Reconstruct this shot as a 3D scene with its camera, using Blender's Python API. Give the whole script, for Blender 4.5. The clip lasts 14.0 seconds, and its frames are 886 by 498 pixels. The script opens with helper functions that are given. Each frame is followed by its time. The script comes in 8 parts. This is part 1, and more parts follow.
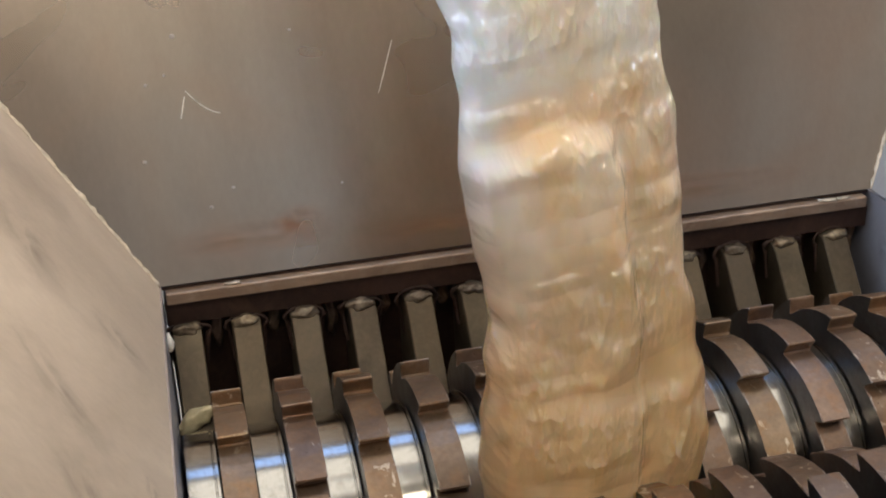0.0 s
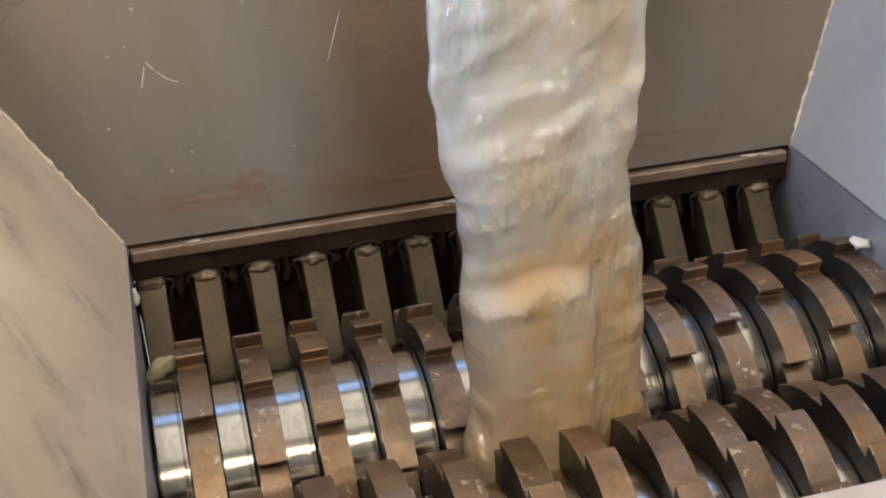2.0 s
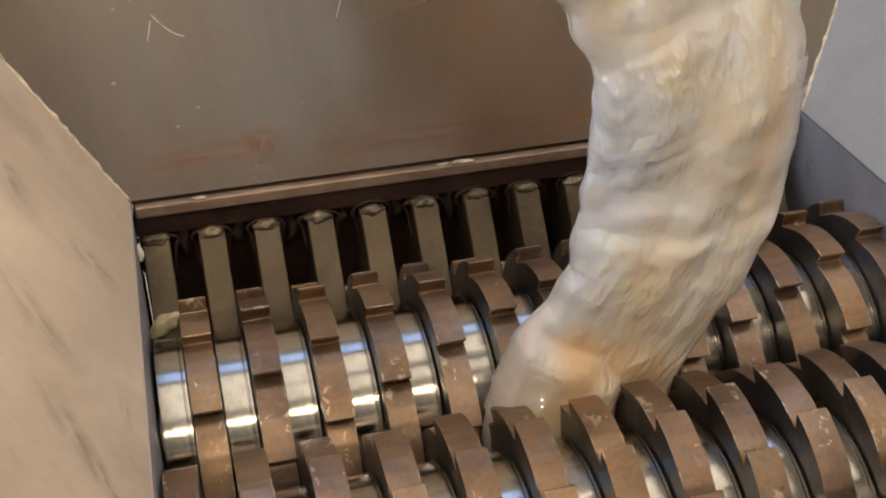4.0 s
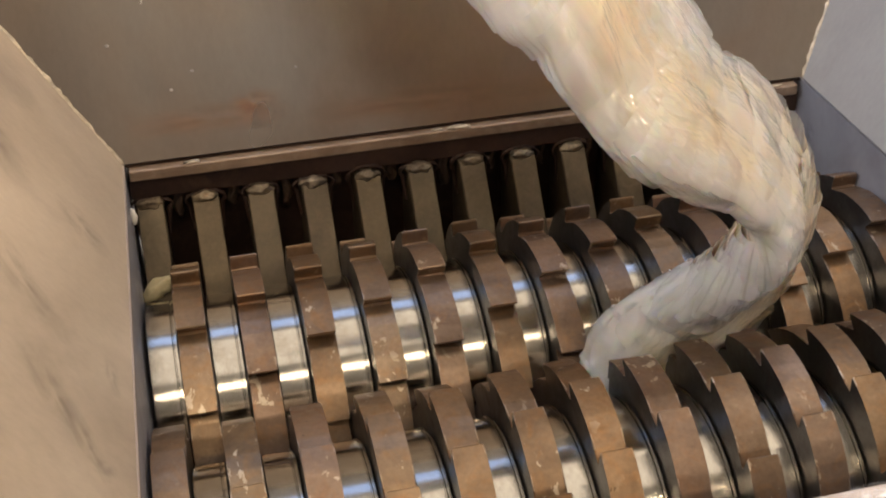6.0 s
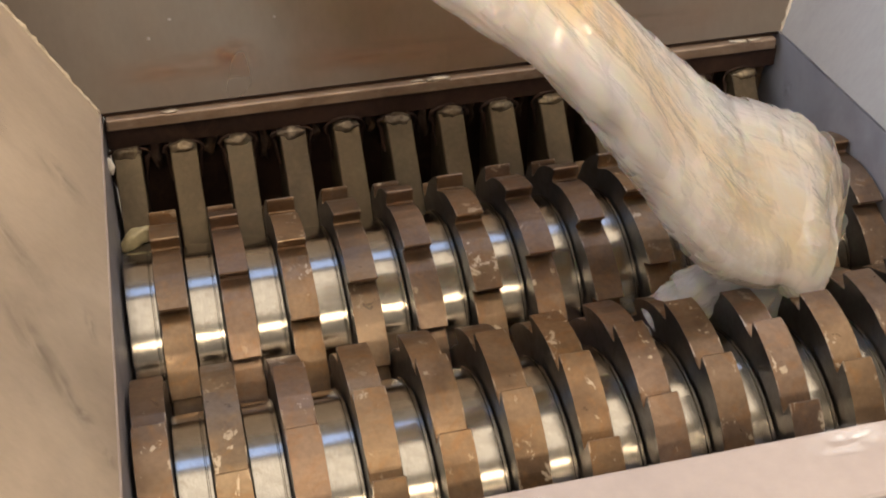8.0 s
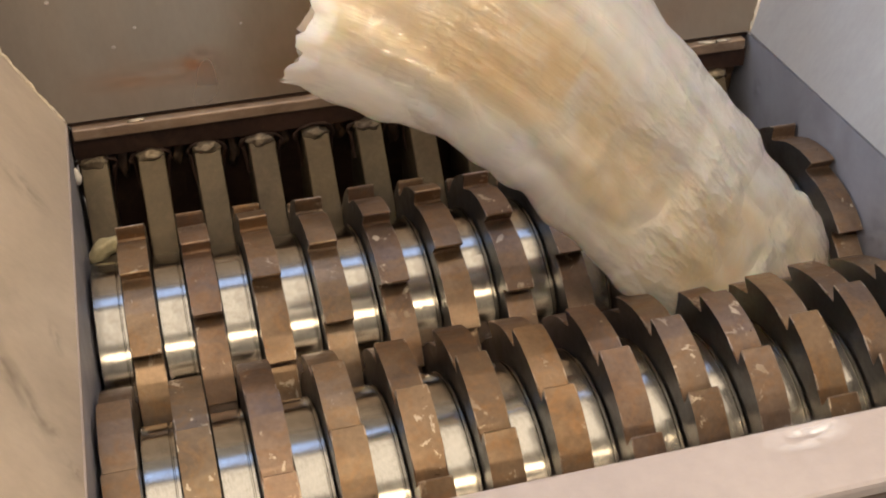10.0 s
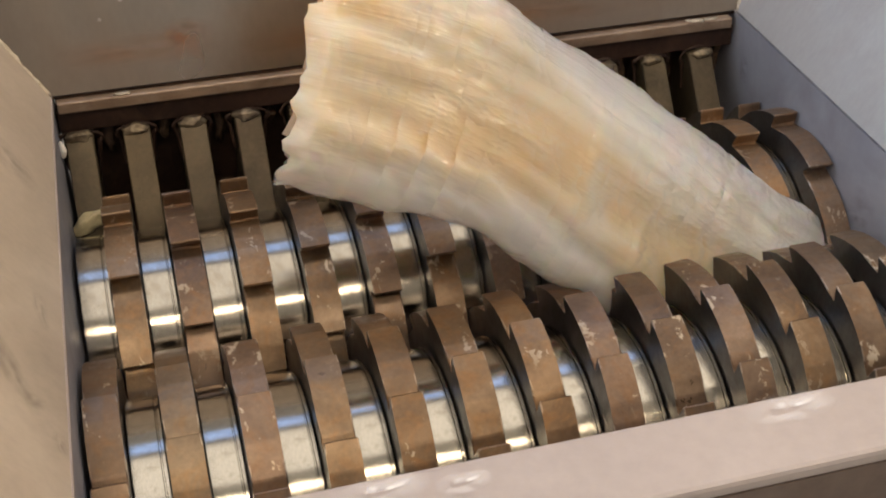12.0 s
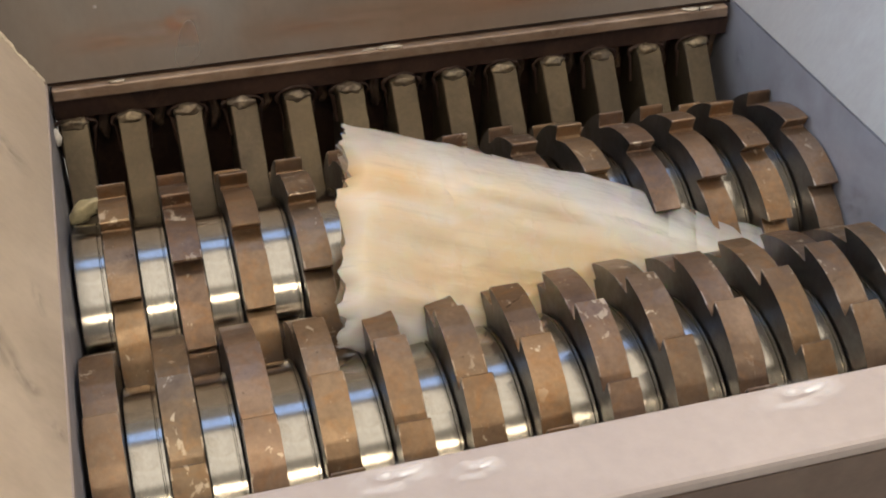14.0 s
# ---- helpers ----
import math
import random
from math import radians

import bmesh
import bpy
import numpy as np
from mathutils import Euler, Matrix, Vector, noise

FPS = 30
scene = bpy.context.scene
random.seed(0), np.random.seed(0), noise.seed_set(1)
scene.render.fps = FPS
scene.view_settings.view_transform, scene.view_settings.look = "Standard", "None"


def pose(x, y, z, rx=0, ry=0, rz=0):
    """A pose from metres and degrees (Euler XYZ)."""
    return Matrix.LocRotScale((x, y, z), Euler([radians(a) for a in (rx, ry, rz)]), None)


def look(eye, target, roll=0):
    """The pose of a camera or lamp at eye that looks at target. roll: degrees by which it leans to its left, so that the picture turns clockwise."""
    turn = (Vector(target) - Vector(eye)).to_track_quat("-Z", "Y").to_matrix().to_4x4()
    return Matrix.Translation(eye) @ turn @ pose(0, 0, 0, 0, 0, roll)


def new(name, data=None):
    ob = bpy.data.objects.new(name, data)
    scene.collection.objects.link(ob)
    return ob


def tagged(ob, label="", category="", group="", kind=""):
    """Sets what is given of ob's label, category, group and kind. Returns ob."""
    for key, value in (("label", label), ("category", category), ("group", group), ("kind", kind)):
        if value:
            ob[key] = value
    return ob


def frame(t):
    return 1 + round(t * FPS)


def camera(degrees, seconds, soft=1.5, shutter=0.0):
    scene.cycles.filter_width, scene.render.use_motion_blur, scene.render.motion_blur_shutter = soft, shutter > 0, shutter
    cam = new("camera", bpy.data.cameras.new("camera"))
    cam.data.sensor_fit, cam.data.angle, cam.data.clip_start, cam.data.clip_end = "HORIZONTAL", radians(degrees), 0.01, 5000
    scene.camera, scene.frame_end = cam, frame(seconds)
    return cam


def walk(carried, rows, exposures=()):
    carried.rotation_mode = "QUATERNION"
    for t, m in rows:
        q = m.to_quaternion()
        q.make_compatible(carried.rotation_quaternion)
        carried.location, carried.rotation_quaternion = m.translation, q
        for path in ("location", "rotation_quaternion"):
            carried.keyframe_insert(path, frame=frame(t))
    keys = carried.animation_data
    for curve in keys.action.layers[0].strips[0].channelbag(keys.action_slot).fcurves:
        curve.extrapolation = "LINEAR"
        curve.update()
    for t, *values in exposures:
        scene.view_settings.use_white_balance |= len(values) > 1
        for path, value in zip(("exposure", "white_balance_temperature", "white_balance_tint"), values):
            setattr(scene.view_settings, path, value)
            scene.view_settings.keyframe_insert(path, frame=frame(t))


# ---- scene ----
cam = camera(39.24, 14.0, soft=2.0)
PATH = [
    (0.0, (0.0117, -0.7592, 0.3981), (0.1294, -0.228, 0.1454), -2.58),
    (0.5, (0.0165, -0.7858, 0.4178), (0.124, -0.2528, 0.1642), -2.31),
    (1.0, (0.0164, -0.8217, 0.4298), (0.1255, -0.291, 0.1721), -3.08),
    (1.5, (0.0224, -0.8298, 0.4379), (0.1381, -0.3076, 0.1661), -2.91),
    (2.0, (0.0253, -0.8058, 0.4583), (0.1478, -0.2968, 0.1652), -2.49),
    (2.5, (0.0377, -0.7933, 0.4575), (0.1447, -0.2872, 0.1536), -2.87),
    (3.0, (0.0348, -0.7912, 0.4631), (0.139, -0.2894, 0.151), -1.86),
    (3.5, (0.0286, -0.7922, 0.4681), (0.1425, -0.2957, 0.1511), -1.21),
    (4.0, (0.0248, -0.7927, 0.4709), (0.1427, -0.2983, 0.1521), -1.39),
    (6.5, (0.0413, -0.7918, 0.4721), (0.1484, -0.3084, 0.1333), -1.36),
    (7.0, (0.0405, -0.7933, 0.471), (0.1474, -0.3126, 0.1283), -1.39),
    (7.5, (0.041, -0.7936, 0.4703), (0.1526, -0.3175, 0.1226), -0.89),
    (8.0, (0.0378, -0.7945, 0.4709), (0.1544, -0.323, 0.1187), -0.32),
    (10.5, (0.0461, -0.7932, 0.4654), (0.1737, -0.322, 0.1167), -0.56),
    (11.0, (0.0456, -0.7933, 0.4648), (0.1748, -0.3238, 0.1143), -0.23),
    (11.5, (0.0456, -0.7925, 0.464), (0.1764, -0.3265, 0.1094), 0.12),
    (12.0, (0.0439, -0.7946, 0.4655), (0.1755, -0.331, 0.1079), 0.31),
    (12.5, (0.0426, -0.7958, 0.4657), (0.1752, -0.3321, 0.1087), 0.4),
    (13.0, (0.0428, -0.7942, 0.4647), (0.1767, -0.3314, 0.1071), 0.47),
    (13.5, (0.0418, -0.7952, 0.4658), (0.1766, -0.3347, 0.1056), 0.59),
    (14.0, (0.0392, -0.7936, 0.4652), (0.1748, -0.3346, 0.1034), 0.73),
]
walk(cam, [(t, look(eye, target, roll)) for t, eye, target, roll in PATH],
     exposures=[(0, 0.03, 6200, 10), (1.5, -0.07, 6300, 10), (3, -0.01, 6750, 12), (4, -0.04, 7000, 13), (8, 0.02, 7400, 14), (11, -0.05, 7300, 13), (12, -0.16, 7050, 12), (14, -0.04, 6750, 10)])

# ---------------------------------------------------------------- light
world = bpy.data.worlds.new("workshop_world")
scene.world = world
world.use_nodes = True
bg = world.node_tree.nodes["Background"]
sky = world.node_tree.nodes.new("ShaderNodeTexSky")
sky.sky_type = "NISHITA"
sky.sun_disc = False
sky.sun_elevation, sky.sun_rotation = radians(40), radians(-60)
world.node_tree.links.new(sky.outputs[0], bg.inputs[0])
bg.inputs[1].default_value = 0.1


def area(name, at, target, sx, sy, watts, colour):
    data = bpy.data.lights.new(name, "AREA")
    data.shape, data.size, data.size_y, data.energy, data.color = "RECTANGLE", sx, sy, watts, colour
    ob = new(name, data)
    ob.matrix_world = look(at, target)
    return ob


# blue roof light over the rear, a pale skylight overhead, a ceiling lamp and a high opening behind the operator, a cool
# and a warm high window at the sides towards the rear
area("roof_light_daylight", (0.2, 1.3, 2.96), (0.2, 1.3, 0), 5.0, 0.6, 22, (0.22, 0.45, 1.0))
area("skylight_daylight", (0.4, -0.4, 2.97), (0.4, -0.4, 0), 4.4, 2.2, 40, (1.0, 0.93, 0.84))
area("ceiling_lamp_light", (-0.2, -2.3, 2.8), (-0.2, -2.3, 0), 2.8, 0.2, 48, (1.0, 0.86, 0.66))
area("doorway_daylight", (0.45, -4.45, 2.2), (0.2, 0.0, 0.2), 1.8, 1.1, 9, (0.72, 0.86, 1.0))
area("cool_window_and_fill", (-3.95, 1.0, 2.1), (0, 0.1, 0.2), 3.2, 1.7, 300, (0.66, 0.80, 1.0))
area("warm_window_and_fill", (4.45, 1.0, 2.1), (0, 0.1, 0.2), 3.2, 1.7, 250, (1.0, 0.83, 0.62))
# unseen cool and warm fill pair, added to brighten the film's front
area("cool_window_and_fill", (-3.95, -2.0, 1.9), (0, -0.2, 0.2), 2.2, 1.5, 240, (0.70, 0.83, 1.0))
area("warm_window_and_fill", (4.45, -2.0, 1.9), (0, -0.2, 0.2), 2.2, 1.5, 120, (1.0, 0.84, 0.64))



# ---------------------------------------------------------------- materials
def nodes(name):
    m = bpy.data.materials.new(name)
    m.use_nodes = True
    t = m.node_tree
    return m, t, t.nodes["Principled BSDF"]


def noise_node(t, coord, scale, detail=4.0, rough=0.55, stretch=(1, 1, 1), dist=0.0):
    mp = t.nodes.new("ShaderNodeMapping")
    mp.inputs["Scale"].default_value = stretch
    t.links.new(coord, mp.inputs["Vector"])
    n = t.nodes.new("ShaderNodeTexNoise")
    n.inputs["Scale"].default_value, n.inputs["Detail"].default_value = scale, detail
    n.inputs["Roughness"].default_value, n.inputs["Distortion"].default_value = rough, dist
    t.links.new(mp.outputs[0], n.inputs["Vector"])
    return n.outputs["Fac"]


def ramp(t, fac, stops):
    r = t.nodes.new("ShaderNodeValToRGB")
    el = r.color_ramp.elements
    while len(el) < len(stops):
        el.new(0.5)
    for e, (p, c) in zip(el, stops):
        e.position, e.color = p, (*c, 1)
    t.links.new(fac, r.inputs[0])
    return r.outputs[0]


def mix(t, fac, a, b, blend="MIX"):
    n = t.nodes.new("ShaderNodeMix")
    n.data_type, n.blend_type = "RGBA", blend
    for sock, v in ((n.inputs[0], fac), (n.inputs[6], a), (n.inputs[7], b)):
        if isinstance(v, bpy.types.NodeSocket):
            t.links.new(v, sock)
        elif isinstance(v, tuple):
            sock.default_value = (*v, 1)
        else:
            sock.default_value = v
    return n.outputs[2]


def span(t, fac, a, b, lo=0.3, hi=0.7):
    n = t.nodes.new("ShaderNodeMapRange")
    n.inputs["From Min"].default_value, n.inputs["From Max"].default_value = lo, hi
    n.inputs["To Min"].default_value, n.inputs["To Max"].default_value = a, b
    t.links.new(fac, n.inputs["Value"])
    return n.outputs[0]


def bump(t, p, height, strength, distance):
    b = t.nodes.new("ShaderNodeBump")
    b.inputs["Strength"].default_value, b.inputs["Distance"].default_value = strength, distance
    t.links.new(height, b.inputs["Height"])
    t.links.new(b.outputs[0], p.inputs["Normal"])


def metal(name, light, dark, stain_or_glow, rough=(0.3, 0.5), metallic=0.9, big=8.0, fine=220.0, grain=(1, 1, 1),
          stain_amount=0.5, bump_strength=0.25, bump_distance=0.0006, per_object=0.0, flecks=0.0, grain_mix=0.35, smooth_stain=False):
    """Worn metal: a large drift between two tones, stains, a fine grain and uneven gloss."""
    m, t, p = nodes(name)
    co = t.nodes.new("ShaderNodeTexCoord").outputs["Object"]
    if per_object:
        info = t.nodes.new("ShaderNodeObjectInfo")
        mul = t.nodes.new("ShaderNodeVectorMath")
        mul.operation = "MULTIPLY_ADD"
        comb = t.nodes.new("ShaderNodeCombineXYZ")
        for i in range(3):
            t.links.new(info.outputs["Random"], comb.inputs[i])
        mul.inputs[1].default_value = (3.1, 5.3, 7.7)
        t.links.new(comb.outputs[0], mul.inputs[0])
        t.links.new(co, mul.inputs[2])
        co = mul.outputs[0]
    a = noise_node(t, co, big, 5, 0.6, (1, 1, 1), 0.6)
    b = noise_node(t, co, big * (2.2 if smooth_stain else 4.3), 3 if smooth_stain else 6, 0.5 if smooth_stain else 0.65, (1, 1, 1), 0.4 if smooth_stain else 1.2)
    g = noise_node(t, co, fine, 3, 0.6, grain)
    col = mix(t, span(t, a, 0, 1, 0.35, 0.65), dark, light)
    col = mix(t, span(t, b, 0, stain_amount, 0.48, 0.72), col, stain_or_glow)
    col = mix(t, grain_mix, col, ramp(t, g, [(0.3, (0.35, 0.35, 0.35)), (0.7, (0.65, 0.65, 0.65))]), "OVERLAY")
    if per_object:
        col = mix(t, per_object, col, ramp(t, info.outputs["Random"], [(0.0, (0.36, 0.32, 0.32)), (0.25, (0.64, 0.52, 0.34)), (0.5, (0.52, 0.45, 0.46)), (0.75, (0.60, 0.57, 0.47)), (1.0, (0.76, 0.60, 0.40))]), "OVERLAY")
    if flecks:
        k = noise_node(t, co, 75, 4, 0.65, (1.3, 1, 1), 0.4)
        k2 = noise_node(t, co, 11, 2, 0.5)
        both = t.nodes.new("ShaderNodeMath")
        both.operation = "MULTIPLY"
        t.links.new(span(t, k, 0, 1, 0.61, 0.65), both.inputs[0])
        t.links.new(span(t, k2, 0, flecks, 0.45, 0.6), both.inputs[1])
        col = mix(t, both.outputs[0], col, (0.72, 0.62, 0.48))
        dull = t.nodes.new("ShaderNodeMath")
        dull.operation = "MULTIPLY_ADD"
        t.links.new(both.outputs[0], dull.inputs[0])
        dull.inputs[1].default_value, dull.inputs[2].default_value = -metallic, metallic
        t.links.new(dull.outputs[0], p.inputs["Metallic"])
    t.links.new(col, p.inputs["Base Color"])
    p.inputs["Metallic"].default_value = metallic
    t.links.new(span(t, b, rough[0], rough[1], 0.3, 0.7), p.inputs["Roughness"])
    bump(t, p, g, bump_strength, bump_distance)
    return m


def plain(name, colour, rough=0.6, metallic=0.0, vary=0.25, scale=30.0, bump_distance=0.0005):
    m, t, p = nodes(name)
    co = t.nodes.new("ShaderNodeTexCoord").outputs["Object"]
    a = noise_node(t, co, scale, 6, 0.6)
    lo = tuple(c * (1 - vary) for c in colour)
    hi = tuple(min(1, c * (1 + vary)) for c in colour)
    t.links.new(ramp(t, a, [(0.3, lo), (0.7, hi)]), p.inputs["Base Color"])
    p.inputs["Roughness"].default_value, p.inputs["Metallic"].default_value = rough, metallic
    bump(t, p, a, 0.3, bump_distance)
    return m


M_DISC = metal("cutter_steel", (0.250, 0.190, 0.142), (0.125, 0.091, 0.068), (0.25, 0.145, 0.070), (0.27, 0.5), 0.65, 14, 320,
               stain_amount=0.65, per_object=0.6, flecks=0.6)
M_SPACER = metal("turned_steel", (0.44, 0.42, 0.375), (0.33, 0.31, 0.275), (0.27, 0.23, 0.175), (0.10, 0.17), 1.0, 20, 260, (14, 1, 1),
                 stain_amount=0.45, bump_strength=0.12, bump_distance=0.0003)
M_FINGER = metal("scraper_steel", (0.112, 0.088, 0.056), (0.064, 0.049, 0.031), (0.15, 0.122, 0.09), (0.4, 0.6), 0.55, 18, 300, stain_amount=0.4, per_object=0.3)
M_CAP = metal("weld_cap_steel", (0.27, 0.235, 0.18), (0.13, 0.105, 0.08), (0.07, 0.055, 0.045), (0.3, 0.6), 0.6, 60, 300, stain_amount=0.9, per_object=0.4)
# near-black tone holds the shade of the recess and pockets round the fingers
M_COMB = metal("shaded_comb_steel", (0.075, 0.042, 0.032), (0.028, 0.016, 0.013), (0.12, 0.07, 0.048), (0.4, 0.65), 0.5, 12, 200)
M_RIB = metal("rib_casting", (0.15, 0.105, 0.078), (0.055, 0.038, 0.029), (0.19, 0.14, 0.105), (0.4, 0.65), 0.4, 45, 240, stain_amount=0.8, per_object=0.4)
M_LEDGE = metal("flange_steel", (0.42, 0.31, 0.23), (0.27, 0.19, 0.14), (0.50, 0.42, 0.34), (0.35, 0.6), 0.6, 20, 240, (0.2, 1, 1))
# the reddish third tone carries the discs' reflection in the rear sheet
M_HOPPER = metal("hopper_sheet_steel", (0.335, 0.285, 0.237), (0.225, 0.178, 0.14), (0.29, 0.175, 0.108), (0.26, 0.36), 1.0, 3, 260, (1, 1, 0.25),
                 stain_amount=0.35, bump_strength=0.06, bump_distance=0.0003, grain_mix=0.1, smooth_stain=True)
# one side steel: warm light painted into the left tone, cool into the right
M_SIDE_LEFT = metal("stained_warm_lit_side_sheet", (0.60, 0.525, 0.44), (0.44, 0.375, 0.305), (0.26, 0.21, 0.17), (0.42, 0.6), 0.35, 5, 260, (1, 1, 0.3),
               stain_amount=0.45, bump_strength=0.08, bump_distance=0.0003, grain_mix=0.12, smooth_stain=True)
M_SIDE = metal("cool_lit_side_sheet", (0.35, 0.357, 0.375), (0.29, 0.295, 0.31), (0.24, 0.21, 0.19), (0.42, 0.6), 0.35, 5, 260, (1, 1, 0.3),
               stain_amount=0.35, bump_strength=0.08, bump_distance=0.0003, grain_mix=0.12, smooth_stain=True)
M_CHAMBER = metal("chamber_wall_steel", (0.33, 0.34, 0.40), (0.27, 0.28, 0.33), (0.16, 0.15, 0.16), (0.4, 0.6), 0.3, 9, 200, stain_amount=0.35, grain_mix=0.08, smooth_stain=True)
M_LIP = metal("lip_primer", (0.335, 0.285, 0.265), (0.30, 0.252, 0.236), (0.41, 0.36, 0.335), (0.45, 0.65), 0.1, 9, 240, stain_amount=0.35, grain_mix=0.15, smooth_stain=True)
# dark tone holds the shadow on the outer front below the rim
M_SKIRT = metal("shaded_skirt", (0.12, 0.085, 0.07), (0.085, 0.06, 0.05), (0.15, 0.12, 0.1), (0.4, 0.6), 0.1, 10, 200)
M_WELD = plain("weld_bead", (0.50, 0.44, 0.36), 0.5, 0.6, 0.4, 150)
M_CLUMP = plain("waste_plastic", (0.55, 0.47, 0.28), 0.5, 0.0, 0.3, 80)
M_SMEAR = plain("dried_smear", (0.44, 0.39, 0.37), 0.6, 0.0, 0.12, 90)
M_WHITE = plain("white_scrap", (0.78, 0.74, 0.68), 0.6, 0.0, 0.1, 80)
M_WALL = plain("workshop_plaster", (0.55, 0.50, 0.43), 0.8, 0.0, 0.15, 1.5)
# for the unseen front wall, kept dark to darken reflections in the rear sheet
M_DARKWALL = plain("dark_mirrored_wall", (0.07, 0.05, 0.038), 0.7, 0.0, 0.3, 2)
M_CEIL = plain("ceiling_paint", (0.62, 0.60, 0.56), 0.8, 0.0, 0.08, 2)
M_FLOOR = plain("concrete_floor", (0.30, 0.28, 0.25), 0.7, 0.0, 0.25, 3)


def film_material():
    """Crumpled stretch film: milky where layers lie on each other, amber where thick, with a wet gloss."""
    m, t, p = nodes("stretch_film_plastic")
    at = t.nodes.new("ShaderNodeAttribute")
    at.attribute_name = "sleeve"
    co = at.outputs["Vector"]
    a = noise_node(t, co, 9, 2, 0.45, (1, 1, 0.8), 0.3)
    w = noise_node(t, co, 15, 3, 0.5, (1.1, 1, 0.9), 0.9)
    s = noise_node(t, co, 60, 4, 0.55, (1, 1, 0.75), 1.0)
    f = noise_node(t, co, 55, 5, 0.6, (1, 1, 0.45), 1.6)
    # thick amber layers in the middle of the sleeve, thin milky film along its edges
    across = t.nodes.new("ShaderNodeSeparateXYZ")
    t.links.new(co, across.inputs[0])
    edge = t.nodes.new("ShaderNodeMath")
    edge.operation = "ABSOLUTE"
    t.links.new(across.outputs[0], edge.inputs[0])
    col = ramp(t, a, [(0.33, (0.95, 0.91, 0.84)), (0.46, (0.94, 0.80, 0.58)), (0.60, (0.94, 0.70, 0.40))])
    col = mix(t, span(t, edge.outputs[0], 0.3, 0, 0.012, 0.045), col, (0.95, 0.72, 0.44))
    col = mix(t, span(t, w, 0, 0.5, 0.50, 0.64), col, (0.97, 0.96, 0.95))
    col = mix(t, span(t, s, 0, 0.22, 0.5, 0.7), col, (0.98, 0.97, 0.96))
    col = mix(t, span(t, edge.outputs[0], 0, 0.7, 0.038, 0.058), col, (0.94, 0.94, 0.95))
    # bluish window reflection painted along the sleeve's left edge, fading up its length
    cool = t.nodes.new("ShaderNodeMath")
    cool.operation = "MULTIPLY"
    t.links.new(span(t, across.outputs[0], 0, 0.75, 0.020, 0.046), cool.inputs[0])
    t.links.new(span(t, across.outputs[2], 1, 0.1, 0.38, 0.50), cool.inputs[1])
    col = mix(t, cool.outputs[0], col, (0.86, 0.92, 1.0))
    # dense amber windings at the first end, light glowing through them put into the colour, and in the hollow above the
    # folded pocket
    col = mix(t, span(t, across.outputs[2], 0.9, 0, 0.10, 0.27), col, (0.97, 0.68, 0.34))
    hollow = t.nodes.new("ShaderNodeMath")
    hollow.operation = "SUBTRACT"
    hollow.inputs[1].default_value = 0.246
    t.links.new(across.outputs[2], hollow.inputs[0])
    away = t.nodes.new("ShaderNodeMath")
    away.operation = "ABSOLUTE"
    t.links.new(hollow.outputs[0], away.inputs[0])
    middle = t.nodes.new("ShaderNodeMath")
    middle.operation = "MULTIPLY"
    t.links.new(span(t, away.outputs[0], 0.7, 0, 0.004, 0.020), middle.inputs[0])
    t.links.new(span(t, edge.outputs[0], 1, 0, 0.030, 0.046), middle.inputs[1])
    col = mix(t, middle.outputs[0], col, (0.95, 0.66, 0.36))
    t.links.new(col, p.inputs["Base Color"])
    t.links.new(span(t, f, 0.25, 0.45), p.inputs["Roughness"])
    p.inputs["Specular IOR Level"].default_value = 0.5
    p.inputs["IOR"].default_value = 1.5
    p.inputs["Subsurface Weight"].default_value = 0.5
    p.inputs["Subsurface Radius"].default_value = (0.03, 0.02, 0.012)
    p.inputs["Subsurface Scale"].default_value = 0.3
    p.inputs["Coat Weight"].default_value = 1.0
    p.inputs["Coat Roughness"].default_value = 0.05
    p.inputs["Coat IOR"].default_value = 1.9
    # crumpled facets where the sleeve is wound tight, long drawn fibres towards its torn end
    def math_node(kind, a, b):
        n = t.nodes.new("ShaderNodeMath")
        n.operation = kind
        for sock, v in zip(n.inputs, (a, b)):
            if isinstance(v, bpy.types.NodeSocket):
                t.links.new(v, sock)
            else:
                sock.default_value = v
        return n.outputs[0]

    def facets(scale, stretch, bend):
        mp = t.nodes.new("ShaderNodeMapping")
        mp.inputs["Scale"].default_value = stretch
        t.links.new(co, mp.inputs["Vector"])
        shift = t.nodes.new("ShaderNodeTexNoise")
        shift.inputs["Scale"].default_value = scale * 0.6
        t.links.new(mp.outputs[0], shift.inputs["Vector"])
        add = t.nodes.new("ShaderNodeVectorMath")
        add.operation = "MULTIPLY_ADD"
        add.inputs[1].default_value = (bend, bend, bend)
        t.links.new(shift.outputs["Color"], add.inputs[0])
        t.links.new(mp.outputs[0], add.inputs[2])
        v = t.nodes.new("ShaderNodeTexVoronoi")
        v.inputs["Scale"].default_value = scale
        t.links.new(add.outputs[0], v.inputs["Vector"])
        return v.outputs["Distance"]

    crumple = math_node("ADD", math_node("MULTIPLY", facets(30, (1.3, 1, 0.7), 0.03), 0.6), math_node("MULTIPLY", facets(95, (1.2, 1, 0.5), 0.012), 1.0))
    crumple = math_node("ADD", crumple, math_node("MULTIPLY", facets(240, (1.2, 1, 0.5), 0.004), 0.5))
    fibre = math_node("ADD", noise_node(t, co, 60, 3, 0.6, (1, 1, 0.10), 0.3), math_node("MULTIPLY", noise_node(t, co, 170, 3, 0.6, (1, 1, 0.10), 0.3), 0.45))
    patch = noise_node(t, co, 13, 2, 0.5, (0.7, 1, 1.5), 0.4)
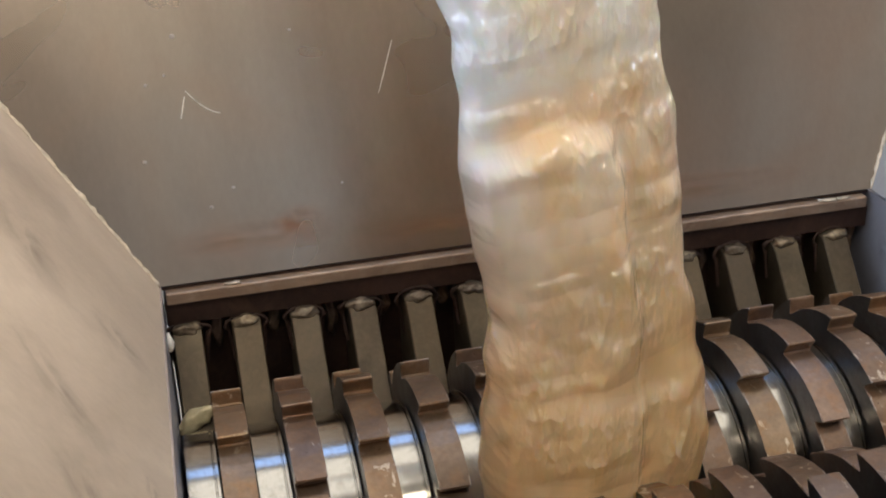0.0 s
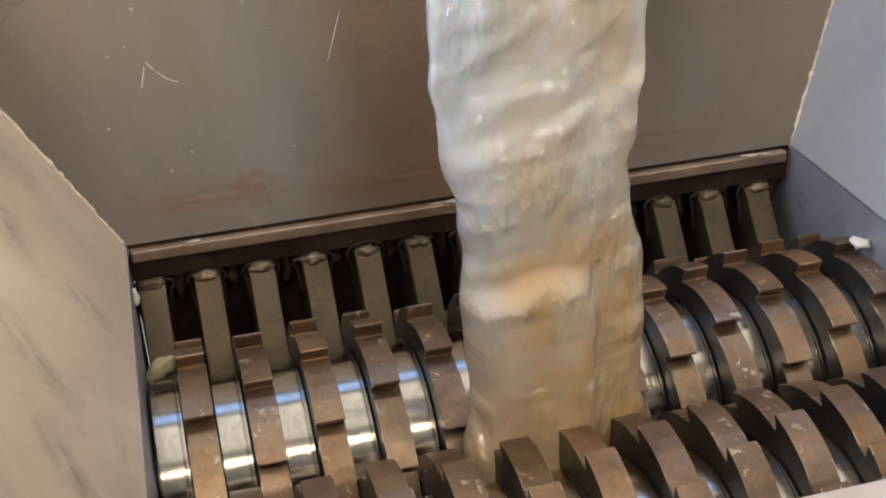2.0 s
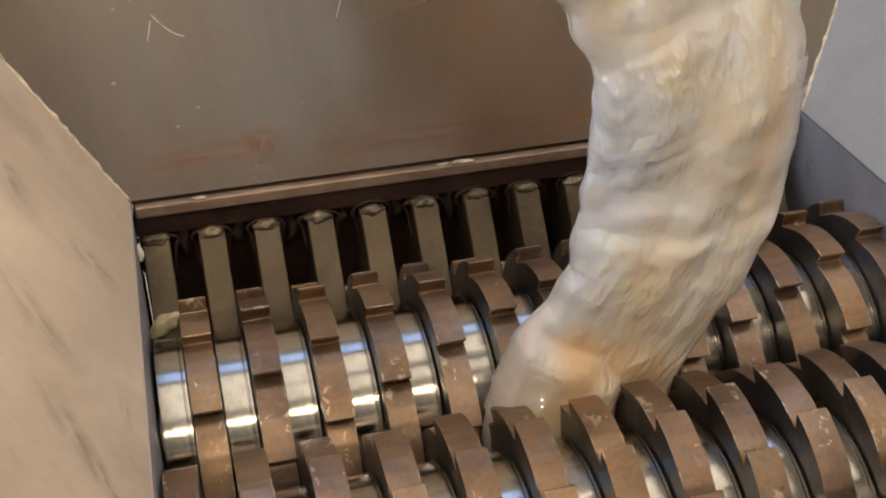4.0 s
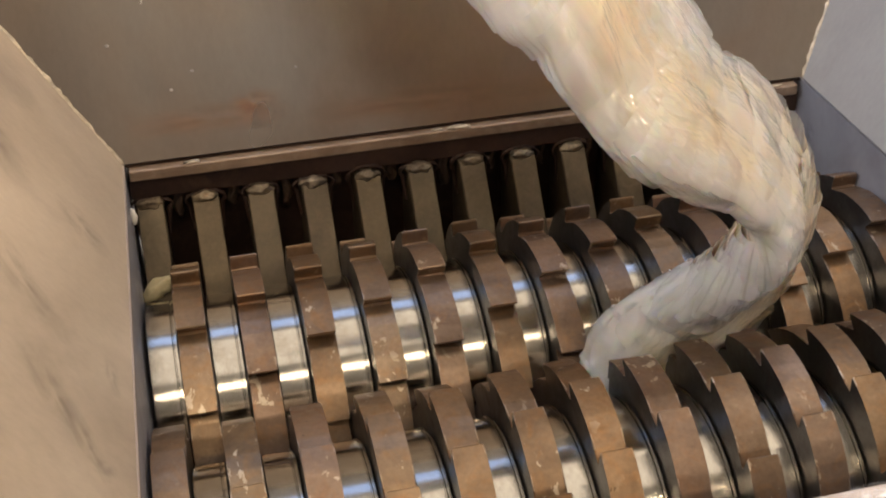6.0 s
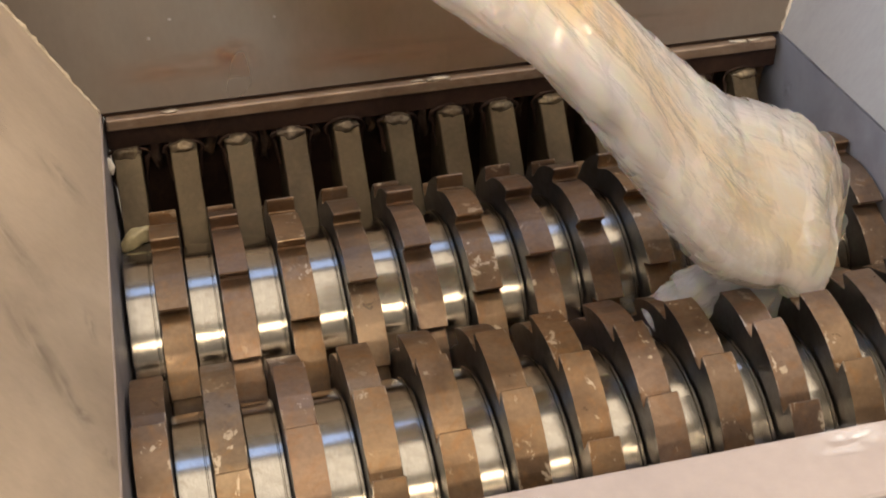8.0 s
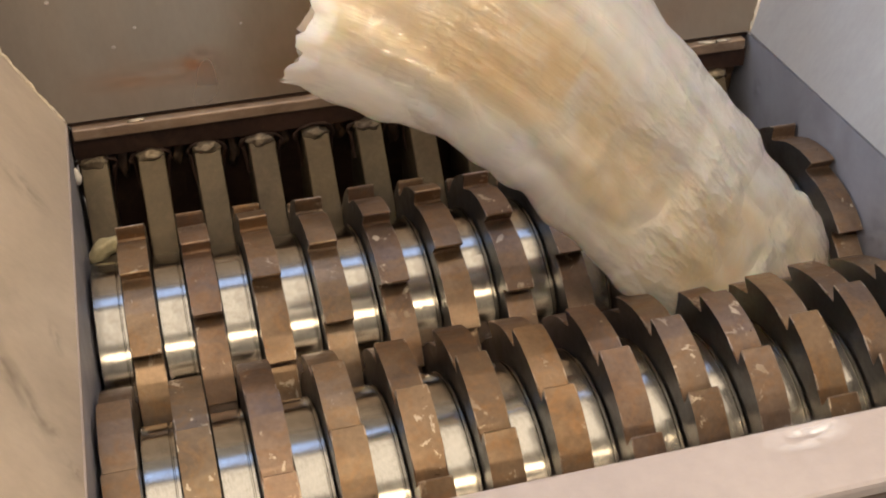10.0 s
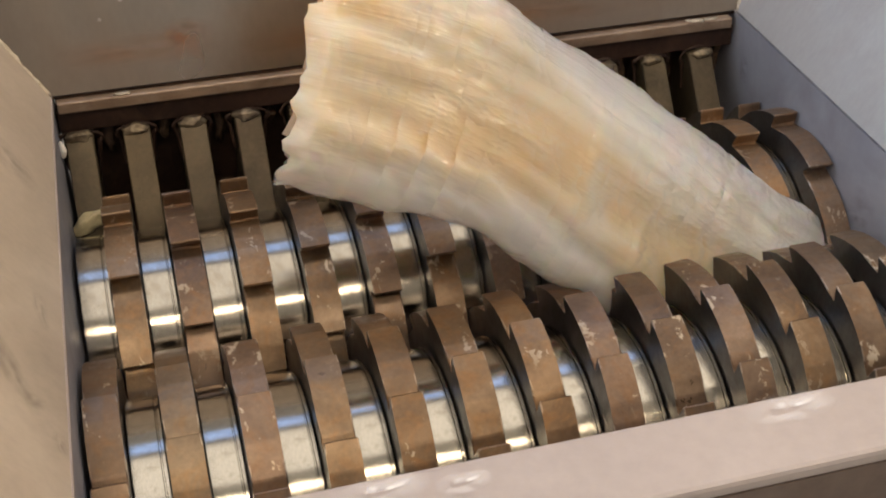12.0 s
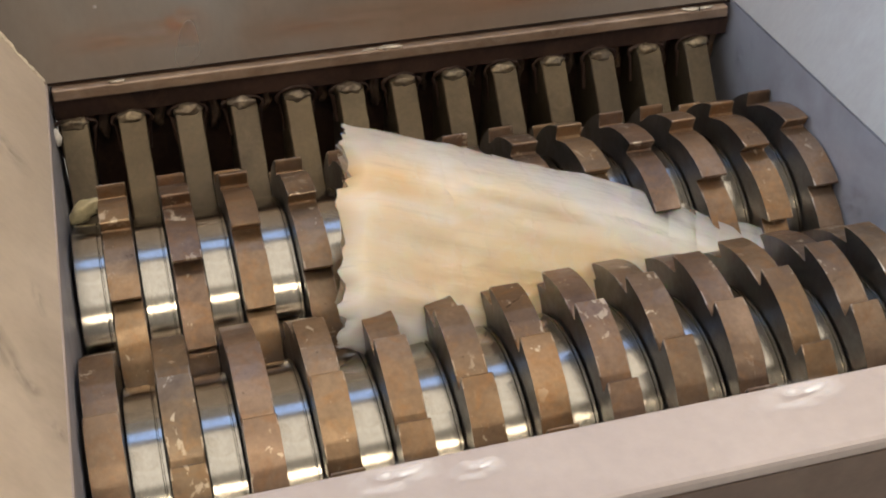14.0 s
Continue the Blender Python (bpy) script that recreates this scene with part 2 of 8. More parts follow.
    crumple = math_node("MULTIPLY", crumple, span(t, patch, 0.12, 1.25, 0.42, 0.62))
    crumple = math_node("MULTIPLY", crumple, span(t, across.outputs[2], 1.0, 0.25, 0.60, 0.68))
    fibre = math_node("MULTIPLY", fibre, span(t, across.outputs[2], 0.12, 0.55, 0.58, 0.68))
    h = math_node("ADD", crumple, fibre)
    bump(t, p, h, 1.0, 0.0125)
    t.links.new(p.inputs["Normal"].links[0].from_socket, p.inputs["Coat Normal"])
    bump(t, p, h, 0.9, 0.0012)
    back = t.nodes.new("ShaderNodeBsdfTranslucent")
    t.links.new(col, back.inputs[0])
    both = t.nodes.new("ShaderNodeMixShader")
    both.inputs[0].default_value = 0.27
    t.links.new(p.outputs[0], both.inputs[1])
    t.links.new(back.outputs[0], both.inputs[2])
    clear = t.nodes.new("ShaderNodeBsdfTransparent")
    thin = t.nodes.new("ShaderNodeMixShader")
    t.links.new(span(t, edge.outputs[0], 0.0, 0.5, 0.040, 0.062), thin.inputs[0])
    t.links.new(both.outputs[0], thin.inputs[1])
    t.links.new(clear.outputs[0], thin.inputs[2])
    t.links.new(thin.outputs[0], t.nodes["Material Output"].inputs["Surface"])
    return m


M_FILM = film_material()


def stain_or_glow_material(name, colour, strength):
    """A faded stain or a painted glow: dense in the middle, breaking up towards its edge."""
    m, t, p = nodes(name)
    co = t.nodes.new("ShaderNodeTexCoord").outputs["Generated"]
    centre = t.nodes.new("ShaderNodeVectorMath")
    centre.operation = "DISTANCE"
    centre.inputs[1].default_value = (0.5, 0.5, 0.5)
    t.links.new(co, centre.inputs[0])
    n = noise_node(t, co, 3.0, 5, 0.6, (1, 1, 1), 0.6)
    k = t.nodes.new("ShaderNodeMath")
    k.operation = "MULTIPLY"
    t.links.new(span(t, centre.outputs["Value"], strength, 0.0, 0.1, 0.55), k.inputs[0])
    t.links.new(span(t, n, 0, 1, 0.35, 0.6), k.inputs[1])
    t.links.new(k.outputs[0], p.inputs["Alpha"])
    p.inputs["Base Color"].default_value = (*colour, 1)
    p.inputs["Roughness"].default_value = 0.6
    return m


M_GRIME = stain_or_glow_material("grime", (0.13, 0.11, 0.095), 0.28)
M_LIME = stain_or_glow_material("dried_lime", (0.80, 0.77, 0.76), 0.75)
# orange reflection of the cutter discs, painted low on the rear hopper wall
M_DISC_GLOW = stain_or_glow_material("disc_glow", (0.42, 0.16, 0.05), 0.35)
M_WORN = metal("worn_edge_steel", (0.46, 0.40, 0.35), (0.22, 0.18, 0.15), (0.17, 0.12, 0.09), (0.3, 0.5), 0.8, 40, 260, stain_amount=0.9, per_object=0.4)
# disc sides: brown-grey steel, darkened in colour by the shade between discs
M_DISC_SIDE = metal("shaded_cutter_side_steel", (0.155, 0.150, 0.150), (0.075, 0.072, 0.074), (0.13, 0.09, 0.068), (0.28, 0.45), 0.85, 14, 260, per_object=0.3)


# ---------------------------------------------------------------- mesh helpers
def finish(bm, name, material, smooth=False):
    me = bpy.data.meshes.new(name)
    bmesh.ops.recalc_face_normals(bm, faces=bm.faces)
    bm.to_mesh(me)
    bm.free()
    me.materials.append(material)
    if smooth:
        for poly in me.polygons:
            poly.use_smooth = True
    return me


def thing(name, bm, material, label, category, kind="", group="", smooth=False):
    return tagged(new(name, finish(bm, name, material, smooth)), label, category, group, kind)


def part(name, bm, material, parent, label="", smooth=False):
    ob = new(name, finish(bm, name, material, smooth) if isinstance(bm, bmesh.types.BMesh) else bm)
    ob.parent = parent
    return tagged(ob, label)


def box(x0, x1, y0, y1, z0, z1, bevel=0.0, bm=None):
    bm = bm or bmesh.new()
    r = bmesh.ops.create_cube(bm, size=1.0)
    for v in r["verts"]:
        v.co = Vector((x0 + (v.co.x + 0.5) * (x1 - x0), y0 + (v.co.y + 0.5) * (y1 - y0), z0 + (v.co.z + 0.5) * (z1 - z0)))
    if bevel:
        edges = list({e for v in r["verts"] for e in v.link_edges})
        bmesh.ops.bevel(bm, geom=edges, offset=bevel, segments=2, affect="EDGES", profile=0.5)
    return bm


def prism(points, x0, x1, bevel=0.0):
    """A solid with the given outline in the y-z plane, from x0 to x1."""
    bm = bmesh.new()
    a = [bm.verts.new((x0, y, z)) for y, z in points]
    b = [bm.verts.new((x1, y, z)) for y, z in points]
    bm.faces.new(a)
    bm.faces.new(b[::-1])
    n = len(points)
    for i in range(n):
        bm.faces.new((a[i], b[i], b[(i + 1) % n], a[(i + 1) % n]))
    if bevel:
        bmesh.ops.bevel(bm, geom=list(bm.edges), offset=bevel, segments=1, affect="EDGES")
    return bm


def sheet(corners, thickness, cuts=1):
    """A plate of four corners (inner face), thickened outwards along its normal."""
    bm = bmesh.new()
    c = [Vector(p) for p in corners]
    n = (c[1] - c[0]).cross(c[3] - c[0]).normalized() * thickness
    a = [bm.verts.new(p) for p in c]
    b = [bm.verts.new(p - n) for p in c]
    bm.faces.new(a)
    bm.faces.new(b[::-1])
    for i in range(4):
        bm.faces.new((a[i], b[i], b[(i + 1) % 4], a[(i + 1) % 4]))
    return bm


def bead(p0, p1, radius, steps, seed):
    """An uneven weld bead from p0 to p1."""
    rng = random.Random(seed)
    bm = bmesh.new()
    p0, p1 = Vector(p0), Vector(p1)
    d = (p1 - p0).normalized()
    u = d.orthogonal().normalized()
    w = d.cross(u)
    rings = []
    for i in range(steps + 1):
        r = radius * (0.6 + 0.9 * rng.random() ** 2)
        c = p0.lerp(p1, i / steps) + (u * rng.uniform(-1, 1) + w * rng.uniform(-1, 1)) * radius * 0.35
        rings.append([bm.verts.new(c + (u * math.cos(a) + w * math.sin(a)) * r) for a in (k * math.tau / 7 for k in range(7))])
    for q, r in zip(rings, rings[1:]):
        for k in range(7):
            bm.faces.new((q[k], q[(k + 1) % 7], r[(k + 1) % 7], r[k]))
    bm.faces.new(rings[0][::-1])
    bm.faces.new(rings[-1])
    return bm


def scrap(size, seed, flat=(1, 1, 1), detail=2, rough=0.35):
    bm = bmesh.new()
    bmesh.ops.create_icosphere(bm, subdivisions=detail, radius=1.0)
    off = Vector((seed * 3.7, seed * 1.3, seed * 7.1))
    for v in bm.verts:
        k = 1 + rough * noise.noise(v.co * 1.7 + off) + rough * 0.5 * noise.noise(v.co * 4 + off)
        v.co = Vector((v.co.x * flat[0], v.co.y * flat[1], v.co.z * flat[2])) * k * size
    return bm


# ---------------------------------------------------------------- the machine's numbers
PITCH = 0.04                      # from cutter to cutter
Y_BACK, Y_FRONT, Z_AXIS = -0.113, -0.284, -0.094
R_TIP, R_ROOT, R_SPACER = 0.100, 0.0885, 0.0740
TEETH = 11
X0, X1 = -0.0125, 0.5110          # inner faces of the chamber's end walls
Y0, Y1 = -0.415, 0.0082            # front and back of the chamber's mouth
Z_RIM, Z_TOP, Z_LIP = 0.0340, 0.44, 0.276
K_BACK, K_LEFT, K_RIGHT, K_FRONT = 0.46, 0.70, 0.52, 0.87


def inner(x, y, z):
    """A corner of the hopper's inner face at height z."""
    h = z - Z_RIM
    return (X0 - K_LEFT * h if x < 0 else X1 + K_RIGHT * h, Y0 - K_FRONT * h if y < 0 else Y1 + K_BACK * h, z)


# ---------------------------------------------------------------- workshop shell
def shell():
    tagged(thing("floor", box(-4, 4.5, -4.5, 3, -1.1, -1.0), M_FLOOR, "grey concrete workshop floor", "floor", "structure"))
    thing("ceiling", box(-4, 4.5, -4.5, 3, 3.0, 3.1), M_CEIL, "off-white painted workshop ceiling", "ceiling", "structure")
    thing("wall_back", box(-4, 4.5, 3.0, 3.15, -1.0, 3.0), M_WALL, "plain beige plaster wall", "wall", "structure")
    thing("wall_front", box(-4, 4.5, -4.65, -4.5, -1.0, 3.0), M_DARKWALL, "unseen dark brown wall, mirrored in the hopper steel", "wall", "structure")
    thing("wall_left", box(-4.15, -4.0, -4.5, 3, -1.0, 3.0), M_WALL, "plain beige plaster wall", "wall", "structure")
    thing("wall_right", box(4.5, 4.65, -4.5, 3, -1.0, 3.0), M_WALL, "plain beige plaster wall", "wall", "structure")


# ---------------------------------------------------------------- chamber and hopper
def chamber():
    machine = tagged(new("shredder_housing"), "steel shredder housing with welded sheet-metal feed hopper", "shredder")
    zb = -0.24
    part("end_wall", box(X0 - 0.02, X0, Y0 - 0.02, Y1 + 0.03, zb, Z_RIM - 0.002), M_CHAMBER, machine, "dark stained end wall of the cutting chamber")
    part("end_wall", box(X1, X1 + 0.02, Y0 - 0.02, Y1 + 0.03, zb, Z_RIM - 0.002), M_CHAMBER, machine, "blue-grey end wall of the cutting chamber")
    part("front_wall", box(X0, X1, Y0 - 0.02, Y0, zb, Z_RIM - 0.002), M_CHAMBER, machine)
    part("comb_plate", box(X0 + 0.001, X1 - 0.001, Y1 - 0.001, Y1 + 0.028, 0.0045, 0.0215, 0.0008), M_COMB, machine, "dark brown plate over the scraper fingers")
    part("back_plate", box(X0 + 0.001, X1 - 0.001, Y1 + 0.0185, Y1 + 0.028, zb, 0.004), M_COMB, machine, "dark plate behind the scraper fingers, pocket shade in its colour")
    # rough cast ribs in the dark pockets between the fingers
    rng = random.Random(11)
    for i in range(-1, 13):
        x = PITCH * i + 0.021 + rng.uniform(-0.002, 0.002)
        if x < X0 + 0.006 or x > X1 - 0.006:
            continue
        rib = scrap(1.0, i + 60, (1, 1, 1), 3, 0.45)
        w, h = rng.uniform(0.0030, 0.0050), rng.uniform(0.012, 0.022)
        for v in rib.verts:
            v.co = Vector((x + v.co.x * w + 0.0012 * math.sin(v.co.z * 5 + i), Y1 + 0.0125 + v.co.y * 0.0055, 0.006 - h * 0.7 + v.co.z * h))
        part("rib", rib, M_RIB, machine, "rough brown rib between two fingers", True)
    part("flange", box(X0 + 0.003, X1 - 0.005, Y1 - 0.006, Y1 + 0.03, 0.0218, 0.0305, 0.0012), M_LEDGE, machine, "brown bolted flange under the hopper wall")
    # dark strip standing for the shade in the open gap above the flange
    part("gap_shade_strip", box(X0 + 0.0006, X1 - 0.0006, Y1 + 0.001, Y1 + 0.03, 0.0308, 0.0322), M_COMB, machine)
    # hopper sheets
    t = -0.004
    bl, br = inner(-1, 1, Z_RIM), inner(1, 1, Z_RIM)
    part("hopper_wall", sheet([bl, br, inner(1, 1, Z_TOP), inner(-1, 1, Z_TOP)], -t), M_HOPPER, machine, "brownish brushed steel rear hopper wall")
    part("hopper_wall", sheet([inner(-1, -1, Z_RIM), bl, inner(-1, 1, Z_TOP), inner(-1, -1, Z_TOP)], -t), M_SIDE_LEFT, machine, "stained steel side hopper wall, warm light in its beige-grey tone")
    part("hopper_wall", sheet([br, inner(1, -1, Z_RIM), inner(1, -1, Z_TOP), inner(1, 1, Z_TOP)], -t), M_SIDE, machine, "steel side hopper wall, cool light in its pale blue-grey tone")
    part("hopper_wall", sheet([inner(1, -1, Z_RIM), inner(-1, -1, Z_RIM), inner(-1, -1, Z_LIP), inner(1, -1, Z_LIP)], -t), M_HOPPER, machine, "low steel front hopper wall")
    a, b = inner(-1, 1, Z_RIM), inner(-1, 1, Z_TOP)
    part("weld_seam", bead((a[0], a[1] - 0.001, a[2]), b, 0.0017, 150, 3), M_WELD, machine, "rough pale weld bead", True)
    a, b = inner(1, 1, Z_RIM), inner(1, 1, Z_TOP)
    part("weld_seam", bead((a[0], a[1] - 0.001, a[2]), b, 0.0014, 150, 4), M_WELD, machine, "rough pale weld bead", True)
    # thin bright edge where the left sheet stands on the chamber
    part("rim_strip", box(X0 - 0.004, X0 + 0.0008, Y0, Y1 - 0.001, Z_RIM - 0.0035, Z_RIM + 0.0005, 0.0006), M_LIP, machine, "thin bare edge of the side sheet")
    # front lip with its skirt
    l, r = inner(-1, -1, Z_LIP), inner(1, -1, Z_LIP)
    part("lip", box(l[0] - 0.03, r[0] + 0.03, l[1] - 0.0195, l[1] + 0.001, Z_LIP, Z_LIP + 0.004, 0.0012), M_LIP, machine, "pale pinkish primed lip of the hopper front")
    part("skirt", box(l[0] - 0.03, r[0] + 0.03, l[1] - 0.019, l[1] - 0.016, Z_LIP - 0.09, Z_LIP - 0.0005), M_SKIRT, machine, "dark brown skirt below the lip, shade in its colour")
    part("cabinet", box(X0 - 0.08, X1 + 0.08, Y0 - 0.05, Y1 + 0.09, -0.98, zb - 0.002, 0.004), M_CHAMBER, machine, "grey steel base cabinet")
    for x in (X0 - 0.05, X1 + 0.05):
        for y in (Y0, Y1 + 0.04):
            part("foot", box(x - 0.03, x + 0.03, y - 0.03, y + 0.03, -1.0, -0.98), M_SKIRT, machine)
    return machine


def fingers(machine):
    """Scraper fingers between the rear cutters, sloping from the comb plate down to the spacers."""
    w = 0.0097
    outline = [(0.0262, 0.001), (0.003, 0.0032), (-0.0015, 0.0), (-0.0490, -0.0580), (-0.044, -0.072), (0.008, -0.11), (0.0262, -0.11)]
    meshes = [finish(prism(outline, -w, w, 0.0008), "scraper_finger", M_FINGER)]
    for i in range(13):
        ob = part("scraper_finger", meshes[0], M_FINGER, machine)
        ob.location = (PITCH * i + 0.001, 0.0, 0.0)
        rng = random.Random(i + 40)
        bm = scrap(0.0060, i + 1, (1.5, 0.8, 0.8), 3, 0.42)
        weld = part("weld", bm, M_CAP, ob, "lumpy pale weld", True)
        weld.location = (rng.uniform(-0.001, 0.001), 0.0025, 0.0022)
        arch = bmesh.new()
        rings = []
        reach, rise = rng.uniform(0.0135, 0.016), rng.uniform(0.006, 0.0095)
        for k in range(19):
            a = math.pi * (k / 18 * 1.5 - 0.25)
            c = Vector((math.cos(a) * reach, 0.0075, math.sin(a) * rise - 0.002 - (0.02 if math.sin(a) < -0.5 else 0)))
            r = 0.0015 * rng.uniform(0.5, 1.5)
            u = Vector((math.cos(a), 0, math.sin(a)))
            rings.append([arch.verts.new(c + (u * math.cos(q) + Vector((0, 1, 0)) * math.sin(q)) * r) for q in (j * math.tau / 6 for j in range(6))])
        for p, q in zip(rings, rings[1:]):
            for j in range(6):
                arch.faces.new((p[j], p[(j + 1) % 6], q[(j + 1) % 6], q[j]))
        part("weld_arch", arch, M_COMB, ob, "dark weld round the finger", True)


def cutter_mesh():
    """A cutter disc with hooked saw teeth round its rim, turning towards the operator at the top."""
    pts = []
    step = math.tau / TEETH
    for i in range(TEETH):
        tip = i * step
        pts.append((tip, R_TIP))
        pts.append((tip + radians(0.1), R_TIP - 0.0018))
        pts.append((tip - radians(2.6), R_ROOT + 0.0010))
        pts.append((tip - radians(1.6), R_ROOT - 0.0004))
        for k in (0.12, 0.3, 0.5, 0.7, 0.88):
            pts.append((tip + step * k, R_ROOT + (R_TIP - R_ROOT) * (0.10 + 0.9 * k ** 0.8) - 0.0004))
    return [(-math.sin(a) * r, math.cos(a) * r) for a, r in pts]


def cutter_shaft(y, x_first, count, name_label, direction, phase):
    shaft = tagged(new("cutter_shaft"), name_label, "cutter shaft", "pair of cutter shafts")
    shaft.location = (0, y, Z_AXIS)
    profile = cutter_mesh()
    if direction < 0:
        profile = [(-a, b) for a, b in profile]
    disc = finish(prism(profile, -0.0094, 0.0094, 0.0008), "cutter_disc", M_DISC)
    disc.materials.append(M_DISC_SIDE)
    disc.materials.append(M_WORN)
    for poly in disc.polygons:
        if abs(poly.normal.x) > 0.95:
            poly.material_index = 1
        elif abs(poly.normal.x) > 0.3:
            poly.material_index = 2
    bm = bmesh.new()
    bmesh.ops.create_cone(bm, cap_ends=True, segments=64, radius1=0.03, radius2=0.03, depth=0.60, matrix=pose(0.25, 0, 0, 0, 90, 0))
    part("core", bm, M_SPACER, shaft)
    ring = spacer_mesh()
    for i in range(count):
        d = part("cutter_disc", disc, M_DISC, shaft)
        d.location = (x_first + PITCH * i, 0, 0)
        d.rotation_euler = (radians(phase + direction * 0 - i * 360 / TEETH / 3), 0, 0)
    for i in range(-1, count):
        lo, hi = x_first + PITCH * i + 0.0102, x_first + PITCH * (i + 1) - 0.0102
        lo, hi = max(lo, X0 + 0.001), min(hi, X1 - 0.001)
        if hi - lo < 0.004:
            continue
        s = part("spacer", ring, M_SPACER, shaft, smooth=True)
        s.location = ((lo + hi) / 2, 0, 0)
        s.scale = ((hi - lo) / 0.0196, 1, 1)
    return shaft


def spacer_mesh():
    """A turned ring with a shallow groove near one side."""
    bm = bmesh.new()
    outline = [(-0.0098, R_SPACER - 0.0008), (-0.0092, R_SPACER), (0.0062, R_SPACER), (0.0066, R_SPACER - 0.0012), (0.0072, R_SPACER - 0.0012),
               (0.0076, R_SPACER), (0.0092, R_SPACER), (0.0098, R_SPACER - 0.0008)]
    n = 72
    rings = [[bm.verts.new((x, math.cos(k * math.tau / n) * r, math.sin(k * math.tau / n) * r)) for k in range(n)] for x, r in outline]
    for a, b in zip(rings, rings[1:]):
        for k in range(n):
            bm.faces.new((a[k], a[(k + 1) % n], b[(k + 1) % n], b[k]))
    bm.faces.new(rings[0])
    bm.faces.new(rings[-1])
    for e in bm.edges:
        if abs(e.verts[0].co.x - e.verts[1].co.x) < 1e-6:
            e.smooth = False
    me = finish(bm, "spacer", M_SPACER)
    for poly in me.polygons:
        poly.use_smooth = len(poly.vertices) == 4
    return me


BACK_PHASE, BACK_SPEED = 8.2 - 14 * 39.3, 39.3
FRONT_PHASE, FRONT_SPEED = 8.8 + 14 * 42.5, -42.5

shell()
housing = chamber()
fingers(housing)
back_shaft = cutter_shaft(Y_BACK, 0.02, 13, "shredder shaft with rust-brown toothed cutter discs and bright spacers", 1, 0)
front_shaft = cutter_shaft(Y_FRONT, 0.0, 13, "shredder shaft with worn brown cutter discs and polished spacers", -1, 0)


# ---------------------------------------------------------------- small scraps
ob = thing("plastic_scrap", scrap(0.011, 2, (1.2, 0.45, 0.60), 3, 0.5), M_CLUMP, "pale yellow crumpled plastic scrap wedged beside a scraper finger", "scrap", smooth=True)
ob.matrix_world = pose(-0.001, -0.040, -0.043, -40, -32, 0)
ob = thing("white_chip", scrap(0.0045, 5, (0.6, 0.5, 1.5), 2, 0.4), M_WHITE, "small white plastic chip stuck on the chamber wall", "chip", smooth=True)
ob.matrix_world = pose(-0.0112, -0.010, 0.001, -20, 0, 0)


def strand(name, points, radius, material, label, category):
    """A thin hair of plastic through a few points."""
    bm = bmesh.new()
    rings = []
    pts = [Vector(p) for p in points]
    for i, p in enumerate(pts):
        d = (pts[min(i + 1, len(pts) - 1)] - pts[max(i - 1, 0)]).normalized()
        u = d.orthogonal().normalized()
        w = d.cross(u)
        r = radius * (0.5 + 0.5 * math.sin(math.pi * (i + 0.5) / len(pts)))
        rings.append([bm.verts.new(p + (u * math.cos(a) + w * math.sin(a)) * r) for a in (k * math.tau / 5 for k in range(5))])
    for q, r in zip(rings, rings[1:]):
        for k in range(5):
            bm.faces.new((q[k], q[(k + 1) % 5], r[(k + 1) % 5], r[k]))
    return thing(name, bm, material, label, category, smooth=True)


def on_back(x, z, off=0.0006):
    """A point on the rear hopper wall."""
    return (x, Y1 + K_BACK * (z - Z_RIM) - off, z)


rng = random.Random(21)
strand("plastic_hair", [on_back(0.0215 + 0.021 * k, 0.1503 - 0.0135 * k - 0.004 * math.sin(k * 2.6)) for k in (0, 0.2, 0.4, 0.6, 0.8, 1)], 0.00042, M_WHITE,
       "curled pale plastic hair stuck on the rear hopper wall", "plastic hair")
strand("plastic_hair", [on_back(0.1655 - 0.014 * k, 0.168 - 0.032 * k) for k in (0, 0.25, 0.5, 0.75, 1)], 0.00032, M_WHITE,
       "straight pale plastic hair stuck on the rear hopper wall", "plastic hair")
strand("plastic_hair", [on_back(0.0205 - 0.004 * k, 0.1470 - 0.013 * k) for k in (0, 0.5, 1)], 0.00042, M_WHITE,
       "short pale plastic hair stuck on the rear hopper wall", "plastic hair")
for x, z, size in ((0.0445, 0.0885, 0.0015), (0.0285, 0.078, 0.0014), (0.0178, 0.184, 0.0018), (0.096, 0.181, 0.0014), (-0.0110, 0.110, 0.0017),
                   (-0.004, 0.156, 0.0015), (0.009, 0.161, 0.0011), (0.118, 0.083, 0.0012)):
    ob = thing("plastic_speck", scrap(size, x * 100 + 3, (1.0, 0.4, 0.7 + 0.5 * rng.random()), 1, 0.4), M_SMEAR, "tiny pale plastic speck on the rear hopper wall", "speck")
    ob.matrix_world = Matrix.Translation(on_back(x, z, 0.0004))
    ob["group"] = "specks on the hopper wall"
for x, size in ((0.232, 0.006), (0.216, 0.003), (0.474, 0.005), (0.487, 0.0035), (0.035, 0.004)):
    ob = thing("rust_flake", scrap(size, x * 90, (1.6, 0.5, 0.32), 2, 0.6), M_WELD, "pale rust flake lying on the flange", "flake", smooth=True)
    ob.matrix_world = pose(x, Y1 - 0.0035, 0.0312, 0, 0, rng.uniform(-10, 10))
    ob["group"] = "flakes on the flange"


